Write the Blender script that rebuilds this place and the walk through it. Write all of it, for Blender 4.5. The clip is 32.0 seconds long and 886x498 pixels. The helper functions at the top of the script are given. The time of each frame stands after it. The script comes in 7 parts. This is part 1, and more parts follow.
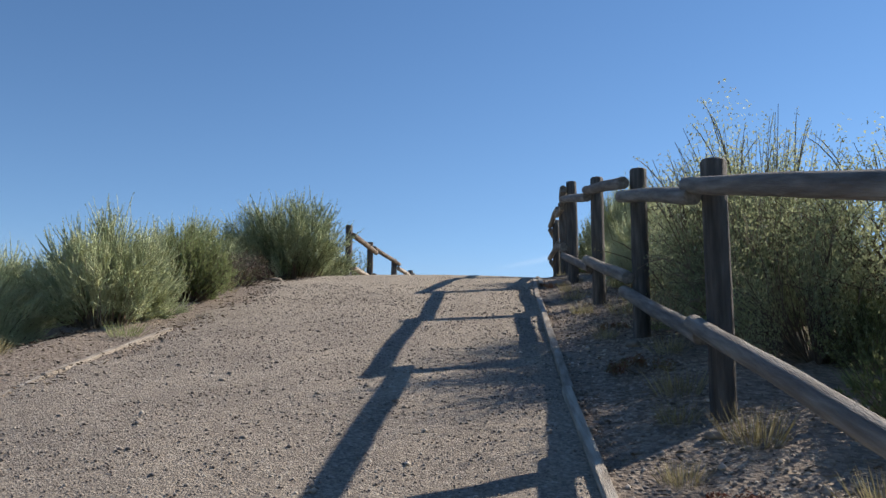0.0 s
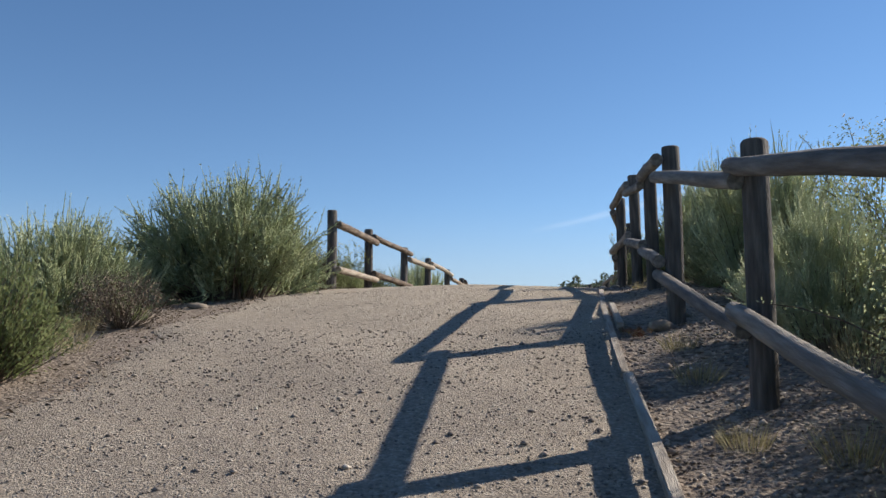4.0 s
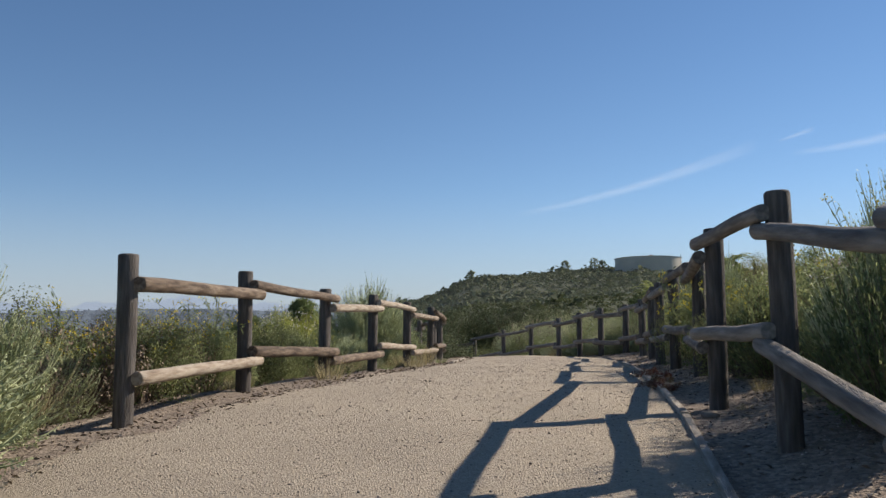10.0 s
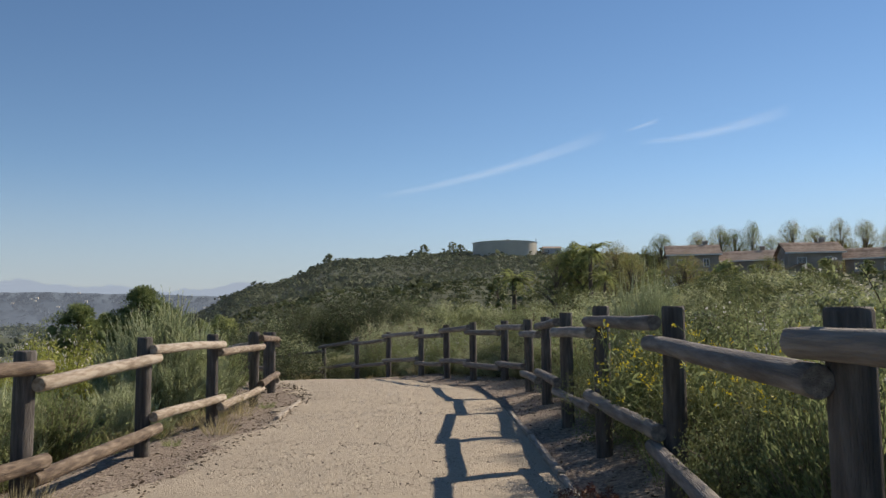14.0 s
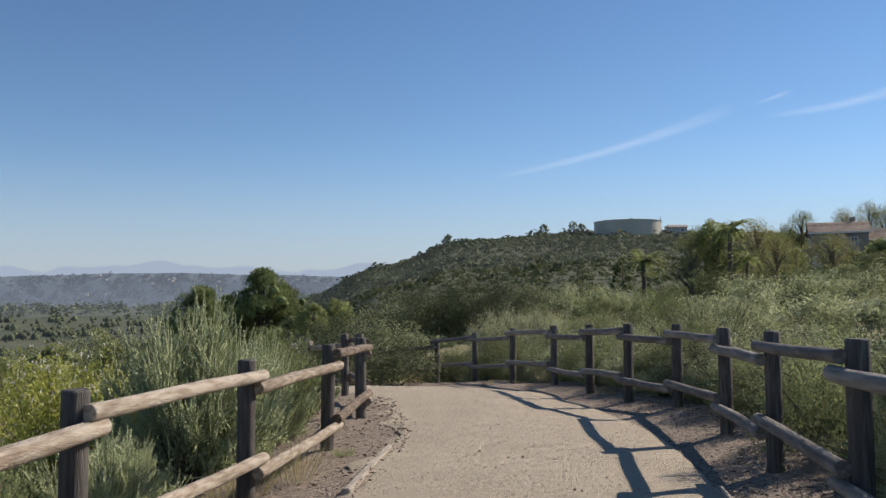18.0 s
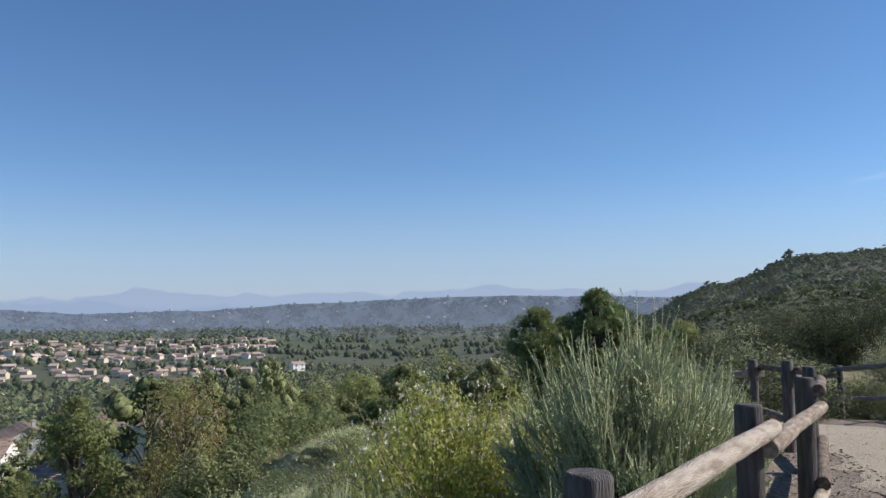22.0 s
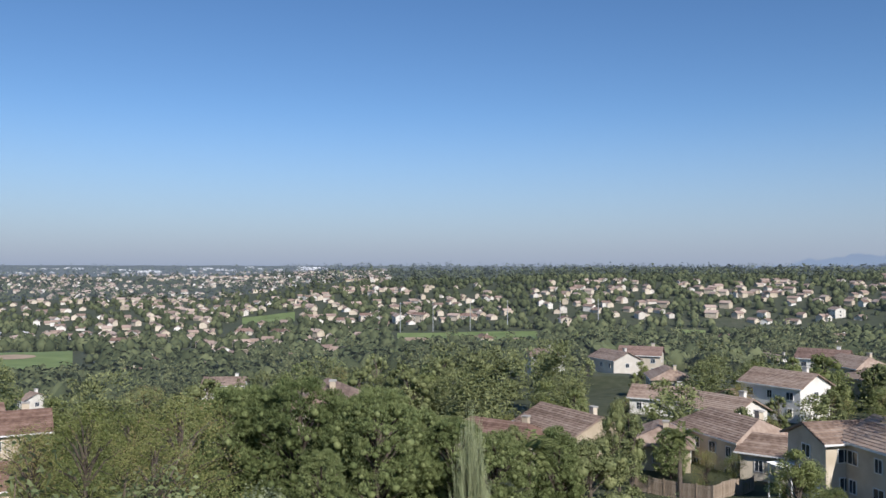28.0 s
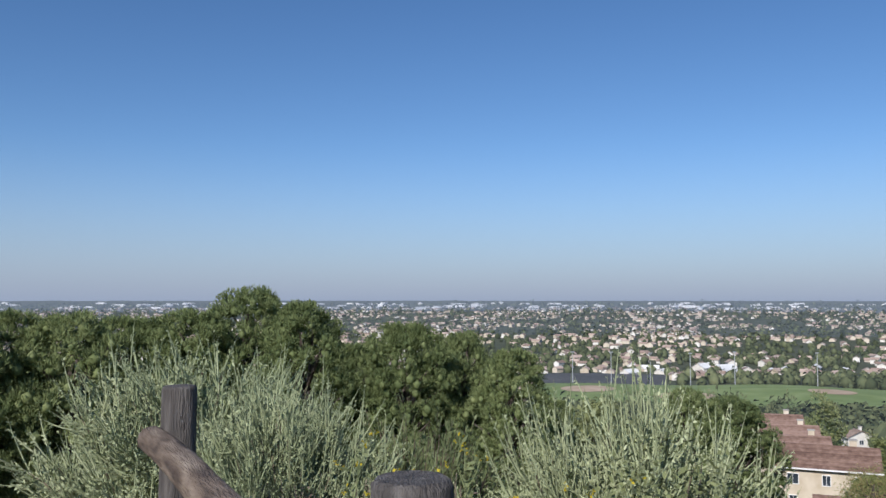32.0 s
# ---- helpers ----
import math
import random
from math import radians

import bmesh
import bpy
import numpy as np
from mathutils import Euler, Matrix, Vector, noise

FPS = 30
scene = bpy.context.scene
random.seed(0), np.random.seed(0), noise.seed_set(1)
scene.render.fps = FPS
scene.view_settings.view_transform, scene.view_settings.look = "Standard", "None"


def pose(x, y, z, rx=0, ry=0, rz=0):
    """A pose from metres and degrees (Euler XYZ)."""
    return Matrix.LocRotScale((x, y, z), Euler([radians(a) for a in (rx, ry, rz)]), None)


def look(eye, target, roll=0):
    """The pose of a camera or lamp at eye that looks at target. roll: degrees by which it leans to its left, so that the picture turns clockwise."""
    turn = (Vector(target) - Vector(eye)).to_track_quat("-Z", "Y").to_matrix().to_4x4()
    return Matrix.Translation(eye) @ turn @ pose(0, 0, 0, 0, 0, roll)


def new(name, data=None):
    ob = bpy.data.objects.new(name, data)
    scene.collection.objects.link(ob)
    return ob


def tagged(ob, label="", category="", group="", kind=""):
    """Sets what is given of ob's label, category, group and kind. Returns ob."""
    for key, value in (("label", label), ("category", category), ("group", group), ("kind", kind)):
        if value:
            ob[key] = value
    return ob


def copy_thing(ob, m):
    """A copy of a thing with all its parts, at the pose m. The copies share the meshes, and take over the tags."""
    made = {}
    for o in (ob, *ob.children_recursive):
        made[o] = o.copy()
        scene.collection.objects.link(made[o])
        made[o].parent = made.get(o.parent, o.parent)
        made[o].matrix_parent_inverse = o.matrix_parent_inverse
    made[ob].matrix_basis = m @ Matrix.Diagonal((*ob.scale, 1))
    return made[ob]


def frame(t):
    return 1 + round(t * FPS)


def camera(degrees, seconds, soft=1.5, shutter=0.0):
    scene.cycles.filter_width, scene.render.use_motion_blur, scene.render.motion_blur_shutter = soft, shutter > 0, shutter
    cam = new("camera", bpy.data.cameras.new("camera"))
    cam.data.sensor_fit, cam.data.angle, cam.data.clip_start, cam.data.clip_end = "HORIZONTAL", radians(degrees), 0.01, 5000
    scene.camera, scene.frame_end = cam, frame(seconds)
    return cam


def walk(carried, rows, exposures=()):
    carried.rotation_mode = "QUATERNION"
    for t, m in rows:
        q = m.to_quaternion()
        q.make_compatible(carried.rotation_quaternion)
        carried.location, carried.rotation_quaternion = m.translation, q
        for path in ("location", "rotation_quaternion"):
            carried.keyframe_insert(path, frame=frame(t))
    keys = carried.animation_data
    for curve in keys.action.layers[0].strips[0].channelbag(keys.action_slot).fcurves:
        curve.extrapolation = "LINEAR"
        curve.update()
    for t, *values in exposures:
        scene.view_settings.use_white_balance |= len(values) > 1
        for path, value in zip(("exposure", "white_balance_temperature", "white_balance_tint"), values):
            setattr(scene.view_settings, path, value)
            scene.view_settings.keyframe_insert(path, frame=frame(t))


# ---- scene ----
import itertools

cam = camera(55.00, 32.0)


def eye(x, y, z, pan, tilt, roll):
    """The camera's pose: pan clockwise from north (+y), tilt up, roll to its left."""
    return pose(x, y, z, 90 + tilt, 0, -pan) @ pose(0, 0, 0, 0, 0, roll)


# seconds, place, pan, tilt, roll
WALK = [
    (0, -0.000, 0.000, 1.450, -0.00, 9.70, 0.25),
    (0.5, 0.020, 0.613, 1.612, -0.34, 9.29, 0.05),
    (1, 0.033, 1.304, 1.757, -0.24, 9.44, 0.25),
    (1.5, 0.021, 1.962, 1.906, -0.52, 9.11, 0.13),
    (2, 0.058, 2.522, 2.066, -0.33, 8.37, 0.17),
    (2.5, 0.060, 3.119, 2.246, -0.67, 7.74, 0.04),
    (4.5, 0.310, 5.581, 2.913, -3.80, 7.18, -0.20),
    (5, 0.355, 6.156, 3.043, -5.05, 7.41, -0.30),
    (5.5, 0.404, 6.730, 3.188, -4.76, 7.55, -0.29),
    (6, 0.308, 7.304, 3.348, -4.32, 7.46, -0.21),
    (6.5, 0.290, 7.841, 3.495, -3.53, 7.30, -0.11),
    (7, 0.258, 8.403, 3.643, -3.03, 7.51, -0.06),
    (7.5, 0.301, 8.937, 3.765, -2.74, 7.87, 0.00),
    (8, 0.373, 9.461, 3.901, -2.59, 7.60, -0.14),
    (8.5, 0.410, 9.995, 4.035, -2.40, 7.31, -0.01),
    (9, 0.474, 10.500, 4.133, -1.72, 7.12, -0.10),
    (9.5, 0.499, 10.980, 4.221, -1.63, 6.75, -0.11),
    (10, 0.525, 11.517, 4.358, -1.67, 6.03, -0.08),
    (10.5, 0.493, 12.035, 4.492, -0.95, 5.94, -0.17),
    (11, 0.497, 12.559, 4.633, -0.48, 6.34, -0.22),
    (11.5, 0.560, 13.075, 4.749, 0.42, 6.66, -0.60),
    (12, 0.557, 13.589, 4.842, 0.97, 6.68, -0.86),
    (12.5, 0.628, 14.152, 4.933, 2.31, 6.43, -1.24),
    (13, 0.710, 14.722, 5.008, 4.75, 5.87, -1.06),
    (13.5, 0.795, 15.266, 5.106, 7.26, 5.15, -0.57),
    (15.5, 1.092, 17.468, 5.350, 8.24, 4.35, -0.50),
    (16, 1.186, 18.035, 5.398, 7.41, 3.62, -0.40),
    (16.5, 1.202, 18.591, 5.428, 4.63, 2.91, -0.68),
    (17, 1.183, 19.131, 5.467, 2.44, 2.45, -0.84),
    (17.5, 1.137, 19.652, 5.506, 1.36, 3.13, -0.66),
    (18, 1.071, 20.138, 5.515, -0.19, 3.54, -0.35),
    (18.5, 0.988, 20.511, 5.494, -1.94, 3.42, -0.42),
    (19, 0.861, 20.831, 5.474, -2.80, 3.44, -0.35),
    (19.5, 0.685, 21.090, 5.494, -11.71, 3.42, -0.33),
    (20, 0.483, 21.400, 5.506, -19.81, 3.89, -0.50),
    (20.5, 0.171, 21.709, 5.498, -21.47, 3.86, -0.51),
    (21, -0.043, 21.978, 5.510, -21.48, 4.23, -0.61),
    (21.5, -0.222, 22.163, 5.506, -21.77, 4.82, -0.61),
    (22, -0.388, 22.260, 5.487, -21.84, 5.13, -0.49),
    (22.5, -0.474, 22.324, 5.481, -22.67, 4.88, -0.06),
    (23, -0.519, 22.406, 5.479, -28.54, 3.57, 1.06),
    (23.5, -0.608, 22.504, 5.460, -34.84, 3.14, 1.18),
    (24, -0.708, 22.608, 5.439, -41.11, 2.67, 1.05),
    (24.5, -0.807, 22.710, 5.421, -46.99, 2.27, 1.01),
    (26.5, -0.849, 22.750, 5.337, -69.08, 1.25, 0.00),
    (27, -0.886, 22.611, 5.350, -74.96, 1.20, 0.08),
    (27.5, -0.923, 22.454, 5.363, -86.57, 1.16, 0.44),
    (28, -0.952, 22.296, 5.369, -96.37, 0.93, 0.18),
    (28.5, -0.974, 22.121, 5.370, -105.32, 0.36, 0.18),
    (29, -0.991, 21.927, 5.367, -111.42, 0.58, 0.11),
    (29.5, -0.996, 21.711, 5.367, -119.07, 0.58, 0.13),
    (30, -0.998, 21.510, 5.364, -121.78, 1.10, -0.04),
    (30.5, -1.045, 21.419, 5.349, -127.92, 2.02, -0.34),
    (31, -1.015, 21.436, 5.355, -133.92, 2.50, -0.58),
    (31.5, -0.995, 21.462, 5.363, -141.47, 2.91, -0.26),
    (32, -0.978, 21.476, 5.369, -147.58, 3.25, 0.02),
]
walk(cam, [(t, eye(*row)) for t, *row in WALK], [(0, 0.60, 6700, 11), (2.5, 0.58, 6700, 11), (6, 0.42, 6700, 12), (9, 0.36, 6850, 13), (13, 0.28, 7250, 13), (17, 0.34, 7050, 13), (20, 0.38, 6450, 13), (24, 0.38, 6150, 13), (27, 0.13, 6100, 13), (32, 0.08, 5950, 13)])

# ---- sky and sun ----
SUN_EL, SUN_AZ = 35.5, 60.0
world = bpy.data.worlds.new("sky")
scene.world = world
world.use_nodes = True
wn = world.node_tree
wn.nodes.clear()
sky = wn.nodes.new("ShaderNodeTexSky")
sky.sky_type, sky.sun_disc = "NISHITA", False
sky.sun_elevation, sky.sun_rotation = radians(SUN_EL), radians(SUN_AZ)
sky.altitude, sky.air_density, sky.dust_density, sky.ozone_density = 1500, 1.0, 0.0, 3.0
wbg = wn.nodes.new("ShaderNodeBackground")
wbg.inputs["Strength"].default_value = 0.092
wout = wn.nodes.new("ShaderNodeOutputWorld")
tone = wn.nodes.new("ShaderNodeHueSaturation")
tone.inputs["Saturation"].default_value = 1.13
wn.links.new(sky.outputs[0], tone.inputs["Color"])
wn.links.new(tone.outputs[0], wbg.inputs[0])
wn.links.new(wbg.outputs[0], wout.inputs[0])
sun = new("sun", bpy.data.lights.new("sun", "SUN"))
sun.data.energy, sun.data.angle, sun.data.color = 4.8, radians(0.53), (1.0, 0.93, 0.83)
SUN_DIR = Vector((math.sin(radians(SUN_AZ)) * math.cos(radians(SUN_EL)), math.cos(radians(SUN_AZ)) * math.cos(radians(SUN_EL)), math.sin(radians(SUN_EL))))
sun.matrix_world = look(SUN_DIR * 200, (0, 0, 0))


# ---- materials ----
def surface(name, colors, scale=4.0, rough=0.85, bump=0.3, bump_scale=40.0, vary=0.0, leaf=0.0, stretch=(1, 1, 1), spec=0.3, big=0.25, local=True):
    """Colours mixed by noise at two scales, varied piece by piece (vary), with fine relief; leaf: the share of light let through."""
    m = bpy.data.materials.new(name)
    m.use_nodes = True
    nt = m.node_tree
    nt.nodes.clear()
    node, link = nt.nodes.new, nt.links.new
    out = node("ShaderNodeOutputMaterial")
    bsdf = node("ShaderNodeBsdfPrincipled")
    bsdf.inputs["Roughness"].default_value = rough
    bsdf.inputs["Specular IOR Level"].default_value = spec
    co = node("ShaderNodeTexCoord")
    mp = node("ShaderNodeMapping")
    mp.inputs["Scale"].default_value = stretch
    link(co.outputs["Object"], mp.inputs[0])
    if not local:
        geo = node("ShaderNodeNewGeometry")
        link(geo.outputs["Position"], mp.inputs[0])
    n1, n2 = node("ShaderNodeTexNoise"), node("ShaderNodeTexNoise")
    n1.inputs["Scale"].default_value, n1.inputs["Detail"].default_value = scale, 6
    n2.inputs["Scale"].default_value, n2.inputs["Detail"].default_value = scale * big * 0.3, 3
    link(mp.outputs[0], n1.inputs[0])
    link(mp.outputs[0], n2.inputs[0])
    mixn = node("ShaderNodeMath")
    mixn.operation = "ADD"
    a, b = node("ShaderNodeMath"), node("ShaderNodeMath")
    a.operation = b.operation = "MULTIPLY"
    a.inputs[1].default_value, b.inputs[1].default_value = 0.62, 0.38
    link(n1.outputs[0], a.inputs[0])
    link(n2.outputs[0], b.inputs[0])
    link(a.outputs[0], mixn.inputs[0])
    link(b.outputs[0], mixn.inputs[1])
    ramp = node("ShaderNodeValToRGB")
    el = ramp.color_ramp.elements
    lo, hi = 0.33, 0.67
    el[0].position, el[0].color = lo, (*colors[0], 1)
    el[1].position, el[1].color = hi, (*colors[-1], 1)
    for i, c in enumerate(colors[1:-1], 1):
        e = el.new(lo + (hi - lo) * i / (len(colors) - 1))
        e.color = (*c, 1)
    fac = mixn.outputs[0]
    if vary:
        geo2, inf = node("ShaderNodeNewGeometry"), node("ShaderNodeObjectInfo")
        s1, s2, s3 = node("ShaderNodeMath"), node("ShaderNodeMath"), node("ShaderNodeMath")
        s1.operation, s2.operation, s3.operation = "ADD", "MULTIPLY_ADD", "ADD"
        link(geo2.outputs["Random Per Island"], s1.inputs[0])
        link(inf.outputs["Random"], s1.inputs[1])
        link(s1.outputs[0], s2.inputs[0])
        s2.inputs[1].default_value, s2.inputs[2].default_value = vary * 0.5, -vary * 0.5
        link(fac, s3.inputs[0])
        link(s2.outputs[0], s3.inputs[1])
        fac = s3.outputs[0]
    link(fac, ramp.inputs[0])
    link(ramp.outputs[0], bsdf.inputs["Base Color"])
    if bump:
        n3, bp = node("ShaderNodeTexNoise"), node("ShaderNodeBump")
        n3.inputs["Scale"].default_value, n3.inputs["Detail"].default_value = bump_scale, 5
        link(mp.outputs[0], n3.inputs[0])
        bp.inputs["Strength"].default_value, bp.inputs["Distance"].default_value = bump, 0.02
        link(n3.outputs[0], bp.inputs["Height"])
        link(bp.outputs[0], bsdf.inputs["Normal"])
    last = bsdf.outputs[0]
    if leaf:
        tr, mx = node("ShaderNodeBsdfTranslucent"), node("ShaderNodeMixShader")
        link(ramp.outputs[0], tr.inputs[0])
        mx.inputs[0].default_value = leaf
        link(last, mx.inputs[1])
        link(tr.outputs[0], mx.inputs[2])
        last = mx.outputs[0]
    link(last, out.inputs[0])
    return m


M_TRAIL = surface("trail_gravel", [(0.112, 0.091, 0.074), (0.268, 0.223, 0.174), (0.44, 0.368, 0.278)], 34, 0.95, 1.0, 80, local=False, big=0.12)
M_SOIL = surface("bark_soil", [(0.12, 0.097, 0.077), (0.26, 0.213, 0.165), (0.42, 0.355, 0.28)], 16, 0.95, 1.0, 45, local=False, big=0.1)
M_LAND = surface("scrub_land", [(0.045, 0.057, 0.028), (0.065, 0.075, 0.038), (0.098, 0.10, 0.06)], 0.35, 0.95, 0.0, 3, local=False, big=0.2)
M_SLOPE = surface("dry_slope", [(0.12, 0.115, 0.055), (0.20, 0.185, 0.095), (0.31, 0.275, 0.16)], 3.0, 0.95, 0.6, 12, local=False, big=0.2)
M_POST = surface("post_dark", [(0.052, 0.046, 0.042), (0.102, 0.091, 0.082), (0.20, 0.182, 0.163)], 5, 0.8, 0.8, 26, vary=0.15, stretch=(6, 6, 0.7))
M_RAILG = surface("rail_grey", [(0.092, 0.08, 0.071), (0.19, 0.17, 0.15), (0.32, 0.295, 0.263)], 5, 0.8, 0.7, 26, vary=0.25, stretch=(6, 6, 0.6))
M_RAILT = surface("rail_tan", [(0.07, 0.05, 0.037), (0.165, 0.122, 0.088), (0.275, 0.218, 0.162), (0.43, 0.37, 0.295)], 4.5, 0.8, 0.8, 26, vary=0.5, stretch=(6, 6, 1.1))
M_KERB = surface("kerb_timber", [(0.18, 0.15, 0.12), (0.33, 0.285, 0.235), (0.48, 0.435, 0.37)], 6, 0.85, 0.6, 30, vary=0.2, stretch=(5, 0.6, 5))
M_STONE = surface("pebble", [(0.20, 0.17, 0.148), (0.34, 0.287, 0.238), (0.60, 0.53, 0.445)], 12, 0.9, 0.3, 60, vary=0.8)
M_ROCK = surface("rock", [(0.15, 0.125, 0.10), (0.23, 0.195, 0.16), (0.33, 0.285, 0.235)], 9, 0.95, 0.6, 40)
M_SAGE = surface("sage_leaf", [(0.31, 0.345, 0.19), (0.49, 0.53, 0.305), (0.65, 0.67, 0.43)], 3, 0.7, 0, vary=0.3, leaf=0.14)
M_SAGEG = surface("green_sage_leaf", [(0.198, 0.236, 0.122), (0.345, 0.388, 0.215), (0.49, 0.525, 0.315)], 3, 0.7, 0, vary=0.3, leaf=0.13)
M_GREEN = surface("scrub_leaf", [(0.13, 0.16, 0.068), (0.245, 0.285, 0.13), (0.38, 0.415, 0.205)], 3, 0.6, 0, vary=0.3, leaf=0.45, spec=0.1)
M_DARKLEAF = surface("tree_leaf", [(0.10, 0.118, 0.052), (0.205, 0.23, 0.10), (0.335, 0.355, 0.165)], 1.2, 0.65, 0, vary=0.3, leaf=0.25, spec=0.1)
M_PINE = surface("pine_needles", [(0.10, 0.132, 0.052), (0.19, 0.232, 0.092), (0.31, 0.352, 0.155)], 1.2, 0.65, 0, vary=0.3, leaf=0.3, spec=0.1)
M_BRIGHTLEAF = surface("street_tree_leaf", [(0.14, 0.168, 0.065), (0.26, 0.295, 0.12), (0.40, 0.435, 0.185)], 1.2, 0.6, 0, vary=0.3, leaf=0.5, spec=0.1)
M_TWIG = surface("twig", [(0.08, 0.06, 0.045), (0.17, 0.13, 0.095), (0.28, 0.225, 0.165)], 8, 0.9, 0.3, 30, vary=0.3)
M_DRY = surface("dry_grass", [(0.22, 0.18, 0.09), (0.37, 0.32, 0.17), (0.50, 0.44, 0.27)], 3, 0.8, 0, vary=0.4, leaf=0.3)
M_RED = surface("red_succulent", [(0.12, 0.03, 0.02), (0.20, 0.085, 0.05), (0.20, 0.17, 0.08)], 5, 0.6, 0, vary=0.4, leaf=0.2)
M_YELLOW = surface("yellow_petal", [(0.55, 0.42, 0.02), (0.68, 0.55, 0.03), (0.75, 0.65, 0.08)], 5, 0.6, 0, vary=0.4, leaf=0.3)
M_WHITEP = surface("white_petal", [(0.5, 0.48, 0.40), (0.65, 0.62, 0.55), (0.75, 0.73, 0.68)], 5, 0.7, 0, vary=0.4, leaf=0.2)
M_BLOOM = surface("yellow_green_leaf", [(0.22, 0.24, 0.05), (0.38, 0.40, 0.10), (0.52, 0.53, 0.17)], 3, 0.6, 0, vary=0.3, leaf=0.45)
M_DUSK = surface("dusky_leaf", [(0.21, 0.235, 0.13), (0.38, 0.415, 0.235), (0.56, 0.585, 0.36)], 3, 0.7, 0, vary=0.35, leaf=0.55)
M_BARK = surface("bark", [(0.05, 0.038, 0.03), (0.11, 0.088, 0.07), (0.20, 0.165, 0.135)], 6, 0.95, 0.8, 20, vary=0.2, stretch=(4, 4, 0.7))
M_CHAP = surface("chaparral_leaf", [(0.05, 0.066, 0.033), (0.095, 0.115, 0.056), (0.155, 0.17, 0.09)], 0.25, 0.8, 0, vary=0.35, leaf=0.3)
M_OLIVE = surface("olive_leaf", [(0.10, 0.12, 0.035), (0.20, 0.235, 0.075), (0.33, 0.33, 0.13), (0.36, 0.27, 0.13)], 0.9, 0.6, 0, vary=0.4, leaf=0.35, spec=0.1)
M_WOODS = surface("valley_tree_leaf", [(0.07, 0.085, 0.04), (0.14, 0.16, 0.075), (0.235, 0.25, 0.12)], 0.08, 0.75, 0, vary=0.45, leaf=0.15, spec=0.1)
M_BOARD = surface("fence_board", [(0.20, 0.15, 0.105), (0.32, 0.25, 0.185), (0.44, 0.36, 0.28)], 3, 0.85, 0.4, 20, vary=0.4, stretch=(4, 4, 0.5))
M_TANK = surface("tank_paint", [(0.36, 0.34, 0.27), (0.44, 0.41, 0.33), (0.50, 0.47, 0.38)], 0.15, 0.6, 0.05, 2)
M_STUCCO = surface("stucco_cream", [(0.46, 0.38, 0.27), (0.56, 0.48, 0.36), (0.66, 0.58, 0.46)], 0.6, 0.9, 0.15, 30, vary=0.5)
M_STUCCOW = surface("stucco_white", [(0.60, 0.55, 0.47), (0.70, 0.66, 0.58), (0.80, 0.77, 0.70)], 0.6, 0.9, 0.1, 30, vary=0.4)
M_STUCCOG = surface("stucco_grey", [(0.30, 0.31, 0.31), (0.40, 0.41, 0.41), (0.50, 0.50, 0.49)], 0.6, 0.9, 0.1, 30, vary=0.3)
# walls of the ridge-top houses, their shade painted in as darker tan
M_STUCCOSHADE = surface("stucco_shaded", [(0.20, 0.17, 0.14), (0.28, 0.24, 0.20), (0.36, 0.31, 0.265)], 0.6, 0.9, 0.1, 30, vary=0.3)
M_ROOF = surface("roof_tile_brown", [(0.17, 0.115, 0.085), (0.29, 0.21, 0.16), (0.40, 0.31, 0.245)], 1.5, 0.85, 0.3, 8, vary=0.4)
M_ROOFR = surface("roof_tile_red", [(0.13, 0.078, 0.058), (0.22, 0.14, 0.105), (0.31, 0.21, 0.165)], 1.5, 0.85, 0.3, 8, vary=0.4)
M_ROOFP = surface("roof_faded", [(0.24, 0.17, 0.135), (0.37, 0.27, 0.215), (0.50, 0.385, 0.315)], 0.05, 0.9, 0, vary=0.7)
M_GLASS = surface("window_glass", [(0.02, 0.025, 0.03), (0.04, 0.05, 0.06), (0.06, 0.07, 0.09)], 0.5, 0.08, 0, spec=0.8)
M_TRIM = surface("white_trim", [(0.70, 0.69, 0.66), (0.78, 0.77, 0.74), (0.82, 0.81, 0.79)], 2, 0.6, 0.05, 20)
M_TURF = surface("sports_turf", [(0.12, 0.17, 0.05), (0.18, 0.235, 0.075), (0.24, 0.29, 0.11)], 0.06, 0.9, 0, local=False, big=0.3)
M_CLAY = surface("infield_clay", [(0.34, 0.24, 0.16), (0.42, 0.31, 0.21), (0.50, 0.38, 0.27)], 0.1, 0.95, 0, local=False)
M_ROAD = surface("asphalt", [(0.05, 0.05, 0.05), (0.08, 0.08, 0.078), (0.12, 0.118, 0.112)], 0.3, 0.9, 0, local=False)
M_CONC = surface("concrete", [(0.30, 0.28, 0.25), (0.40, 0.38, 0.34), (0.48, 0.46, 0.42)], 0.5, 0.9, 0.1, 10, local=False)
M_METAL = surface("galvanised_metal", [(0.30, 0.31, 0.32), (0.40, 0.41, 0.42), (0.5, 0.51, 0.52)], 2, 0.5, 0, vary=0.2)
M_CARDARK = surface("car_paint_dark", [(0.02, 0.02, 0.025), (0.03, 0.03, 0.035), (0.04, 0.04, 0.045)], 2, 0.25, 0, spec=0.6)
# ridge woods with distance haze mixed into the base colour as blue-grey
M_RIDGEHAZE = surface("far_ridge_haze_blue", [(0.055, 0.075, 0.095), (0.072, 0.095, 0.116), (0.095, 0.12, 0.14)], 0.045, 1.0, 0, local=False, spec=0.0, big=4)


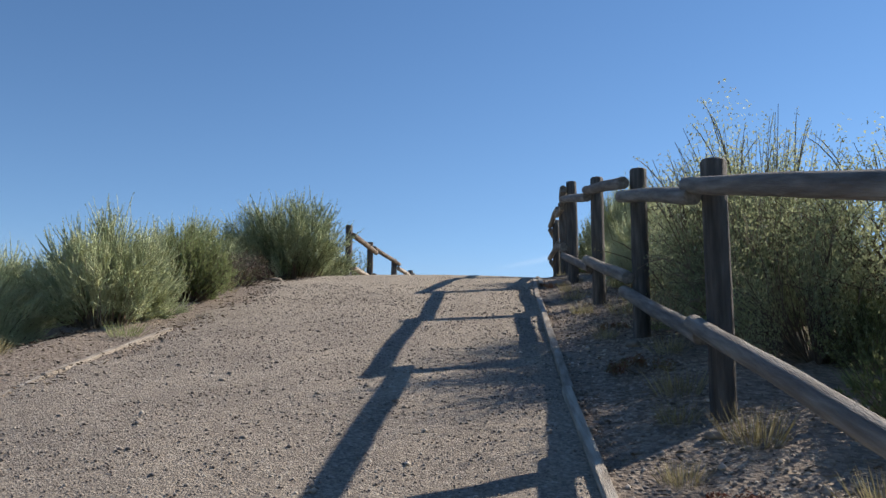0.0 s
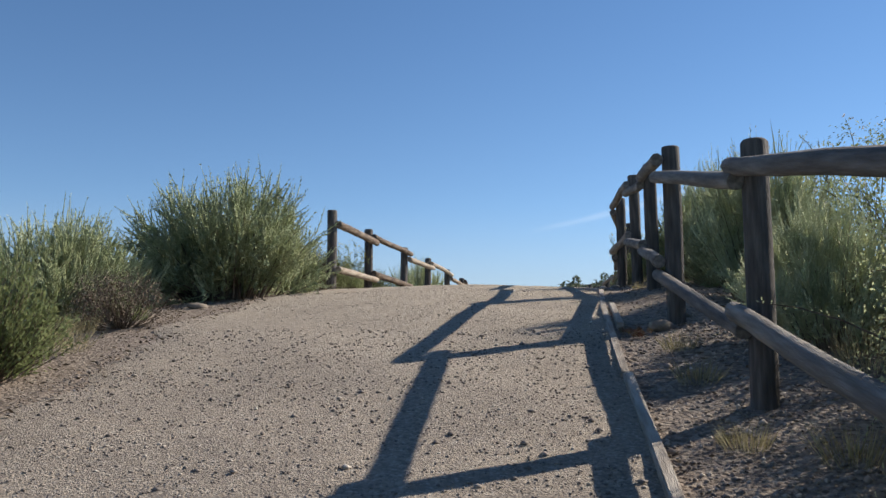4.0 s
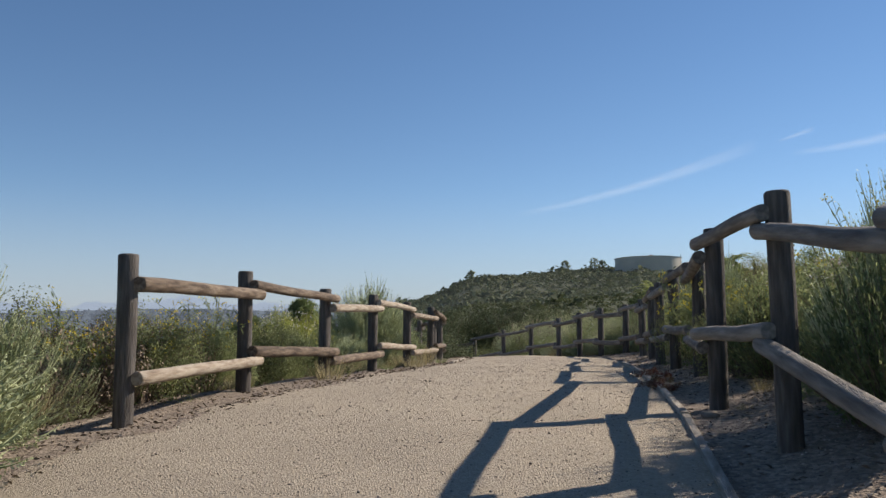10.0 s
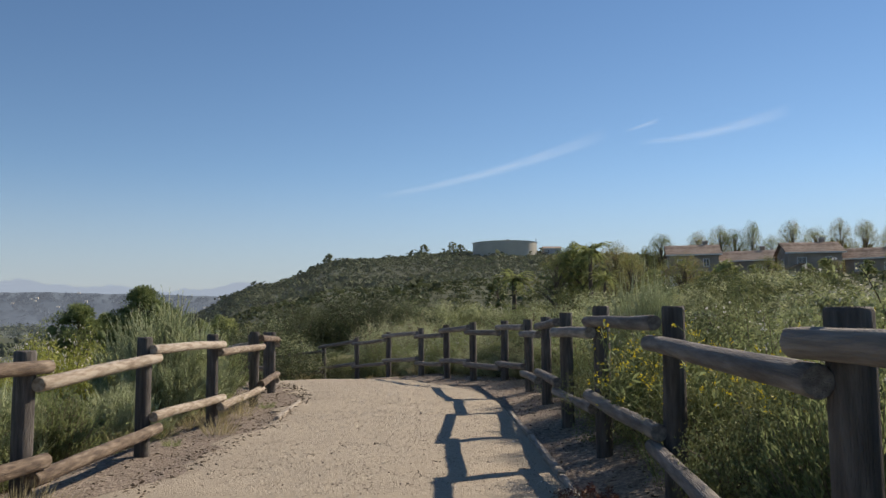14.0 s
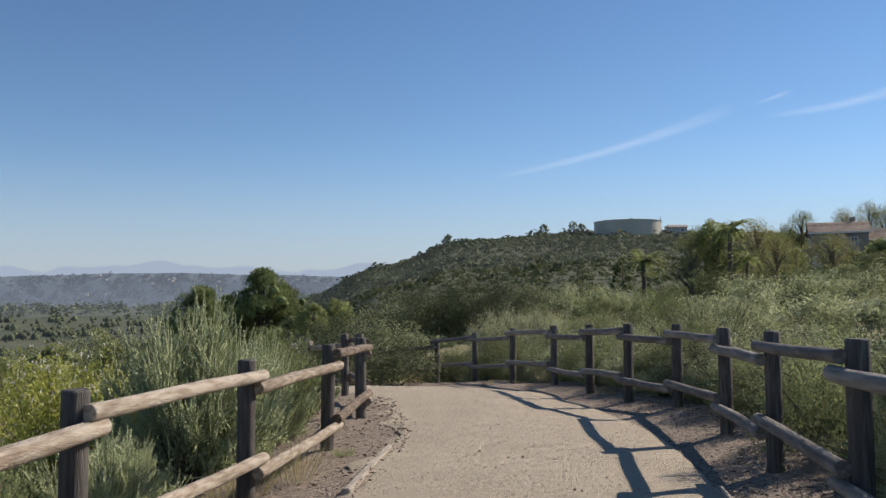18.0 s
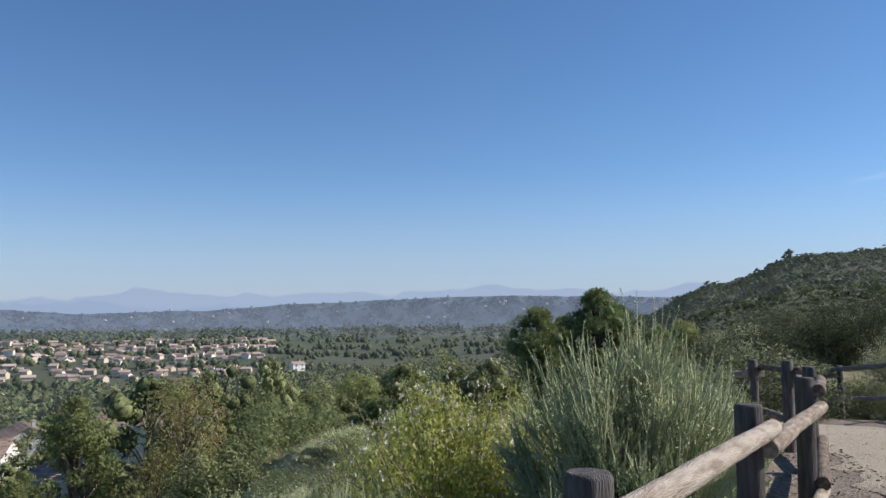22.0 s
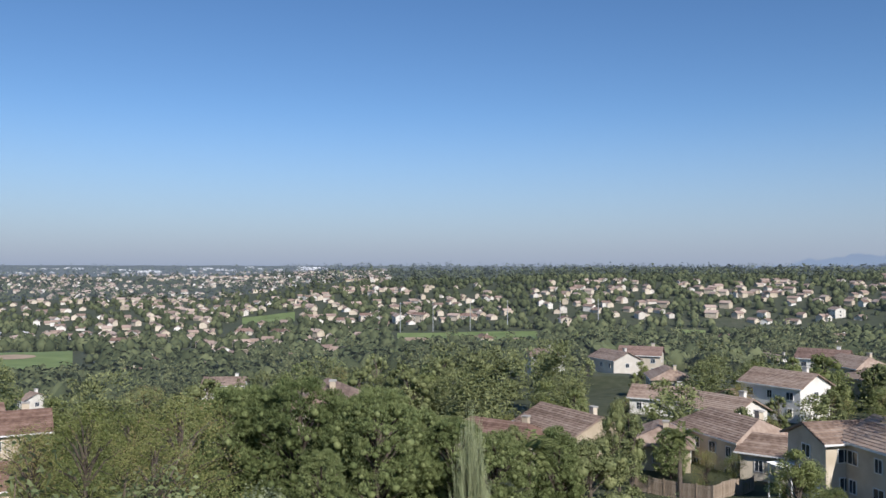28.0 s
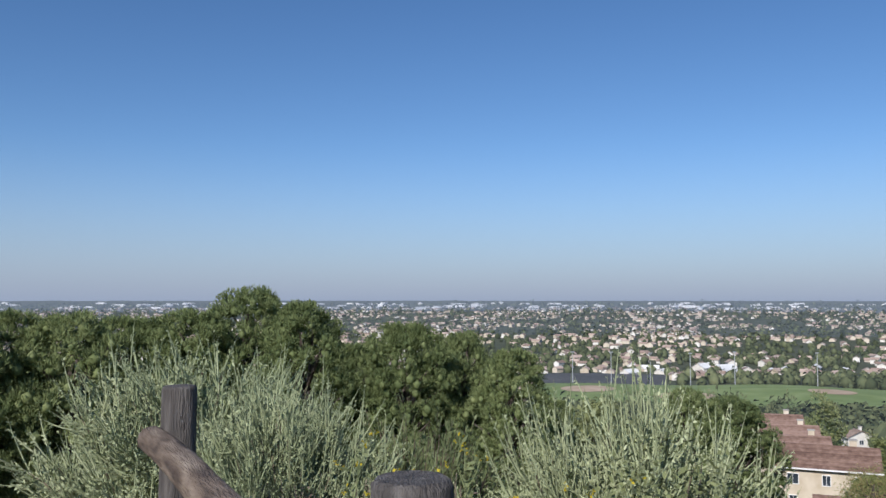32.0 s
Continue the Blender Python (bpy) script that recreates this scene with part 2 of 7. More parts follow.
def grains(mat, size, colors, share, relief):
    """Single grains of their own colour and height, mixed into a surface; returns the last colour socket and the mix."""
    nt = mat.node_tree
    node, link = nt.nodes.new, nt.links.new
    bsdf, ramp = [q for q in nt.nodes if q.type == "BSDF_PRINCIPLED"][0], [q for q in nt.nodes if q.type == "VALTORGB"][0]
    old_bump = [q for q in nt.nodes if q.type == "BUMP"][0]
    geo, vor, sep, mix, hue = node("ShaderNodeNewGeometry"), node("ShaderNodeTexVoronoi"), node("ShaderNodeSeparateColor"), node("ShaderNodeMixRGB"), node("ShaderNodeValToRGB")
    vor.inputs["Scale"].default_value = 1 / size
    link(geo.outputs["Position"], vor.inputs["Vector"])
    link(vor.outputs["Color"], sep.inputs[0])
    link(sep.outputs[0], hue.inputs[0])
    el = hue.color_ramp.elements
    el[0].color, el[1].color = (*colors[0], 1), (*colors[-1], 1)
    for i, c in enumerate(colors[1:-1], 1):
        el.new(i / (len(colors) - 1)).color = (*c, 1)
    mix.inputs[0].default_value = share
    link(ramp.outputs[0], mix.inputs[1])
    link(hue.outputs[0], mix.inputs[2])
    link(mix.outputs[0], bsdf.inputs["Base Color"])
    bump = node("ShaderNodeBump")
    bump.inputs["Strength"].default_value, bump.inputs["Distance"].default_value, bump.invert = relief, size * 0.5, True
    link(vor.outputs["Distance"], bump.inputs["Height"])
    link(old_bump.outputs[0], bump.inputs["Normal"])
    link(bump.outputs[0], bsdf.inputs["Normal"])
    return mix


t_grain = grains(M_TRAIL, 0.014, [(0.10, 0.088, 0.082), (0.19, 0.162, 0.145), (0.27, 0.228, 0.185), (0.36, 0.305, 0.24), (0.55, 0.50, 0.43)], 0.42, 0.3)
grains(M_SOIL, 0.03, [(0.075, 0.052, 0.042), (0.15, 0.108, 0.085), (0.24, 0.19, 0.15), (0.38, 0.32, 0.26)], 0.5, 0.8)
# the trail turns to paler, finer sand higher up
tn = M_TRAIL.node_tree
t_bsdf = [q for q in tn.nodes if q.type == "BSDF_PRINCIPLED"][0]
t_geo, t_sep, t_map, t_mix = tn.nodes.new("ShaderNodeNewGeometry"), tn.nodes.new("ShaderNodeSeparateXYZ"), tn.nodes.new("ShaderNodeMapRange"), tn.nodes.new("ShaderNodeMixRGB")
tn.links.new(t_geo.outputs["Position"], t_sep.inputs[0])
tn.links.new(t_sep.outputs[1], t_map.inputs[0])
t_map.inputs[1].default_value, t_map.inputs[2].default_value, t_map.inputs[3].default_value, t_map.inputs[4].default_value = 8.0, 18.0, 0.0, 0.66
tn.links.new(t_map.outputs[0], t_mix.inputs[0])
tn.links.new(t_grain.outputs[0], t_mix.inputs[1])
t_mix.inputs[2].default_value = (0.45, 0.382, 0.285, 1)
tn.links.new(t_mix.outputs[0], t_bsdf.inputs["Base Color"])


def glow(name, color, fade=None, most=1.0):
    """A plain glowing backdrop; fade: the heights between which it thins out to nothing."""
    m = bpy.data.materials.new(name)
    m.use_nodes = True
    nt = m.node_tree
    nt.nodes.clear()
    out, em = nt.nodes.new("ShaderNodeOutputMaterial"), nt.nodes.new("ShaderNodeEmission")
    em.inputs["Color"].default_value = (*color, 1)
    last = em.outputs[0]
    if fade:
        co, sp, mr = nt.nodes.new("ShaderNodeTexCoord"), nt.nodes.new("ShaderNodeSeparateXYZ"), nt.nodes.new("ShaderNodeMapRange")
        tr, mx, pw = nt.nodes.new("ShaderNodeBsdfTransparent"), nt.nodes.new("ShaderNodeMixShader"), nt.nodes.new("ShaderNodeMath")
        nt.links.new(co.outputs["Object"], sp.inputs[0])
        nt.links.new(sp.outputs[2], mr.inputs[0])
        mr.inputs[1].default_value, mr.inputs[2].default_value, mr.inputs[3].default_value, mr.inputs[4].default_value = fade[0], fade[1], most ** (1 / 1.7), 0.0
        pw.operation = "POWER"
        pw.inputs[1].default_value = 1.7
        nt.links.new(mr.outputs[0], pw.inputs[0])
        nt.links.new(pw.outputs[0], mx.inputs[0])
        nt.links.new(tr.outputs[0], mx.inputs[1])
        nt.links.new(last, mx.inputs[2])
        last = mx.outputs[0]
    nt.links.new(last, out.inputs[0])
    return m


# the mountains glow flat; their distance haze is put into this blue
M_MOUNT = glow("far_mountains_haze_glow", (0.235, 0.31, 0.42))
M_MOUNTFAR = glow("farthest_mountains_haze_glow", (0.27, 0.345, 0.455))
# haze painted as faint see-through emission, fading with height
M_HAZE = glow("horizon_haze_glow", (0.30, 0.345, 0.43), (-40, 900))
M_VEIL = glow("valley_haze_glow", (0.30, 0.36, 0.46), (-60, 260), 0.13)
M_VEILNEAR = glow("hill_haze_glow", (0.30, 0.36, 0.46), (-60, 140), 0.07)
M_VEILFAR = glow("valley_haze_far_glow", (0.30, 0.36, 0.46), (-60, 420), 0.36)


# ---- mesh helpers ----
def mesh_from(name, verts, faces, mats, mat_index=None, smooth=False):
    """verts: n x 3; faces: one array of quads or triangles, or a list of faces."""
    me = bpy.data.meshes.new(name)
    if isinstance(faces, np.ndarray):
        v, f = np.asarray(verts, np.float32), np.asarray(faces, np.int32)
        k = f.shape[1]
        me.vertices.add(len(v))
        me.vertices.foreach_set("co", v.ravel())
        me.loops.add(f.size)
        me.loops.foreach_set("vertex_index", f.ravel())
        me.polygons.add(len(f))
        me.polygons.foreach_set("loop_start", np.arange(0, f.size, k, dtype=np.int32))
        me.polygons.foreach_set("loop_total", np.full(len(f), k, np.int32))
    else:
        me.from_pydata([tuple(p) for p in verts], [], faces)
    for m in mats if isinstance(mats, (list, tuple)) else [mats]:
        me.materials.append(m)
    if mat_index is not None:
        me.polygons.foreach_set("material_index", np.asarray(mat_index, np.int32))
    if smooth:
        me.polygons.foreach_set("use_smooth", np.ones(len(me.polygons), bool))
    me.update(calc_edges=True)
    return me


def part(name, data, parent, label="", m=None):
    """One mesh object under a thing or under a part."""
    ob = new(name, data)
    ob.parent = parent
    if m is not None:
        ob.matrix_basis = m
    return tagged(ob, label)


def bm_mesh(name, bm, mat, smooth=False):
    me = bpy.data.meshes.new(name)
    bm.to_mesh(me)
    bm.free()
    me.materials.append(mat)
    if smooth:
        me.polygons.foreach_set("use_smooth", np.ones(len(me.polygons), bool))
    return me


def box_mesh(name, sx, sy, sz, mat, bevel=0.0, at=(0, 0, 0)):
    """A bevelled box standing on z = at[2]."""
    bm = bmesh.new()
    bmesh.ops.create_cube(bm, size=1.0)
    bmesh.ops.scale(bm, vec=(sx, sy, sz), verts=bm.verts)
    bmesh.ops.translate(bm, vec=(at[0], at[1], at[2] + sz / 2), verts=bm.verts)
    if bevel:
        bmesh.ops.bevel(bm, geom=bm.edges, offset=bevel, segments=2, affect="EDGES")
    return bm_mesh(name, bm, mat)


def tube(points, radii, sides=6):
    """Verts and quads of a tapered tube along points."""
    P = [Vector(p) for p in points]
    V, F = [], []
    for i, p in enumerate(P):
        d = (P[min(i + 1, len(P) - 1)] - P[max(i - 1, 0)]).normalized()
        s = d.cross(Vector((0.31, 0.95, 0.05))).normalized()
        u = d.cross(s)
        for k in range(sides):
            a = 2 * math.pi * k / sides
            V.append(p + radii[i] * (math.cos(a) * s + math.sin(a) * u))
    for i in range(len(P) - 1):
        for k in range(sides):
            a, b = i * sides + k, i * sides + (k + 1) % sides
            F.append((a, b, b + sides, a + sides))
    return V, F


def leaf_arrays(rng, base, way, length, width, fold=0.25, face=None):
    """Four-cornered leaves at base, pointing along way, or lying across face (the way that they look)."""
    n = len(base)
    if face is not None:
        way = np.cross(face + rng.normal(size=(n, 3)) * 0.28, rng.normal(size=(n, 3)))
    way = way / (np.linalg.norm(way, axis=1, keepdims=True) + 1e-9)
    side = np.cross(way, rng.normal(size=(n, 3)) if face is None else face + rng.normal(size=(n, 3)) * 0.25)
    side /= np.linalg.norm(side, axis=1, keepdims=True) + 1e-9
    up = np.cross(side, way)
    L, W = np.asarray(length)[:, None], np.asarray(width)[:, None]
    mid = base + way * L * 0.5
    v = np.stack([base, mid + side * W * 0.5 + up * W * fold, base + way * L, mid - side * W * 0.5 + up * W * fold], 1).reshape(-1, 3)
    f = np.arange(4 * n).reshape(n, 4)
    return v, f


# ---- the lie of the land ----
def smooth_line(xs, ys, width):
    """Linear control points, rounded over about width metres."""
    g = np.arange(xs[0] - 10, xs[-1] + 10, 0.1)
    v = np.interp(g, xs, ys)
    k = int(width / 0.1) | 1
    w = np.hanning(k + 2)[1:-1]
    v = np.convolve(np.pad(v, k // 2, mode="edge"), w / w.sum(), mode="valid")
    return lambda q: np.interp(q, g, v)


PATH_Z = smooth_line(
    [-60, -12, 0, 3.1, 5.6, 7.2, 10.4, 12.3, 14.5, 17.2, 19.3, 21.5, 26.7, 31.6, 37, 40, 44, 47, 60],
    [-15, -3.3, -0.13, 0.68, 1.40, 1.80, 2.56, 3.03, 3.44, 3.74, 3.86, 3.90, 3.90, 3.92, 3.74, 3.52, 3.15, 2.75, 1.2], 1.6)
EDGE_L = smooth_line([-60, -10, 5.8, 8, 11, 14, 16.8, 19, 21.3, 23.5, 27, 30, 32, 35.5, 38, 41, 45, 60], [-4, -3.2, -2.97, -2.62, -2.5, -2.3, -1.95, -1.35, -0.9, -0.55, 0.08, 0.38, 0.25, -0.2, -1.2, -3.2, -7, -22], 1.2)
EDGE_R = smooth_line([-60, -10, 4.1, 6.3, 11.3, 13.4, 14.8, 18, 20.7, 23.9, 27.8, 30, 33, 36, 38, 42, 46, 60], [-0.6, 0.3, 0.79, 0.87, 1.25, 1.45, 1.63, 2.13, 2.5, 2.96, 3.42, 3.6, 3.4, 3.0, 2.5, 0.9, -2.5, -16], 1.2)
# heights of the country round the hilltop: by bearing (degrees) and distance (metres)
REACH = np.array([15, 40, 90, 160, 300, 420, 620, 740, 1000, 1500, 4900.0])
LAND = {
    -180: (1, -6, -17, -27, -45, -52, -54, -54, -52, -46, -14),
    -150: (2.2, -3.5, -14, -26, -45, -52, -54, -54, -52, -46, -14),
    -114: (0.8, -6.5, -20, -27, -42, -50, -53, -53, -50, -44, -14),
    -100: (0.6, -7, -19.5, -23, -36, -48, -50, -42, -24, -20, -14),
    -84: (0.6, -7, -19, -22, -31, -45, -49, -30, -13, -13, -13.5),
    -60: (0.6, -6.5, -18, -21.5, -29, -40, -40, -27, -11, -11, -13),
    -40: (1.2, -4.5, -14, -19, -29, -38, -38, -30, -15, -8, -11),
    -20: (2.6, -1.0, -9, -15, -24, -22, -32, -32, -22, -5, -10),
    -10: (3.2, 1.4, -2, -5, -2, 8, -8, -16, -26, -32, -14),
    -4: (3.6, 2.6, 2.6, 2.5, 13, 24, 8, -4, -18, -30, -14),
    1: (3.7, 3.3, 3.8, 4, 20, 35, 18, 8, -10, -30, -14),
    12: (3.8, 3.9, 4.6, 7.5, 24, 37, 26, 18, 0, -30, -14),
    30: (4.0, 4.6, 7.2, 13, 24, 30, 26, 20, 0, -30, -14),
    80: (4.2, 4.6, 6.0, 7, 4, -8, -20, -26, -32, -40, -14),
    130: (2.5, 0, -8, -16, -30, -45, -52, -55, -52, -46, -14),
}
BEAR = np.array(sorted(LAND) + [180.0])
TABLE = np.array([LAND[b] for b in sorted(LAND)] + [LAND[-180]])
HUB = (1.0, 20.0)


def country(x, y):
    dx, dy = x - HUB[0], y - HUB[1]
    r, a = np.hypot(dx, dy), np.degrees(np.arctan2(dx, dy))
    i = np.clip(np.searchsorted(BEAR, a, side="right") - 1, 0, len(BEAR) - 2)
    f = np.clip((a - BEAR[i]) / (BEAR[i + 1] - BEAR[i]), 0, 1)
    f = f * f * (3 - 2 * f)
    lr = np.log(np.clip(r, 15, 4900))
    j = np.clip(np.searchsorted(np.log(REACH), lr, side="right") - 1, 0, len(REACH) - 2)
    g = (lr - np.log(REACH)[j]) / (np.log(REACH)[j + 1] - np.log(REACH)[j])
    lo = TABLE[i, j] * (1 - f) + TABLE[i + 1, j] * f
    hi = TABLE[i, j + 1] * (1 - f) + TABLE[i + 1, j + 1] * f
    return lo * (1 - g) + hi * g


VIEW = (-0.9, 22.0, 5.4)


def bearing(az, r):
    return VIEW[0] + r * math.sin(radians(az)), VIEW[1] + r * math.cos(radians(az))


# the houses below and on the ridge; the ground is levelled for each
CREAM = "two-storey cream stucco house with brown tile roof"
# bearing, distance, turn, width, depth, storeys, roof, wall, label, hip, wing
HOUSES = [
    (-67.1, 92, 19, 10.5, 8.5, 2, M_ROOF, M_STUCCO, CREAM, 0, (-7.5, -2.5, 6, 8, 2)), (-60.4, 90, 77, 17, 9, 1, M_ROOF, M_STUCCO, "single-storey cream house with a long brown tile roof", 2.6, (-4.2, -5, 8, 8, 1)),
    (-77.4, 119, 25, 13, 9, 2, M_ROOF, M_STUCCO, CREAM, 2.0, (-8, -3, 6, 6, 1)), (-74.3, 112, 60, 9, 7, 1, M_ROOF, M_STUCCO, "low cream house wing with brown tile roof", 0, None), (-87.7, 120, 35, 13, 9, 1, M_ROOF, M_STUCCO, "single-storey house with brown tile roof", 0, None),
    (-92.4, 118, 60, 13, 8, 1, M_ROOFR, M_STUCCO, "low house with reddish tile roof", 2.5, None), (-82.0, 116, -10, 9, 8, 1, M_ROOF, M_STUCCO, "single-storey house with brown tile roof", 2.0, None),
    (-74.4, 165, 40, 12, 9, 2, M_ROOF, M_STUCCOW, "two-storey white house with brown tile roof", 0, (-7, -4, 6, 6, 1)), (-81.5, 215, 0, 12, 9, 1, M_ROOF, M_STUCCO, "single-storey house with brown tile roof", 2, None),
    (-50.6, 176, 30, 15, 10, 2, M_ROOF, M_STUCCOW, "two-storey white stucco house with brown tile roof", 0, (-9, -3, 8, 7, 1)), (-55.6, 166, 75, 15, 9, 1, M_ROOF, M_STUCCO, "single-storey house with brown tile roof", 0, None),
    (-47.6, 186, -35, 11, 9, 2, M_ROOF, M_STUCCOG, "two-storey grey house with brown tile roof", 0, None), (-41.0, 150, 15, 12, 9, 2, M_ROOF, M_STUCCOW, "two-storey white house with brown tile roof", 0, (-6, -3, 6, 6, 1)), (-36.0, 175, 40, 12, 9, 2, M_ROOF, M_STUCCOW, "two-storey white house with brown tile roof", 0, None),
    (-33.7, 118, -12, 12, 8, 1, M_ROOFR, M_STUCCO, "single-storey house with reddish tile roof", 0, None), (-44.5, 122, 8, 10, 8, 1, M_ROOF, M_STUCCO, "single-storey house with brown tile roof", 2, None), (-60.5, 215, 0, 12, 9, 2, M_ROOF, M_STUCCO, CREAM, 2, None),
    (-123.8, 126, 124, 12, 9, 2, M_ROOFR, M_STUCCO, "apartment block with a long reddish brown roof", 0, None), (-122.6, 100, 124, 6, 8, 2, M_ROOFR, M_STUCCO, "cream apartment block with reddish brown tile roof", 0, None), (-112.5, 120, -20, 12, 8, 1, M_ROOFR, M_STUCCO, "cream house with reddish brown tile roof", 0, None), (-104, 108, 10, 12, 9, 1, M_ROOF, M_STUCCO, "single-storey house with brown tile roof", 2, None),
    (-126.9, 178, 130, 11, 7, 2, M_ROOFR, M_STUCCO, "apartment block with stepped reddish brown roofs", 0, None), (-126.2, 163, 130, 11, 7, 2, M_ROOFR, M_STUCCO, "apartment block with stepped reddish brown roofs", 0, None), (-125.6, 148, 130, 10, 7, 2, M_ROOFR, M_STUCCO, "apartment block with stepped reddish brown roofs", 0, None),
    (-70.5, 215, 20, 12, 9, 1, M_ROOF, M_STUCCO, "single-storey house with brown tile roof", 2, None),
    (25.7, 156, -20, 8.5, 7.5, 2, M_ROOF, M_STUCCOSHADE, "two-storey ridge-top house with brown tile roof", 0, (-3, -4, 4, 4, 1)), (29.2, 160, -34, 8.5, 7.5, 2, M_ROOF, M_STUCCOSHADE, "two-storey ridge-top house with walls darkened as if shaded", 0, (3, -4, 4, 4, 1)), (32.9, 153, -16, 8.5, 7.5, 2, M_ROOF, M_STUCCOSHADE, "two-storey ridge-top house with brown tile roof", 0, (-3, -4, 4, 4, 1)), (36.6, 157, -38, 8.5, 7.5, 2, M_ROOF, M_STUCCOSHADE, "two-storey ridge-top house with brown tile roof", 0, None),
    (-3.0, 260, 10, 10, 8, 1, M_ROOF, M_STUCCO, "low house with brown tile roof beyond the bushes", 0, None), (24.75, 114, -20, 10, 7, 1, M_ROOFR, M_STUCCO, "low house with brown tile roof beyond the bushes", 0, None),
    (-81.8, 172, 70, 11, 8, 1, M_ROOF, M_STUCCOW, "single-storey white house with brown tile roof", 0, None), (-84.9, 250, 30, 12, 9, 1, M_ROOF, M_STUCCOW, "single-storey white house with brown tile roof", 0, None), (-83.2, 262, 75, 12, 9, 2, M_ROOFR, M_STUCCO, CREAM, 0, None),
    (-78.0, 142, 40, 10, 8, 2, M_ROOF, M_STUCCOW, "two-storey white house with brown tile roof", 0, None), (-58.4, 222, 20, 12, 9, 1, M_ROOF, M_STUCCO, "single-storey house with brown tile roof", 2, None), (-69.3, 205, 15, 11, 8, 2, M_ROOF, M_STUCCO, CREAM, 0, None), (-72.2, 245, 60, 12, 9, 2, M_ROOFR, M_STUCCOW, "two-storey white house with reddish tile roof", 0, None),
]
CRESTS = [-9.35, -10.9, -9.4, -10.6, -9.6, -10.4, -10.3, -6.6, -6.7, -6.3, -6.9, -5.6, -5.0, -4.8, -7.5, -7.8, -5.5, -8.9, -11.8, -10.2, -8, -7.2, -7.8, -8.4, -5.5, 4.75, 4.25, 4.65, 4.15, -0.5, 1.2, -7.9, -5.7, -5.4, -8.3, -5.7, -6.3, -5.2]
PADS = [(*bearing(q[0], q[1]), VIEW[2] + q[1] * math.tan(radians(e)) - (2.8 * q[5] + 0.3) - q[4] * 0.26, max(q[3], q[4]) * 0.62) for q, e in zip(HOUSES, CRESTS)]


def step(a, b, v):
    v = np.clip((v - a) / (b - a), 0, 1)
    return v * v * (3 - 2 * v)


def ground(x, y):
    """The height of the ground; works on numbers and arrays."""
    x, y = np.asarray(x, float), np.asarray(y, float)
    z = PATH_Z(y)
    left, right = EDGE_L(y) - x, x - EDGE_R(y)
    near = z - 0.05 * step(-0.1, 0.3, left) - 0.22 * np.clip(left - 0.9, 0, 40) + 0.10 * step(0.1, 0.9, right) + 0.02 * np.clip(right - 1, 0, 40)
    far = country(x, y)
    w = np.maximum(step(4, 16, left), step(4, 14, right))
    w = np.maximum(w, np.maximum(step(14, 40, -y), step(46, 64, y)))
    out = near * (1 - w) + far * w
    d = np.hypot(x, y - 20)
    bumps = 0.05 * np.sin(x * 1.7 + 0.6 * y) * np.sin(y * 1.3 - 0.4 * x) * step(0.2, 1.5, np.maximum(left, right))
    out = out + bumps + step(60, 200, d) * (1.2 * np.sin(x * 0.041 + 1) * np.sin(y * 0.037) + 2.0 * np.sin(x * 0.017) * np.sin(y * 0.013 + 2))
    for px, py, pz, pr in PADS:
        k = 1 - step(pr, pr + 14, np.hypot(x - px, y - py))
        out = out * (1 - k) + pz * k
    return out


def gz(x, y):
    return float(ground(x, y))


def axis(lo, hi, fine, grow, lim):
    mid = list(np.arange(lo, hi + 1e-6, fine))
    a, s, neg = lo, fine, []
    while a > -lim:
        s *= grow
        a -= s
        neg.append(max(a, -lim))
    a, s, posi = hi, fine, []
    while a < lim:
        s *= grow
        a += s
        posi.append(min(a, lim))
    return np.array(neg[::-1] + mid + posi)


gx, gy = axis(-7, 8, 0.25, 1.055, 4900), axis(-6, 48, 0.25, 1.055, 4900)
X, Y = np.meshgrid(gx, gy)
Z = ground(X, Y)
inside = (X > EDGE_L(Y) + 0.12) & (X < EDGE_R(Y) - 0.05) & (Y > -14) & (Y < 46)
Z = Z - 0.035 * inside - 0.065 * (inside & (X > EDGE_L(Y) + 0.5) & (X < EDGE_R(Y) - 0.3))
nx, ny = len(gx), len(gy)
idx = np.arange(nx * ny).reshape(ny, nx)
faces = np.stack([idx[:-1, :-1], idx[:-1, 1:], idx[1:, 1:], idx[1:, :-1]], -1).reshape(-1, 4)
cx, cy = (X[:-1, :-1] + X[1:, 1:]) / 2, (Y[:-1, :-1] + Y[1:, 1:]) / 2
soil = ((cx > -9) & (cx < 7.5) & (cy > -16) & (cy < 50)).ravel().astype(int)
soil = np.where((soil == 0) & (np.hypot(cx - VIEW[0], cy - VIEW[1]).ravel() < 75), 2, soil)
land = new("ground", mesh_from("ground", np.stack([X, Y, Z], -1).reshape(-1, 3), faces, [M_LAND, M_SOIL, M_SLOPE], soil, True))
tagged(land, "scrubby hillside and valley ground with bare bark-strewn soil", "ground", kind="structure")

# the trail: a slightly crowned strip of decomposed granite
ys = np.arange(-14, 46.01, 0.12)
us = np.linspace(0, 1, 31)
U, YY = np.meshgrid(us, ys)
wob = 0.10 * np.sin(YY * 1.9) + 0.07 * np.sin(YY * 4.3 + 1) + 0.04 * np.sin(YY * 9.1)
XL, XR = EDGE_L(YY) + wob, EDGE_R(YY) - 0.02
XX = XL + (XR - XL) * U
rr = np.random.default_rng(4)
ZZ = PATH_Z(YY) + 0.045 * (1 - (2 * U - 1) ** 2) + 0.012 * np.sin(XX * 2.1 + YY) * np.sin(YY * 1.7) + rr.normal(0, 0.0035, XX.shape) - 0.02 * (U < 0.01)
n2 = len(us)
id2 = np.arange(XX.size).reshape(XX.shape)
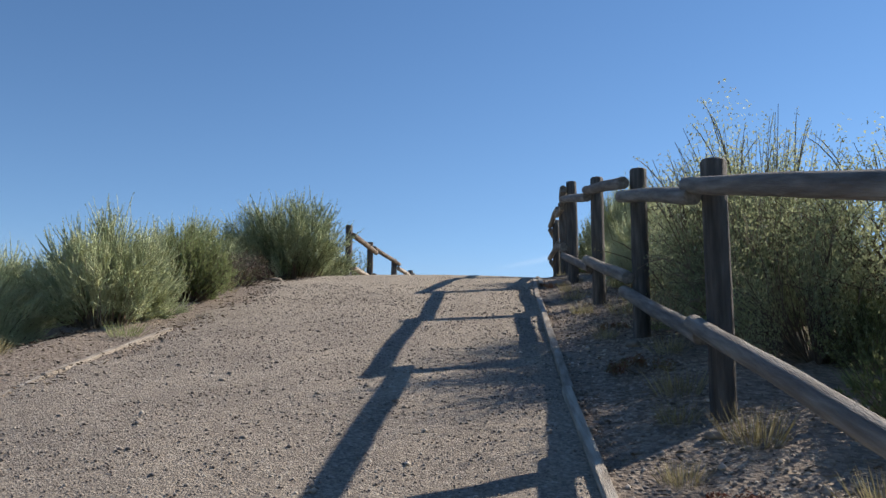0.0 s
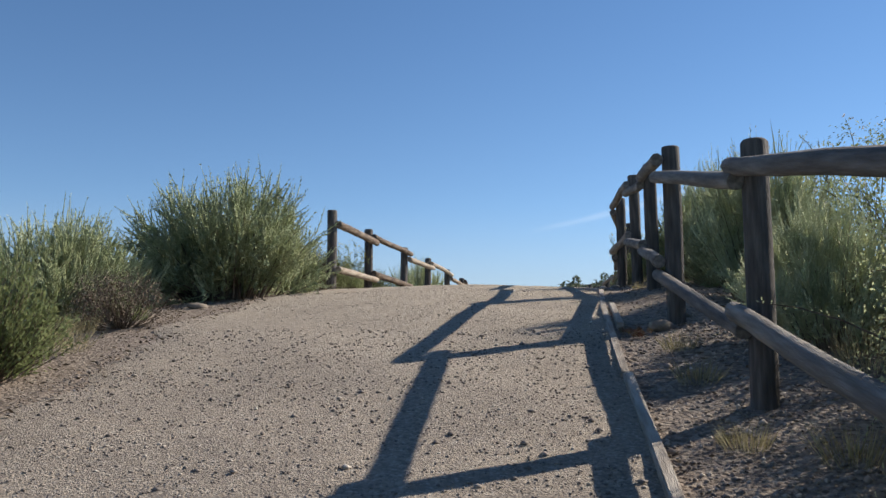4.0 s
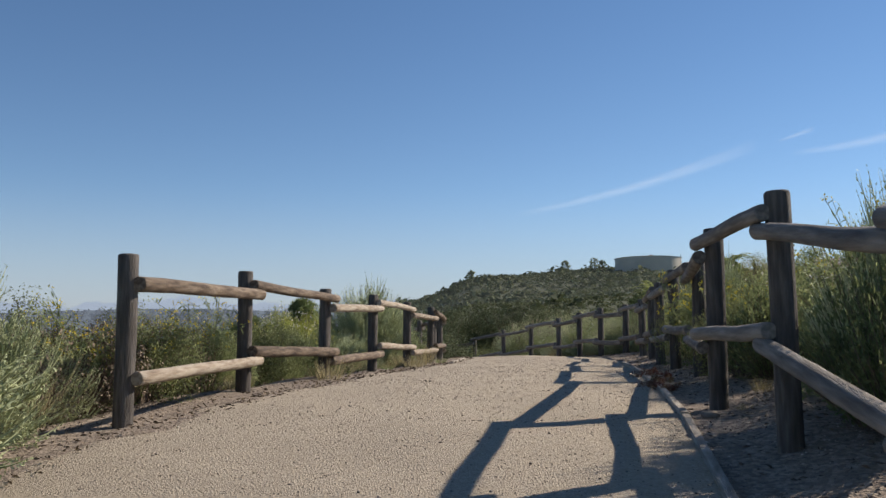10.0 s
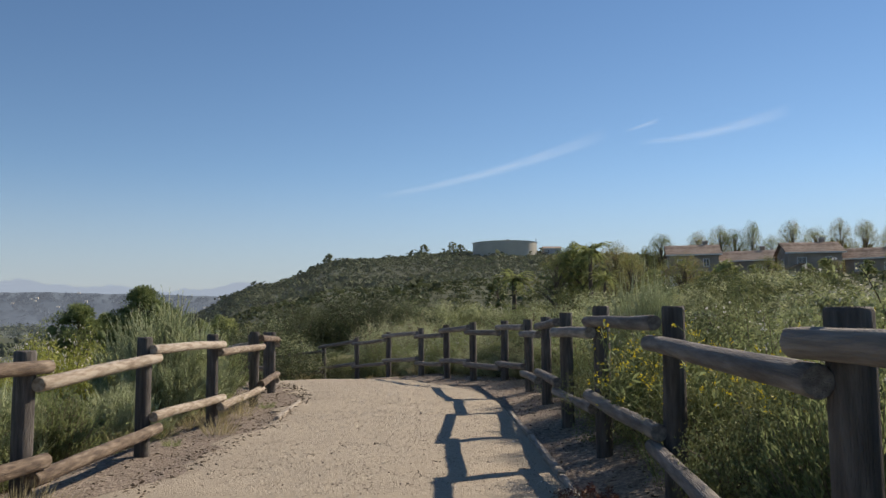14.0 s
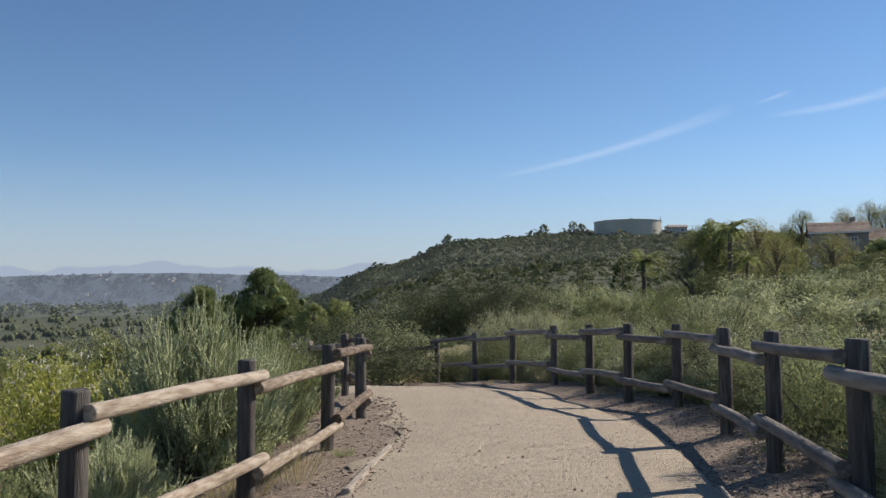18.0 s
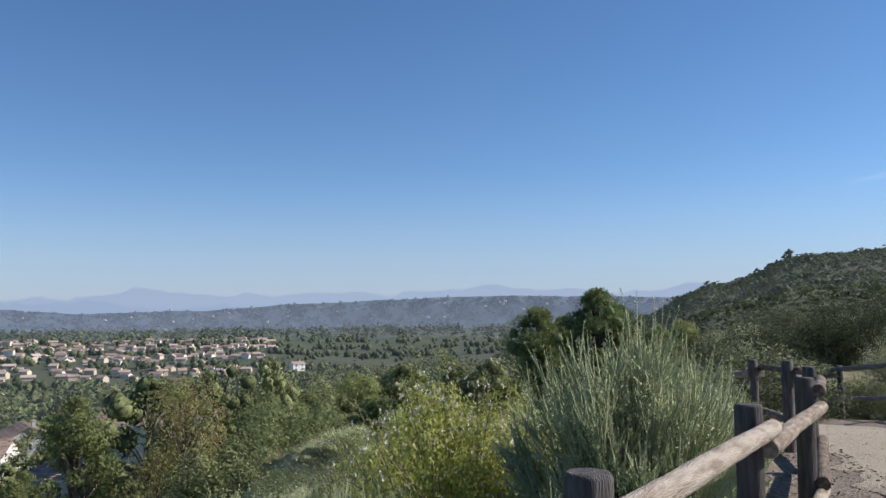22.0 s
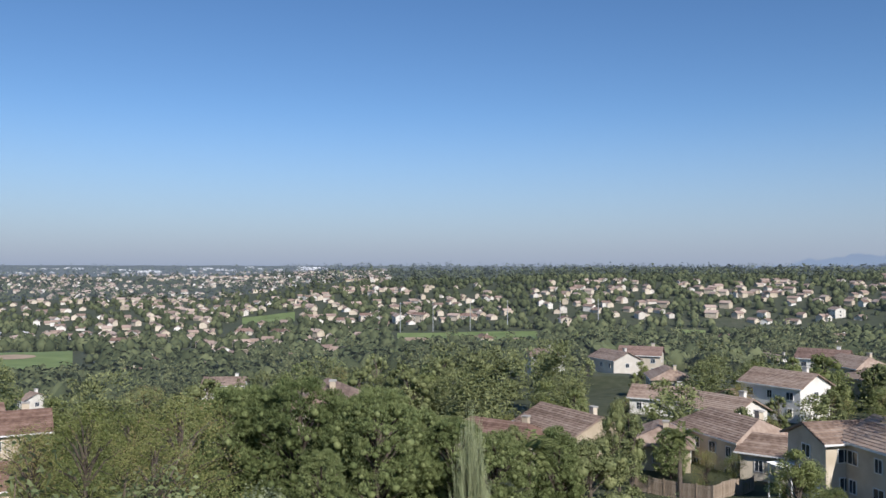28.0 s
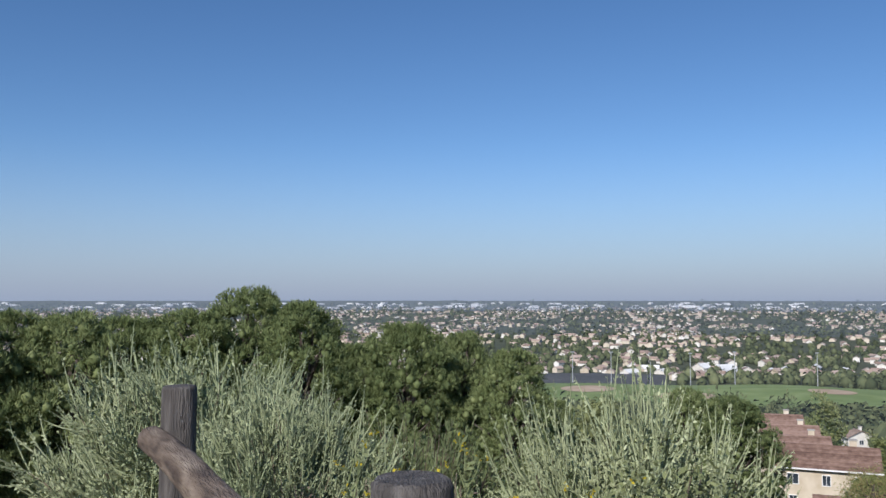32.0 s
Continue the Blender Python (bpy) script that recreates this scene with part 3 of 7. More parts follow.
f2 = np.stack([id2[:-1, :-1], id2[:-1, 1:], id2[1:, 1:], id2[1:, :-1]], -1).reshape(-1, 4)
trail = new("path", mesh_from("path", np.stack([XX, YY, ZZ], -1).reshape(-1, 3), f2, M_TRAIL, None, True))
tagged(trail, "tan decomposed granite walking trail with loose gravel", "path", kind="structure")


def trail_z(x, y):
    u = np.clip((x - EDGE_L(y)) / (EDGE_R(y) - EDGE_L(y)), 0, 1)
    return float(PATH_Z(y) + 0.045 * (1 - (2 * u - 1) ** 2))


# ---- log fences ----
def log_mesh(name, length, radius, mat, seed, sides=14, rings=14, cap=0.012, wobble=0.006, taper=0.04):
    """A round log along +z from 0 to length, slightly crooked, knotty and checked, with eased ends."""
    rng = np.random.default_rng(seed)
    ph = rng.uniform(0, 6.28, 6)
    V, F = [], []
    zs = [0.0, cap * 0.4, cap] + list(np.linspace(0, length, rings)[1:-1]) + [length - cap, length - cap * 0.4, length]
    for i, z in enumerate(zs):
        t = z / length
        ease = 1.0
        if i in (0, len(zs) - 1):
            ease = 0.86
        elif i in (1, len(zs) - 2):
            ease = 0.95
        ox = wobble * (math.sin(3.1 * t + ph[0]) + 0.5 * math.sin(7 * t + ph[1]))
        oy = wobble * (math.sin(2.7 * t + ph[2]) + 0.5 * math.sin(8 * t + ph[3]))
        for k in range(sides):
            a = 2 * math.pi * k / sides
            r = radius * ease * (1 + taper * (0.5 - t)) * (1 + 0.025 * math.sin(3 * a + ph[4] + 2 * t) + 0.02 * rng.normal())
            if k == seed % sides and 2 < i < len(zs) - 3:
                r *= 0.90
            V.append((ox + r * math.cos(a), oy + r * math.sin(a), z))
    for i in range(len(zs) - 1):
        for k in range(sides):
            a, b = i * sides + k, i * sides + (k + 1) % sides
            F.append((a, b, b + sides, a + sides))
    F.append(tuple(reversed(range(sides))))
    F.append(tuple(range((len(zs) - 1) * sides, len(zs) * sides)))
    me = mesh_from(name, V, F, mat)
    me.polygons.foreach_set("use_smooth", np.array([len(p.vertices) == 4 for p in me.polygons]))
    return me


def along(a, b):
    """The pose whose +z runs from a to b."""
    a, b = Vector(a), Vector(b)
    return Matrix.Translation(a) @ (b - a).to_track_quat("Z", "Y").to_matrix().to_4x4()


POST_R, RAIL_R = 0.076, 0.052


def fence(name, posts, side, rails, label, high_first, skip_last=0):
    """Posts (x, y, z of top) in order along the walk; side: +1 with the rails on the east face, -1 on the west."""
    root = tagged(new(name), label, "fence")
    root.location = (posts[0][0], posts[0][1], gz(posts[0][0], posts[0][1]))
    off = -Vector(root.location)
    rng = random.Random(len(posts))
    for i, (x, y, top) in enumerate(posts):
        base = min(gz(x, y), trail_z(x, y)) - 0.25
        tilt = pose(0, 0, 0, rng.uniform(-0.8, 0.8), rng.uniform(-0.8, 0.8), rng.uniform(0, 360))
        part("post", log_mesh("post", top - base, POST_R, M_POST, 30 + i, rings=8, cap=0.016, wobble=0.002, taper=0.02), root, m=Matrix.Translation(Vector((x, y, base)) + off) @ tilt)
    for i in range(len(posts) - 1):
        (x0, y0, z0), (x1, y1, z1) = posts[i], posts[i + 1]
        d = Vector((x1 - x0, y1 - y0, 0)).normalized()
        n = Vector((d.y, -d.x, 0)) * side
        high = (i % 2 == 0) == high_first
        low = 0.16 if side < 0 and y0 < 13 else 0.0
        for level, drop in (("upper", 0.13 if high else 0.235), ("lower", (0.82 if high else 0.92) + low)):
            jig = [rng.uniform(-0.018, 0.018) for _ in range(4)]
            out = n * (POST_R + RAIL_R - 0.012)
            a = Vector((x0, y0, z0 - drop + jig[0])) + out - d * (0.02 + abs(jig[2]) * 2)
            b = Vector((x1, y1, z1 - drop + jig[1])) + out + d * (0.13 + jig[3])
            part("rail", log_mesh("rail", (b - a).length, RAIL_R * rng.uniform(0.95, 1.12), rails, 60 + 7 * i + (level == "lower"), wobble=0.008), root, m=along(a + off, b + off))
    return root


LEFT_POSTS = [(-2.0, 17.76, 4.99), (-1.75, 20.16, 5.05), (-1.31, 22.4, 5.0), (-0.97, 24.83, 5.05), (-0.61, 27.33, 5.04), (-0.29, 29.85, 5.04), (-0.18, 32.6, 5.0), (-0.4, 34.6, 4.98), (-0.9, 36.8, 4.9), (-2.0, 38.8, 4.74), (-3.6, 40.5, 4.48)]
RIGHT_POSTS = [(1.28, -2.2, 0.95), (1.42, 0.15, 1.62), (1.53, 2.44, 2.21), (1.62, 5.0, 2.86), (1.73, 7.43, 3.46), (1.81, 9.8, 3.99), (1.88, 12.15, 4.54), (2.21, 14.65, 4.95), (2.39, 16.57, 5.23), (2.46, 18.25, 5.22), (3.1, 21.15, 5.27), (3.38, 23.4, 5.31), (3.64, 25.5, 5.27), (4.03, 27.9, 5.23), (4.27, 29.95, 5.2), (4.32, 32.25, 5.18), (3.96, 33.75, 5.15), (3.65, 35.55, 5.09), (3.33, 38.1, 5.0), (2.66, 40.7, 4.87), (1.85, 43.2, 4.68), (0.8, 45.6, 4.42), (-1.0, 47.6, 4.1)]
fence("log_fence", LEFT_POSTS, 1, M_RAILT, "dark wooden post fence with peeled tan log rails beside the trail", False)
fence("log_fence", RIGHT_POSTS, -1, M_RAILG, "dark wooden post fence with grey log rails along the trail", True)


# ---- timber edging ----
def edging(label, pts, width=0.065, tall=0.09):
    root = tagged(new("timber_edging"), label, "edging")
    x0, y0 = pts[0]
    root.location = (x0, y0, gz(x0, y0))
    rng = random.Random(7)
    for (xa, ya), (xb, yb) in zip(pts, pts[1:]):
        a = Vector((xa, ya, float(PATH_Z(ya)) - 0.05 + rng.uniform(-0.01, 0.012)))
        b = Vector((xb, yb, float(PATH_Z(yb)) - 0.05 + rng.uniform(-0.01, 0.012)))
        L = (b - a).length - 0.012
        me = box_mesh("board", width, L, tall, M_KERB, 0.008, (rng.uniform(-0.012, 0.012), L / 2, 0))
        part("board", me, root, m=Matrix.Translation(a - root.location) @ (b - a).to_track_quat("Y", "Z").to_matrix().to_4x4())
    return root


edging("weathered timber edging boards along the trail's fence side", [(float(EDGE_R(q)), q) for q in (-6, -3.6, -1.2, 1.2, 3.6, 5.9, 8.3, 10.7, 13.1, 15.5, 17.9, 20.3, 22.7, 25.1, 27.5)])
edging("pale weathered timber edging boards half buried beside the trail", [(float(EDGE_L(q)) - 0.02, q) for q in (-3, -0.6, 1.8, 4.1, 6.3, 8.3)], 0.055, 0.065)
edging("short loose timber board lying against the trail edging", [(float(EDGE_R(q)) + 0.085, q) for q in (12.2, 13.5)], 0.06, 0.1)
edging("short timber edging board by the trail's fence post", [(float(EDGE_L(q)) + 0.1, q) for q in (27.4, 29.6)], 0.06, 0.1)


# ---- plants ----
def spiky_bush(name, seed, r, h, stems, leaves, leaf_mat, leaf=(0.055, 0.011), upright=0.55, base=0.3, plume=0.42):
    """A feathery shrub: stems that fan out of the ground, set with narrow leaves. Returns the two meshes: stems, foliage."""
    rng = np.random.default_rng(seed)
    V, F, B, W, L = [], [], [], [], []
    for s in range(stems):
        a = rng.uniform(0, 2 * math.pi)
        q = math.sqrt(rng.uniform(0, 1))
        lump = 0.82 + 0.18 * math.sin(3 * a + seed) + 0.12 * math.sin(5 * a + 2 * seed)
        foot = np.array([math.cos(a), math.sin(a), 0]) * q * r * base * lump
        end = np.array([math.cos(a) * q * r * lump, math.sin(a) * q * r * lump, 0])
        end[2] = h * (1 - 0.66 * q ** 2.4) * (rng.uniform(0.70, 0.98) if rng.uniform() < 0.85 else rng.uniform(0.95, 1.1))
        bend = np.array([end[0] * 0.72, end[1] * 0.72, end[2] * 0.42]) * (1 - upright) + (foot * 0.5 + end * 0.5) * upright
        t = np.linspace(0, 1, 6)[:, None]
        P = (1 - t) ** 2 * foot + 2 * t * (1 - t) * bend + t ** 2 * end
        v, f = tube(P, [0.007, 0.006, 0.005, 0.004, 0.003, 0.001], 3)
        n0 = len(V)
        V += v
        F += [tuple(k + n0 for k in g) for g in f]
        tt = 1 - 0.78 * rng.uniform(0, 1, leaves)[:, None] ** 1.15
        pos = (1 - tt) ** 2 * foot + 2 * tt * (1 - tt) * bend + tt ** 2 * end
        tan = 2 * (1 - tt) * (bend - foot) + 2 * tt * (end - bend)
        tan /= np.linalg.norm(tan, axis=1, keepdims=True)
        jit = rng.normal(size=(leaves, 3))
        spread = 0.008 + 0.07 * (1.0 - tt) * min(1.0, h)
        B.append(pos + rng.normal(size=(leaves, 3)) * spread * 0.6)
        W.append(tan * 1.0 + jit * plume)
        L.append(leaf[0] * rng.uniform(0.6, 1.5, leaves) * (1.25 - 0.5 * tt[:, 0]))
    B, W, L = np.concatenate(B), np.concatenate(W), np.concatenate(L)
    v, f = leaf_arrays(rng, B, W, L, leaf[1] * np.random.default_rng(seed).uniform(0.7, 1.4, len(B)))
    return mesh_from(name + "_stems", V, F, M_TWIG), mesh_from(name + "_foliage", v, f, leaf_mat)


def plume_bush(name, seed, r, h, mains, sides, per, leaf_mat, leaf=(0.02, 0.0045), core=0.003, reach=(0.09, 0.22), stray=0.42):
    """A sagebrush: arching stems that fork into many long slender plumes, each closely set with small narrow leaves."""
    rng = np.random.default_rng(seed)
    a, q = rng.uniform(0, 2 * math.pi, mains), np.sqrt(rng.uniform(0, 1, mains))
    lump = 0.84 + 0.13 * np.sin(3 * a + seed) + 0.11 * np.sin(5 * a + 2 * seed)
    way = np.stack([np.cos(a), np.sin(a), 0 * a], 1)
    up = np.array([0, 0, 1.0])
    rise = np.where(rng.uniform(size=mains) < 0.6, rng.uniform(0.74, 0.95, mains), rng.uniform(0.12, 0.7, mains))
    foot = way * (q * r * 0.4 * lump)[:, None]
    end = way * (q * r * 0.86 * lump)[:, None] + up * (h * 0.86 * (1 - 0.60 * q ** 2.4) * rise)[:, None]
    mid = foot * 0.4 + end * 0.6 + up * (0.08 * h * rng.uniform(-0.5, 1, mains))[:, None] - way * 0.05 * r
    V, F = [], []
    for i in range(mains):
        t = np.linspace(0, 1, 5)[:, None]
        v, f = tube((1 - t) ** 2 * foot[i] + 2 * t * (1 - t) * mid[i] + t ** 2 * end[i], [0.008, 0.006, 0.005, 0.003, 0.001], 3)
        k = len(V)
        V += v
        F += [tuple(j + k for j in g) for g in f]
    # the plumes, along the stems and at their tips
    w = np.repeat(np.arange(mains), sides + 1)
    t = rng.uniform(0.16, 0.96, len(w))[:, None]
    t[:: sides + 1] = 0.97
    p0 = (1 - t) ** 2 * foot[w] + 2 * t * (1 - t) * mid[w] + t ** 2 * end[w]
    tan = 2 * (1 - t) * (mid[w] - foot[w]) + 2 * t * (end[w] - mid[w])
    tan /= np.linalg.norm(tan, axis=1, keepdims=True) + 1e-9
    d = tan * 0.7 + rng.normal(size=(len(w), 3)) * stray + way[w] * 0.35 * q[w][:, None] + up * 0.1
    d /= np.linalg.norm(d, axis=1, keepdims=True)
    ln = (rng.uniform(*reach, len(w)) * h)[:, None]
    p1 = p0 + d * ln * 0.5
    p2 = p0 + d * ln + up * ln * 0.3
    n = len(w)
    u = np.linspace(0, 1, 5)[None, :, None]
    P = (1 - u) ** 2 * p0[:, None] + 2 * u * (1 - u) * p1[:, None] + u ** 2 * p2[:, None]
    s1 = np.cross(d, rng.normal(size=(n, 3)))
    s1 /= np.linalg.norm(s1, axis=1, keepdims=True) + 1e-9
    s2 = np.cross(d, s1)
    ring = np.array([0.5, 1.0, 1.1, 0.8, 0.1]) * core
    cv = np.stack([P + ring[None, :, None] * (math.cos(b) * s1 + math.sin(b) * s2)[:, None] for b in (0, 2.094, 4.189)], 2).reshape(-1, 3)
    cf = np.array([(i * 3 + k, i * 3 + (k + 1) % 3, i * 3 + 3 + (k + 1) % 3, i * 3 + 3 + k) for i in range(4) for k in range(3)])
    cf = (cf[None] + 15 * np.arange(n)[:, None, None]).reshape(-1, 4)
    u = rng.uniform(0.02, 1, (n, per, 1)) ** 0.9
    B = ((1 - u) ** 2 * p0[:, None] + 2 * u * (1 - u) * p1[:, None] + u ** 2 * p2[:, None]).reshape(-1, 3)
    W = (np.repeat(d[:, None], per, 1) + rng.normal(size=(n, per, 3)) * 0.65).reshape(-1, 3)
    L = leaf[0] * rng.uniform(0.6, 1.4, len(B)) * (1.3 - 0.7 * u.reshape(-1))
    v, f = leaf_arrays(rng, B, W, L, leaf[1] * rng.uniform(0.7, 1.4, len(B)))
    return mesh_from(name + "_stems", V, F, M_TWIG), mesh_from(name + "_foliage", np.concatenate([cv, v]), np.concatenate([cf, f + len(cv)]), leaf_mat)


def leafy_bush(name, seed, r, h, count, leaf_mat, leaf=(0.05, 0.03), clumps=26, extra=None, sticks=40, shoots=0):
    """A rounded, lumpy shrub of twigs and small broad leaves; extra: (material, count, size) for flowers or berries."""
    rng = np.random.default_rng(seed)
    V, F, C, R = [], [], [], []
    for c in range(clumps):
        a, q = rng.uniform(0, 6.283), math.sqrt(rng.uniform(0.0, 1))
        z = h * (0.18 + 0.76 * rng.uniform(0, 1) * (1 - 0.5 * q * q))
        C.append((r * q * 0.86 * math.cos(a), r * q * 0.86 * math.sin(a), z))
        R.append(rng.uniform(0.16, 0.34) * min(r, h))
    C, R = np.array(C), np.array(R)
    for s in range(sticks):
        c = C[rng.integers(clumps)]
        e = c + rng.normal(size=3) * 0.16 * h + np.array([0, 0, rng.uniform(0.0, 0.22) * h])
        e[2] = min(max(e[2], 0.1), 1.02 * h)
        m = c * 0.55 + rng.normal(size=3) * 0.06
        v, f = tube([(c[0] * 0.15, c[1] * 0.15, 0), m, e], [0.009, 0.006, 0.002], 3)
        n0 = len(V)
        V += v
        F += [tuple(k + n0 for k in g) for g in f]
    SB, SW = [], []
    for s in range(shoots):
        c = C[rng.integers(clumps)]
        out_ = np.array([c[0], c[1], 0]) / r
        p0, p2 = c * 0.9, c + out_ * rng.uniform(0.1, 0.42) * r + rng.normal(size=3) * 0.13 * r + np.array([0, 0, rng.uniform(0.04, 0.2) * h])
        p1 = (p0 + p2) / 2 + np.array([0, 0, 0.1 * h])
        t = np.linspace(0, 1, 5)[:, None]
        v, f = tube((1 - t) ** 2 * p0 + 2 * t * (1 - t) * p1 + t ** 2 * p2, [0.006, 0.005, 0.004, 0.003, 0.001], 3)
        n0 = len(V)
        V += v
        F += [tuple(k + n0 for k in g) for g in f]
        t = rng.uniform(0.15, 1, 42)[:, None]
        SB.append((1 - t) ** 2 * p0 + 2 * t * (1 - t) * p1 + t ** 2 * p2 + rng.normal(size=(42, 3)) * 0.006)
        SW.append((p2 - p0) / np.linalg.norm(p2 - p0) * 0.5 + rng.normal(size=(42, 3)) * 0.6)
    k = rng.integers(clumps, size=count)
    d = rng.normal(size=(count, 3))
    d /= np.linalg.norm(d, axis=1, keepdims=True)
    pos = C[k] + d * (R[k] * rng.uniform(0.35, 1.12, count) ** 0.6)[:, None]
    pos[:, 2] = np.maximum(pos[:, 2], 0.03)
    v, f = leaf_arrays(rng, pos, d, leaf[0] * rng.uniform(0.6, 1.5, count), leaf[1] * rng.uniform(0.7, 1.3, count), face=d * 0.8 + np.array([0, 0, 0.35]) + rng.normal(size=(count, 3)) * 0.3)
    if shoots:
        SB, SW = np.concatenate(SB), np.concatenate(SW)
        v2, f2 = leaf_arrays(rng, SB, SW, leaf[0] * rng.uniform(0.35, 0.8, len(SB)), leaf[1] * rng.uniform(0.4, 0.8, len(SB)))
        v, f = np.concatenate([v, v2]), np.concatenate([f, f2 + len(v)])
    out = [mesh_from(name + "_stems", V, F, M_TWIG), mesh_from(name + "_foliage", v, f, leaf_mat)]
    if extra:
        mat, n, size = extra
        k = rng.integers(clumps, size=n)
        d = rng.normal(size=(n, 3))
        d[:, 2] = np.abs(d[:, 2]) * 1.2
        d /= np.linalg.norm(d, axis=1, keepdims=True)
        pos = np.repeat(C[k] + d * (R[k] * 1.12)[:, None], 3, axis=0)
        v, f = leaf_arrays(rng, pos, rng.normal(size=(n * 3, 3)), np.full(n * 3, size), np.full(n * 3, size * 0.8))
        out.append(mesh_from(name + "_flowers", v, f, mat))
    return tuple(out)


def mustard_bush(name, seed, r, h, stems=26):
    """Thin branching stems with sparse leaves and yellow flower heads."""
    rng = np.random.default_rng(seed)
    V, F, B, W, Y = [], [], [], [], []
    for s in range(stems):
        a, q = rng.uniform(0, 6.283), math.sqrt(rng.uniform(0, 1))
        end = np.array([r * q * math.cos(a), r * q * math.sin(a), h * rng.uniform(0.6, 1.05)])
        foot = end * np.array([0.35, 0.35, 0])
        twigs = [(foot, end)]
        for b in range(4):
            t = rng.uniform(0.45, 0.9)
            p = foot * (1 - t) + end * t
            twigs.append((p, p + np.array([rng.normal() * 0.12, rng.normal() * 0.12, rng.uniform(0.08, 0.28)])))
        for p, e in twigs:
            v, f = tube([p, (p + e) / 2 + rng.normal(size=3) * 0.015, e], [0.0045, 0.003, 0.0015], 3)
            n0 = len(V)
            V += v
            F += [tuple(k + n0 for k in g) for g in f]
            n = 6
            t = rng.uniform(0.1, 0.85, n)[:, None]
            B.append(p * (1 - t) + e * t)
            W.append(rng.normal(size=(n, 3)))
            Y.append(e + rng.normal(size=(3, 3)) * 0.012)
    B, W, Y = np.concatenate(B), np.concatenate(W), np.concatenate(Y)
    v, f = leaf_arrays(rng, B, W, rng.uniform(0.03, 0.10, len(B)), rng.uniform(0.008, 0.02, len(B)))
    Y3 = np.repeat(Y, 3, axis=0)
    v2, f2 = leaf_arrays(rng, Y3, rng.normal(size=Y3.shape), rng.uniform(0.010, 0.017, len(Y3)), rng.uniform(0.008, 0.014, len(Y3)))
    return mesh_from(name + "_stems", V, F, M_GREEN), mesh_from(name + "_foliage", v, f, M_GREEN), mesh_from(name + "_flowers", v2, f2, M_YELLOW)


def tuft(name, seed, r, h, blades, mat, width=0.006):
    """A tuft of grass blades."""
    rng = np.random.default_rng(seed)
    a, q = rng.uniform(0, 6.283, blades), np.sqrt(rng.uniform(0, 1, blades))
    base = np.stack([r * 0.5 * q * np.cos(a), r * 0.5 * q * np.sin(a), 0 * a], 1)
    way = np.stack([np.cos(a) * q * 0.7 + rng.normal(0, 0.2, blades), np.sin(a) * q * 0.7 + rng.normal(0, 0.2, blades), np.full(blades, 1.0)], 1)
    v, f = leaf_arrays(rng, base, way, h * rng.uniform(0.5, 1.15, blades), np.full(blades, width))
    return (mesh_from(name, v, f, mat),)


PART_NAMES = ("branchwork", "foliage", "blossom")


def plant(name, meshes, x, y, scale, label, group="", turn=0.0, tall=1.0, z=None, category="bush"):
    if len(meshes) == 1:
        root = new(name, meshes[0])
    else:
        root = new(name)
        for n, me in zip(PART_NAMES, meshes):
            tagged(part(n, me, root), kind="stuff" if name == "succulent" else "")
    root.matrix_basis = pose(x, y, gz(x, y) - 0.02 if z is None else z, 0, 0, turn) @ Matrix.Diagonal((scale, scale, scale * tall, 1))
    return tagged(root, label, category, group)


SAGE = [plume_bush("sage", 11, 1.0, 1.0, 165, 24, 17, M_SAGE, (0.024, 0.0075), 0.004, (0.10, 0.25), 0.4), plume_bush("sage", 12, 1.0, 1.0, 150, 24, 17, M_SAGE, (0.024, 0.0075), 0.004, (0.10, 0.25), 0.4), plume_bush("sage", 13, 1.0, 1.0, 140, 24, 17, M_SAGE, (0.025, 0.0078), 0.0042, (0.10, 0.25), 0.38)]
GSAGE = [plume_bush("green_sage", 15, 1.0, 1.0, 185, 24, 17, M_SAGEG, (0.023, 0.0075), 0.0036), plume_bush("green_sage", 16, 1.0, 1.0, 165, 24, 17, M_SAGEG, (0.023, 0.0075), 0.0038)]
SAGE_FAR = [plume_bush("sage_far", 14, 1.0, 1.0, 40, 6, 10, M_SAGE, (0.08, 0.026), 0.014)]
LEAFY_FAR = [leafy_bush("leafy_far", 37, 1.0, 1.0, 4800, M_DUSK, (0.055, 0.032)), leafy_bush("leafy_far", 38, 1.0, 1.0, 4800, M_DARKLEAF, (0.055, 0.032), 22), leafy_bush("leafy_far", 39, 1.0, 1.0, 4500, M_GREEN, (0.055, 0.03), 30, (M_WHITEP, 240, 0.035), 20)]
FRESH = [spiky_bush("fresh", 21, 1.0, 1.0, 420, 42, M_GREEN, (0.05, 0.015), 0.5), spiky_bush("fresh", 22, 1.0, 1.0, 340, 44, M_GREEN, (0.055, 0.014), 0.7)]
LEAFY = [leafy_bush("leafy", 31, 1.0, 1.0, 15000, M_GREEN, (0.031, 0.016), 36, None, 60, 40), leafy_bush("leafy", 32, 1.0, 1.0, 15000, M_GREEN, (0.029, 0.015), 44, (M_WHITEP, 260, 0.018), 60, 50), leafy_bush("leafy", 33, 1.0, 1.0, 14000, M_DARKLEAF, (0.031, 0.017), 32, None, 50, 30)]
HEDGE = [leafy_bush("hedge", 44, 1.0, 1.0, 20000, M_CHAP, (0.026, 0.015), 70, None, 60)]
BLOOM = [leafy_bush("bloom", 43, 1.0, 1.0, 15000, M_BLOOM, (0.032, 0.016), 44, (M_WHITEP, 300, 0.022), 60, 40)]
DRYBUSH = [leafy_bush("dry", 41, 1.0, 1.0, 4200, M_TWIG, (0.04, 0.02), 26, None, 150)]
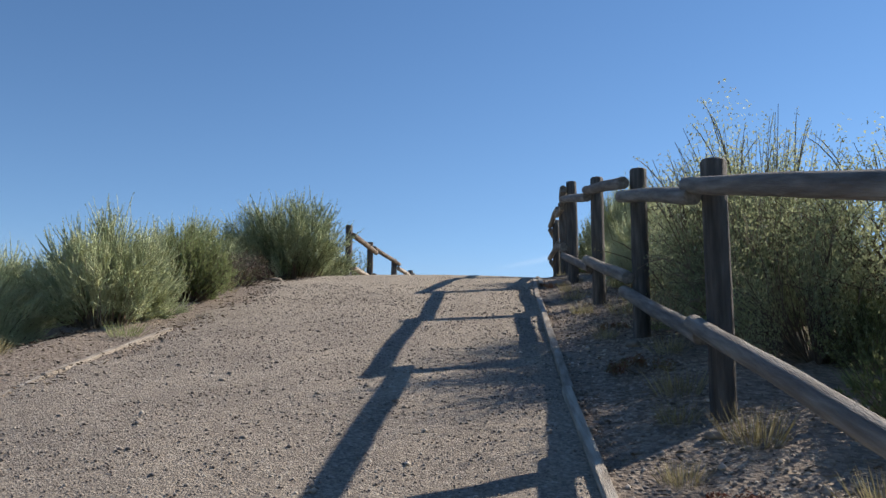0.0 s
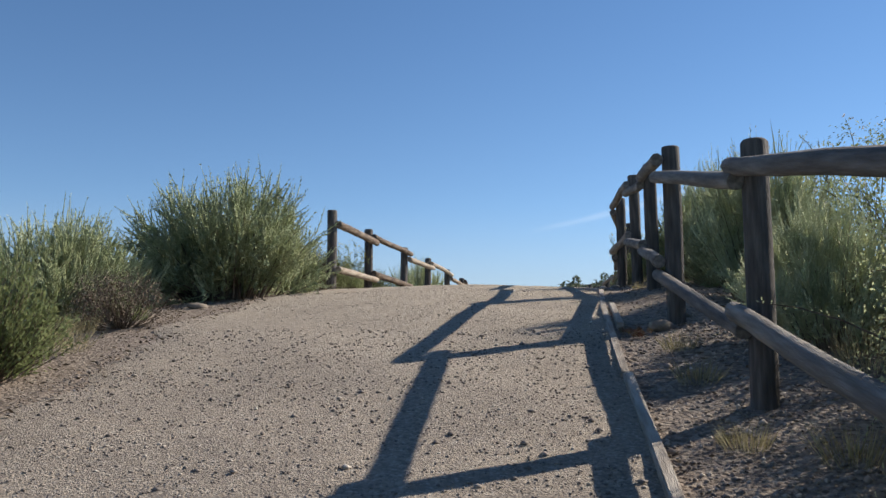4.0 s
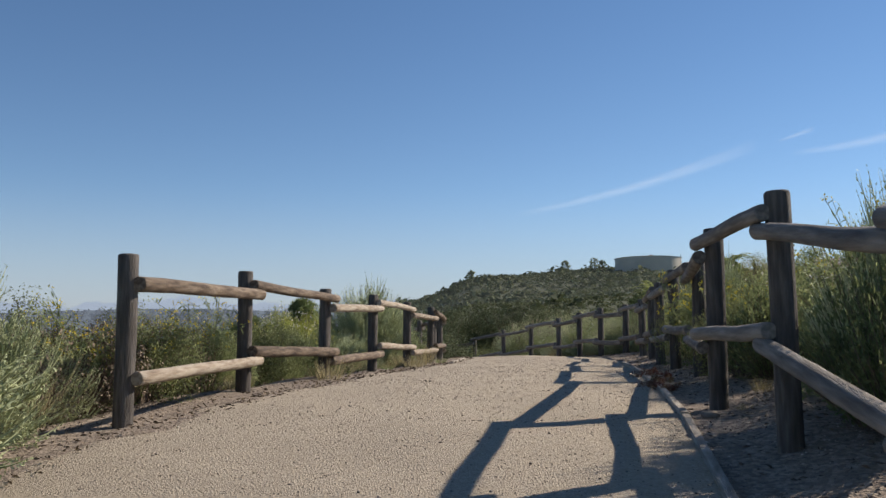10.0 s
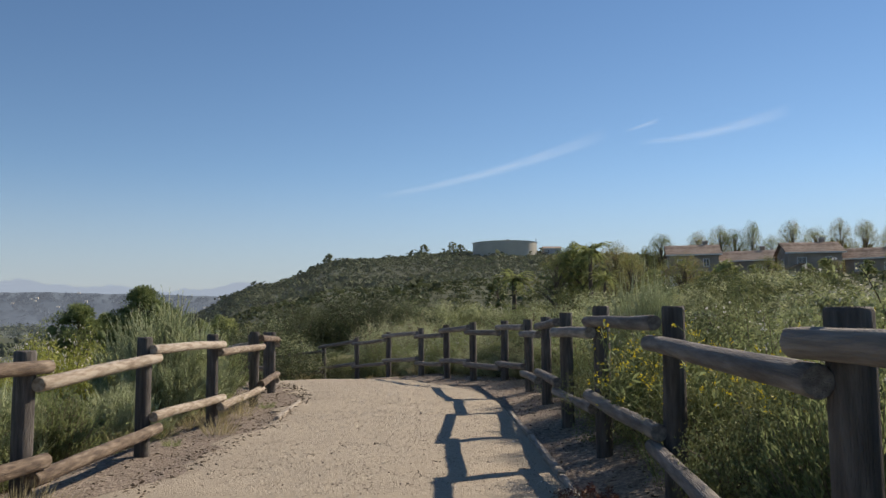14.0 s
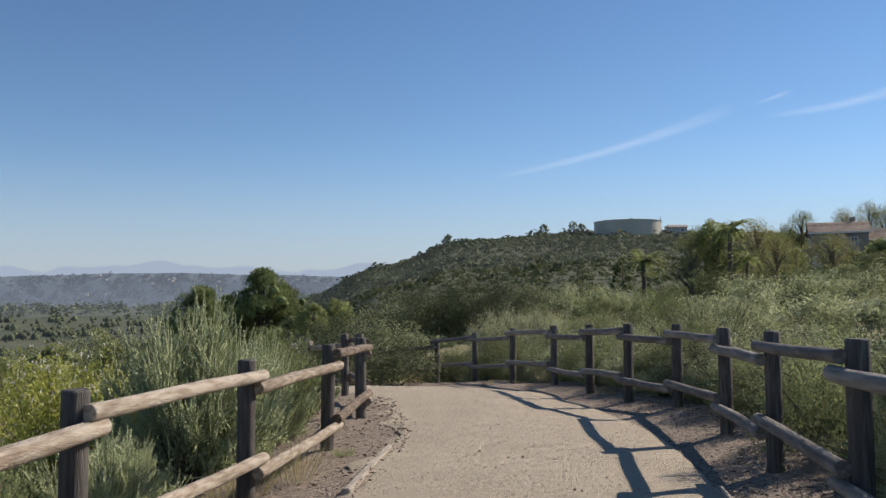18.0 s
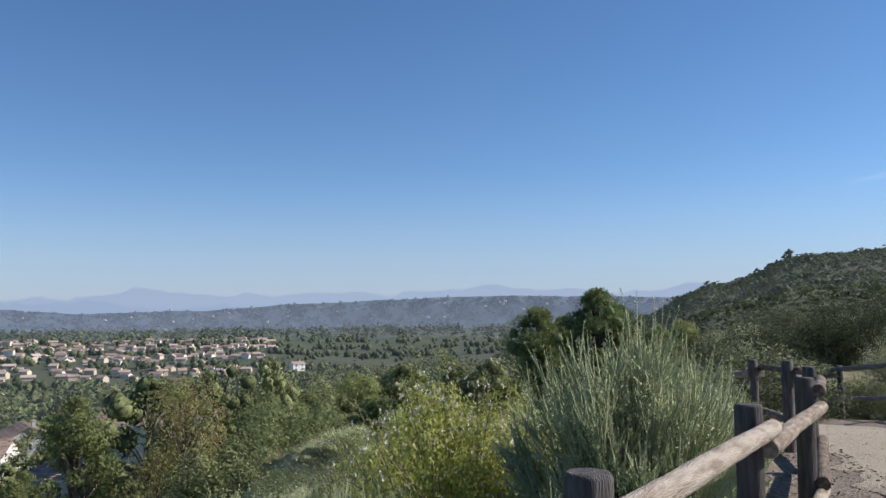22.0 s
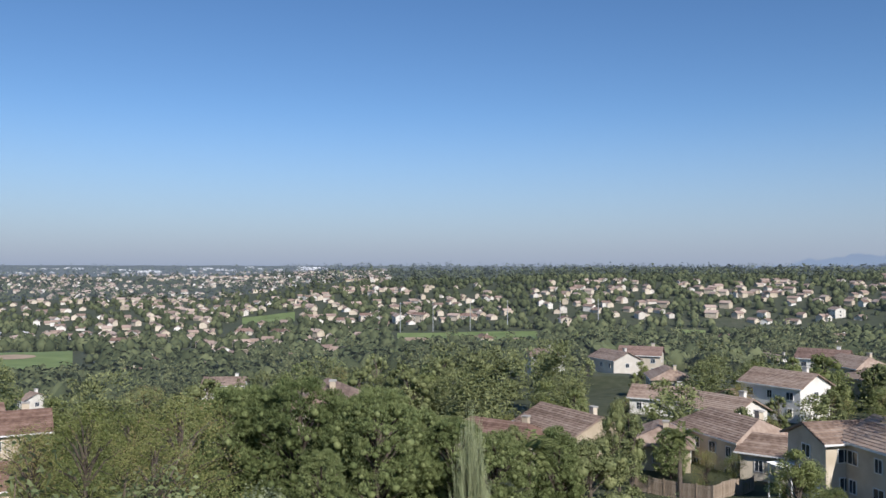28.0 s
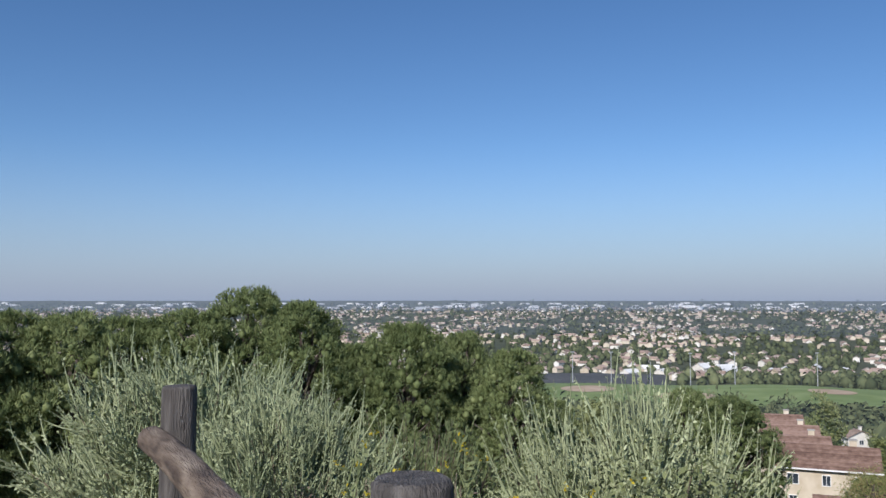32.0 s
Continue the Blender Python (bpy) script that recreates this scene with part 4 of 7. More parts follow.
RAMBLE = [leafy_bush("ramble", 35, 1.0, 1.0, 22000, M_DUSK, (0.023, 0.012), 52, (M_WHITEP, 110, 0.016), 190, 170), leafy_bush("ramble", 36, 1.0, 1.0, 19000, M_DUSK, (0.023, 0.012), 42, None, 150, 150)]
MUST = [mustard_bush("mustard", 51, 0.7, 1.0), mustard_bush("mustard", 52, 0.6, 1.1, 22)]
GRASS = [tuft("grass", 61, 0.35, 0.32, 150, M_DRY), tuft("grass", 62, 0.3, 0.26, 130, M_GREEN), tuft("grass", 63, 0.4, 0.55, 170, M_DRY, 0.005)]
SUCC = [leafy_bush("succulent", 71, 0.4, 0.22, 900, M_RED, (0.035, 0.014), 16, None, 12)]

SAGE_L = "feathery grey-green sagebrush on the bank beside the trail"
FRESH_L = "fresh green feathery shrub growing beside the trail"
LEAFY_L = "dense small-leaved green shrub behind the log fence"
# x, y, radius, height, kind, label
NEAR = [
    (-3.6, 9.1, 1.05, 1.4, SAGE[0], SAGE_L), (-4.9, 8.9, 1.0, 1.35, SAGE[1], SAGE_L), (-3.25, 10.75, 0.75, 1.0, FRESH[0], FRESH_L),
    (-4.3, 10.9, 1.1, 1.2, GSAGE[0], SAGE_L), (-5.9, 9.9, 1.1, 1.4, GSAGE[0], SAGE_L), (-6.2, 7.6, 1.0, 1.15, FRESH[0], FRESH_L),
    (-2.8, 15.3, 1.55, 1.82, GSAGE[0], "big feathery grey-green sagebrush at the trail's edge"), (-4.1, 13.5, 1.25, 1.45, GSAGE[1], SAGE_L), (-5.4, 13.0, 1.2, 1.35, GSAGE[0], SAGE_L),
    (-4.6, 15.4, 1.2, 1.3, FRESH[1], FRESH_L), (-2.9, 16.75, 1.0, 1.45, GSAGE[1], SAGE_L), (-6.6, 12.0, 1.3, 1.5, GSAGE[0], SAGE_L),
    (-3.0, 12.6, 0.5, 0.55, DRYBUSH[0], "dry brown twiggy shrub low beside the trail"),
    (-2.85, 18.7, 0.75, 0.9, DRYBUSH[0], "dry purplish brown twiggy shrub behind the fence"), (-3.0, 20.0, 0.8, 0.95, DRYBUSH[0], "dry brown twiggy shrub behind the fence"), (-2.35, 20.9, 0.55, 0.85, LEAFY[0], LEAFY_L),
    (-4.3, 18.1, 1.15, 1.75, SAGE[2], SAGE_L), (-2.9, 18.0, 0.6, 0.95, SAGE[1], SAGE_L), (-3.9, 20.6, 1.0, 1.15, LEAFY[0], LEAFY_L), (-2.1, 22.4, 0.6, 0.85, LEAFY[2], LEAFY_L), (-3.3, 22.6, 0.9, 1.0, LEAFY[0], LEAFY_L),
    (-2.3, 24.0, 0.75, 0.95, FRESH[0], FRESH_L), (-2.15, 25.8, 0.85, 0.95, FRESH[1], FRESH_L), (-3.5, 25.2, 1.0, 0.85, SAGE[0], SAGE_L), (-1.75, 27.2, 0.8, 0.95, SAGE[1], SAGE_L),
    (-1.5, 29.0, 1.25, 2.0, SAGE[0], "large silvery sagebrush with tall feathery shoots behind the fence"), (-1.3, 31.0, 0.8, 1.4, SAGE[2], SAGE_L), (-3.1, 29.35, 1.05, 1.75, BLOOM[0], "yellow-green flowering shrub below the lookout"), (-3.2, 30.2, 1.15, 1.65, BLOOM[0], "yellow-green shrub with pale flower heads on the slope"), (-4.0, 32.2, 0.9, 1.3, BLOOM[0], "yellow-green shrub with pale flower heads on the slope"),
    (-1.5, 33.0, 1.0, 1.5, FRESH[1], FRESH_L), (-2.2, 35.2, 1.0, 1.5, LEAFY[1], LEAFY_L), (-4.0, 27.4, 1.0, 1.0, SAGE[0], SAGE_L), (-3.0, 32.0, 1.2, 1.5, SAGE[0], SAGE_L),
    (-2.5, 19.3, 0.6, 0.9, LEAFY[2], LEAFY_L), (-2.7, 21.6, 0.7, 0.95, LEAFY[2], LEAFY_L), (-2.2, 23.3, 0.6, 0.85, LEAFY[2], LEAFY_L), (-3.1, 21.0, 0.7, 1.0, DRYBUSH[0], "dry reddish brown shrub behind the fence"), (-2.55, 20.4, 0.5, 0.85, DRYBUSH[0], "dry reddish brown shrub behind the fence"), (-3.4, 19.2, 0.9, 1.15, LEAFY[2], LEAFY_L), (-2.75, 17.6, 0.5, 0.75, DRYBUSH[0], "dry brown twiggy shrub behind the fence"),
    (2.9, 7.7, 1.2, 1.9, RAMBLE[0], "tall rambling shrub with pale flowers behind the fence"), (3.7, 6.2, 1.2, 1.7, RAMBLE[1], "dense dusky green shrub behind the fence"), (3.0, 9.0, 0.9, 1.4, RAMBLE[0], "dense dusky green shrub behind the fence"), (2.6, 7.1, 0.8, 1.75, RAMBLE[0], "tall rambling shrub with pale flowers behind the fence"), (2.7, 6.2, 0.7, 1.3, RAMBLE[1], "dense dusky green shrub behind the fence"), (3.0, 6.0, 0.45, 0.6, FRESH[0], "low bright green feathery shrub behind the fence"), (2.7, 4.6, 0.6, 0.75, FRESH[0], "low bright green feathery shrub behind the fence"),
    (3.7, 4.4, 0.9, 1.05, RAMBLE[1], "dense dusky green shrub behind the fence"), (3.7, 10.4, 1.0, 1.5, RAMBLE[0], "dense dusky green shrub behind the fence"), (2.75, 11.2, 0.75, 1.25, SAGE[1], "grey-green feathery sagebrush behind the fence"), (3.4, 2.6, 1.0, 1.3, LEAFY[0], LEAFY_L),
    (3.0, 13.2, 0.85, 1.7, SAGE[2], "grey-green feathery sagebrush behind the fence"), (3.35, 15.0, 1.0, 1.65, SAGE[1], "green-grey sagebrush with long shoots behind the fence"), (3.7, 17.3, 0.95, 1.95, SAGE[1], "tall green-grey sagebrush with long shoots behind the fence"), (3.15, 16.7, 0.75, 1.3, FRESH[1], FRESH_L), (4.4, 13.6, 1.2, 1.7, LEAFY[1], LEAFY_L),
    (3.9, 18.3, 0.95, 1.35, LEAFY[1], "shrub with small white flowers behind the fence"), (3.4, 19.6, 0.7, 1.05, FRESH[1], FRESH_L), (4.6, 20.4, 1.1, 1.5, LEAFY[1], "shrub with small white flowers behind the fence"), (4.5, 22.4, 0.9, 1.2, LEAFY[1], LEAFY_L),
    (3.75, 22.9, 0.7, 1.0, LEAFY[2], LEAFY_L), (3.6, 21.4, 0.6, 0.9, LEAFY[2], LEAFY_L), (3.95, 24.2, 0.7, 1.0, LEAFY[2], LEAFY_L), (3.3, 20.2, 0.55, 0.85, LEAFY[2], LEAFY_L),
    (4.75, 26.0, 0.85, 2.0, SAGE[1], "upright silvery sagebrush behind the fence"), (5.3, 24.2, 1.0, 1.4, LEAFY[2], LEAFY_L), (5.4, 26.6, 0.9, 0.9, LEAFY[1], LEAFY_L), (6.2, 22.0, 1.2, 1.5, LEAFY[2], LEAFY_L),
]
rn = random.Random(31)
for y in np.arange(19.5, 41, 1.15):
    x = float(np.interp(y, [p[1] for p in RIGHT_POSTS], [p[0] for p in RIGHT_POSTS]))
    for off in (0.95, 2.1):
        k, lab = rn.choice([(LEAFY[1], "low shrub with small white flowers behind the fence"), (FRESH[0], FRESH_L), (RAMBLE[1], "low dusky shrub behind the fence"), (SAGE[1], "low silvery sagebrush behind the fence")])
        NEAR.append((x + off + rn.uniform(-0.15, 0.3), y + rn.uniform(-0.4, 0.4), rn.uniform(0.55, 0.85), rn.uniform(0.5, 0.85) * (1 + 0.3 * (off > 1)), k, lab))
for i in range(26):
    y = rn.uniform(41.5, 54)
    x = rn.uniform(-9, 9)
    if EDGE_L(y) - 1.6 < x < float(np.interp(y, [40.7, 43.2, 45.6, 47.6, 52], [3.6, 2.9, 1.9, 0.2, -5])):
        continue
    NEAR.append((x, y, rn.uniform(1.0, 1.7), rn.uniform(1.2, 2.0), rn.choice([LEAFY[2], RAMBLE[0], LEAFY[1]]), "dark green shrub beyond the bend of the trail"))
NEAR += [(-1.9, 45.0, 3.0, 2.0, HEDGE[0], "big dark rounded shrub beyond the bend"), (-3.2, 63, 2.8, 2.8, HEDGE[0], "big dark rounded shrub on the rise"), (-0.4, 66, 3.2, 3.5, HEDGE[0], "big dark rounded shrub on the rise"), (2.6, 67, 3.5, 3.6, HEDGE[0], "big dark rounded shrub on the rise"), (5.6, 69, 3.0, 3.0, HEDGE[0], "big dark rounded shrub on the rise"),
         (4.9, 26.6, 0.95, 1.35, LEAFY[2], LEAFY_L), (5.0, 28.4, 0.9, 1.25, LEAFY[0], LEAFY_L), (4.6, 25.0, 0.8, 1.15, LEAFY[1], LEAFY_L),
         (-3.2, 24.6, 0.8, 0.7, FRESH[1], FRESH_L), (-4.4, 24.0, 0.9, 0.65, SAGE[2], SAGE_L), (-3.9, 26.4, 0.9, 1.05, SAGE[0], SAGE_L), (-4.7, 27.4, 1.0, 1.05, FRESH[1], FRESH_L), (-3.1, 27.4, 0.85, 1.1, SAGE[2], SAGE_L), (-5.7, 27.0, 1.0, 0.95, SAGE[2], SAGE_L), (-6.6, 28.4, 1.1, 0.9, FRESH[1], FRESH_L), (-7.6, 30.2, 1.2, 0.9, SAGE[0], SAGE_L), (-6.3, 31.4, 1.2, 1.0, FRESH[1], FRESH_L), (-8.4, 32.8, 1.3, 0.9, SAGE[2], SAGE_L), (-6.6, 34.0, 1.3, 1.1, LEAFY[1], LEAFY_L), (-9.6, 30.0, 1.3, 0.8, SAGE[0], SAGE_L), (-8.0, 27.4, 1.2, 0.7, FRESH[1], FRESH_L), (-10.5, 34.5, 1.5, 1.0, LEAFY[0], LEAFY_L), (-8.6, 36.6, 1.5, 1.2, LEAFY[1], LEAFY_L), (-11.6, 31.6, 1.5, 0.9, LEAFY[1], LEAFY_L), (-5.2, 25.6, 1.0, 0.7, FRESH[1], FRESH_L), (-2.6, 26.9, 0.8, 1.05, FRESH[1], FRESH_L),
         (-2.5, 25.4, 0.7, 1.15, SAGE[0], SAGE_L), (-3.2, 26.0, 0.8, 1.2, SAGE[1], SAGE_L), (-4.2, 26.6, 0.9, 1.2, SAGE[2], SAGE_L), (-3.0, 24.6, 0.7, 0.9, SAGE[1], SAGE_L), (-5.0, 28.6, 1.0, 1.2, SAGE[0], SAGE_L), (-13.9, 21.3, 0.38, 2.6, SAGE[2], "tall sagebrush with long pale upright plumes on the slope")]
for k, (az, r) in enumerate(itertools.product((-37, -33.5, -30, -26.5, -23), (12.5, 16, 20, 25))):
    x, y = VIEW[0] + r * math.sin(radians(az + k % 3)), VIEW[1] + r * math.cos(radians(az + k % 3))
    NEAR.append((x, y, 1.0 + 0.02 * r, 0.85, SAGE[k % 3], "low silvery sagebrush on the slope below the lookout"))
for (x0, y0, _), (x1, y1, _) in zip(RIGHT_POSTS[14:], RIGHT_POSTS[15:]):
    d = Vector((x1 - x0, y1 - y0, 0)).normalized()
    for t, off in ((0.05, 1.25), (0.38, 1.7), (0.7, 1.3), (0.5, 2.9)):
        big = rn.uniform(0.85, 1.15) * (1.25 if off > 2 else 1)
        kind = rn.choice([LEAFY[2], LEAFY[1], HEDGE[0], RAMBLE[1]])
        NEAR.append((x0 + (x1 - x0) * t + d.y * off, y0 + (y1 - y0) * t - d.x * off, big, big * rn.uniform(0.85, 1.2), kind, "dark green shrub crowding the fence at the bend"))
for i, (x, y, r, h, kind, label) in enumerate(NEAR):
    plant("bush", kind, x, y, r, label, "trailside bushes", (i * 77) % 360, h / r)
for i, (x, y, h) in enumerate([(3.55, 22.0, 1.1), (3.75, 22.7, 1.0), (3.75, 20.9, 1.1), (4.2, 16.9, 1.3), (-3.7, 24.6, 1.0), (-3.3, 24.9, 0.95), (-3.1, 23.9, 0.8), (-3.9, 23.3, 0.9), (-2.9, 18.6, 1.0), (-2.2, 20.2, 0.9), (-2.7, 19.2, 0.8), (4.4, 19.0, 1.4), (-3.6, 21.9, 0.8), (-5.4, 26.6, 1.1), (-5.0, 25.4, 1.0), (-4.6, 26.2, 1.0), (-6.2, 27.2, 1.2)]):
    plant("wild_mustard", MUST[i % 2], x, y, h, "wild mustard with small yellow flowers by the fence", "wild mustard", i * 50, category="wildflower")
for i, (x, y, s) in enumerate([(1.62, 4.5, 0.8), (1.2, 3.1, 0.5), (1.4, 3.5, 0.6), (1.15, 4.2, 0.5), (1.35, 5.0, 0.55), (1.5, 5.5, 0.7), (1.75, 6.6, 0.6), (1.45, 7.6, 0.5), (1.9, 8.9, 0.7), (1.6, 10.4, 0.6), (1.85, 3.6, 0.8)]):
    plant("dry_weed", GRASS[0], x, y, s, "dry straw-coloured weed on the soil strip", "dry weeds", i * 50, category="weed")
for i, (x, y, s) in enumerate([(1.45, 6.2, 0.7), (1.32, 3.8, 0.55), (1.5, 11.9, 0.45), (2.35, 19.9, 0.6), (2.7, 21.8, 0.65), (1.6, 8.0, 0.45), (2.55, 20.7, 0.5)]):
    plant("succulent", SUCC[0], x, y, s, "low reddish succulent on the bare soil strip", "succulents", i * 40, category="plant")


# ---- trees ----
def lobe_arrays(rng, centres, radii, squash=0.85):
    """Rough rounded lobes of quads that fill a crown from inside."""
    lat, lon = np.radians([-80, -35, 20, 80]), np.arange(6) * math.pi / 3
    ball = np.stack([np.outer(np.cos(lat), np.cos(lon)), np.outer(np.cos(lat), np.sin(lon)), np.outer(np.sin(lat), np.ones(6)) * squash], -1).reshape(-1, 3)
    n = len(centres)
    v = centres[:, None, :] + ball[None] * (radii[:, None, None] * rng.uniform(0.8, 1.15, (n, 24, 1)))
    f = np.array([(i * 6 + k, i * 6 + (k + 1) % 6, i * 6 + 6 + (k + 1) % 6, i * 6 + 6 + k) for i in range(3) for k in range(6)])
    return v.reshape(-1, 3), (f[None] + 24 * np.arange(n)[:, None, None]).reshape(-1, 4)


def tree_meshes(name, seed, h, r, leaves, leaf_mat, leaf=(0.5, 0.3), low=0.25, shape=0.7, clumps=34, gaps=1.0, tuft=False, fill=0.0, lobe=(0.20, 0.42), dome=None):
    """Trunk with limbs, and a crown of leaf clumps with an uneven outline; tuft: needles that stand outward; fill: how much of each clump is closed."""
    rng = np.random.default_rng(seed)
    V, F = tube([(0, 0, -0.5), (0.05 * h * rng.normal() * 0.3, 0, 0.3 * h), (0.02 * h, 0.02 * h * rng.normal(), 0.85 * h)], [0.028 * h, 0.02 * h, 0.006 * h], 8)
    C, R = [], []
    for c in range(clumps):
        t = rng.uniform(0, 1)
        if tuft and dome is None:
            wide = r * math.sqrt(max(0.02, 1 - (abs(t - 0.42) / 0.60) ** 2.4))
            a, q = rng.uniform(0, 6.283), rng.uniform(0.2, 1.0) ** 0.5
        else:
            wide = r * math.sin(math.pi * min(1, (0.14 + 0.86 * t) ** shape)) ** 0.55
            a, q = rng.uniform(0, 6.283), rng.uniform(0.25, 1.0) ** 0.6
        wide *= 1 + 0.16 * math.sin(2 * a + seed) + 0.10 * math.sin(3 * a + 9 * t)
        z = h * (low + (1 - low) * t) * 0.95
        C.append((wide * q * math.cos(a), wide * q * math.sin(a), z))
        R.append(r * rng.uniform(*lobe) * (0.75 + 0.5 * wide / r))
        if c % max(2, clumps // 40) == 0:
            v, f = tube([(0, 0, max(0.15 * h, z - 0.25 * h)), (C[-1][0] * 0.5, C[-1][1] * 0.5, z - 0.08 * h), C[-1]], [0.011 * h, 0.007 * h, 0.002 * h], 4)
            n0 = len(V)
            V += v
            F += [tuple(k + n0 for k in g) for g in f]
    C, R = np.array(C), np.array(R)
    k = rng.integers(clumps, size=leaves)
    d = rng.normal(size=(leaves, 3))
    if tuft:
        d[:, 2] = np.where(d[:, 2] < -0.5, -d[:, 2], d[:, 2])
    d /= np.linalg.norm(d, axis=1, keepdims=True)
    pos = C[k] + d * (R[k] * rng.uniform(0.3, 1.15, leaves) ** (0.5 * gaps))[:, None] * np.array([1, 1, 0.8])
    L, W = leaf[0] * rng.uniform(0.5, 1.4, leaves), leaf[1] * rng.uniform(0.6, 1.3, leaves)
    if tuft:
        v, f = leaf_arrays(rng, pos, d * 0.7 + np.array([0, 0, 0.55]) + rng.normal(size=(leaves, 3)) * 0.35, L, W)
    else:
        v, f = leaf_arrays(rng, pos, d, L, W, face=d + np.array([0, 0, 0.3]) + rng.normal(size=(leaves, 3)) * 0.35)
    if fill:
        v2, f2 = lobe_arrays(rng, C, R * fill)
        v, f = np.concatenate([v, v2]), np.concatenate([f, f2 + len(v)])
    return mesh_from(name + "_trunk", V, F, M_BARK), mesh_from(name + "_crown", v, f, leaf_mat)


def palm_meshes(seed, h, fronds=22, mat=None):
    rng = np.random.default_rng(seed)
    V, F = tube([(0, 0, -0.5), (0.1, 0.05, h * 0.5), (0.05, 0, h)], [0.28, 0.22, 0.18], 8)
    B, W, L, D = [], [], [], []
    for i in range(fronds):
        a, up = rng.uniform(0, 6.283), rng.uniform(-0.3, 1.1)
        d = np.array([math.cos(a), math.sin(a), up])
        for t in np.linspace(0.1, 1, 26):
            p = np.array([0.05, 0, h]) + d * t * 2.2 + np.array([0, 0, -1.5 * t * t])
            for s in (-1, 1):
                B.append(p)
                W.append(np.array([-math.sin(a) * s, math.cos(a) * s, -0.35]) + d * 0.5)
                L.append(0.65 * (1.1 - 0.6 * t))
    v, f = leaf_arrays(rng, np.array(B), np.array(W), np.array(L), np.full(len(B), 0.09))
    return mesh_from("palm_trunk", V, F, M_BARK), mesh_from("palm_crown", v, f, mat or M_BRIGHTLEAF)


PINE = [tree_meshes("pine", 101, 12, 3.9, 46000, M_PINE, (0.26, 0.06), 0.08, 0.85, 420, 0.9, True, 0.5, (0.05, 0.16)), tree_meshes("pine", 102, 12, 3.4, 42000, M_PINE, (0.26, 0.06), 0.10, 0.75, 380, 0.9, True, 0.5, (0.05, 0.16)), tree_meshes("pine", 103, 12, 4.3, 46000, M_PINE, (0.26, 0.06), 0.14, 0.95, 420, 0.9, True, 0.5, (0.05, 0.15))]
LEAFT = [tree_meshes("broadleaf", 111, 9, 3.2, 11000, M_BRIGHTLEAF, (0.21, 0.13), 0.18, 0.9, 64, 0.9, False, 0.25, (0.16, 0.34)), tree_meshes("broadleaf", 112, 9, 2.6, 10000, M_BRIGHTLEAF, (0.20, 0.12), 0.12, 0.8, 60, 1.0, False, 0.2, (0.16, 0.34)), tree_meshes("broadleaf", 113, 9, 3.6, 11000, M_DARKLEAF, (0.21, 0.13), 0.15, 0.9, 64, 0.8, False, 0.55, (0.16, 0.32))]
FARTREE = [tree_meshes("far_tree", 151, 12, 3.9, 1600, M_DARKLEAF, (0.5, 0.2), 0.08, 0.85, 46, 0.8, True, 0.6, (0.18, 0.36)), tree_meshes("far_tree", 152, 9, 3.3, 1300, M_BRIGHTLEAF, (0.44, 0.27), 0.16, 0.9, 34, 0.9, False, 0.55), tree_meshes("far_tree", 153, 9, 3.7, 1300, M_DARKLEAF, (0.44, 0.28), 0.14, 0.9, 34, 0.8, False, 0.6)]
DOTTREE = [tree_meshes("dot_tree", 161, 12, 4.2, 330, M_DARKLEAF, (0.85, 0.5), 0.08, 0.85, 20, 0.7, True, 0.66, (0.24, 0.42)), tree_meshes("dot_tree", 162, 9, 3.6, 330, M_BRIGHTLEAF, (0.8, 0.5), 0.12, 0.9, 16, 0.8, False, 0.62), tree_meshes("dot_tree", 163, 10, 4.0, 330, M_DARKLEAF, (0.8, 0.5), 0.1, 0.9, 16, 0.8, False, 0.66)]
BARE = [tree_meshes("sparse", 121, 9, 3.2, 11000, M_OLIVE, (0.17, 0.06), 0.10, 0.9, 80, 0.6)]
CYPR = [tree_meshes("cypress", 131, 11, 1.3, 3000, M_DARKLEAF, (0.34, 0.16), 0.04, 0.75, 30)]
PALM = [palm_meshes(141, 5.5), palm_meshes(142, 8, 26)]


CONIFER = [tree_meshes("conifer", 104, 12, 3.9, 24000, M_PINE, (0.26, 0.08), 0.04, 0.8, 90, 0.9, True, 0.4, (0.16, 0.34), False)]


TREE_LABEL = {"conifer": "dark green pine with a pointed feathery crown", "pine": "tall dark green pine with a dense crown", "broadleaf": "bright green street tree with a loose crown", "dark": "dark green broad-crowned tree among the houses", "sparse": "thin olive and reddish half-bare tree on the slope", "cypress": "slender dark green cypress", "palm": "small fan palm with drooping fronds"}
TREE_KIND = {"conifer": CONIFER, "pine": PINE, "broadleaf": LEAFT[:2], "dark": LEAFT[2:], "sparse": BARE, "cypress": CYPR, "palm": PALM}
TREE_H = {"conifer": 12, "pine": 12, "broadleaf": 9, "dark": 9, "sparse": 9, "cypress": 11, "palm": 7}


def tree(kind, x, y, height, i=0, wide=1.0, group="valley trees"):
    trunk, crown = TREE_KIND[kind][i % len(TREE_KIND[kind])]
    away = math.hypot(x - VIEW[0], y - VIEW[1])
    if away > 112 and kind in ("pine", "dark", "broadleaf"):
        trunk, crown = FARTREE[("pine", "broadleaf", "dark").index(kind)]
    root = new("tree")
    part("trunk", trunk, root)
    part("crown", crown, root)
    s = height / TREE_H[kind]
    root.matrix_basis = pose(x, y, gz(x, y) - 0.1, 0, 0, (i * 67) % 360) @ Matrix.Diagonal((s * wide, s * wide, s, 1))
    return tagged(root, TREE_LABEL[kind], "tree", group)


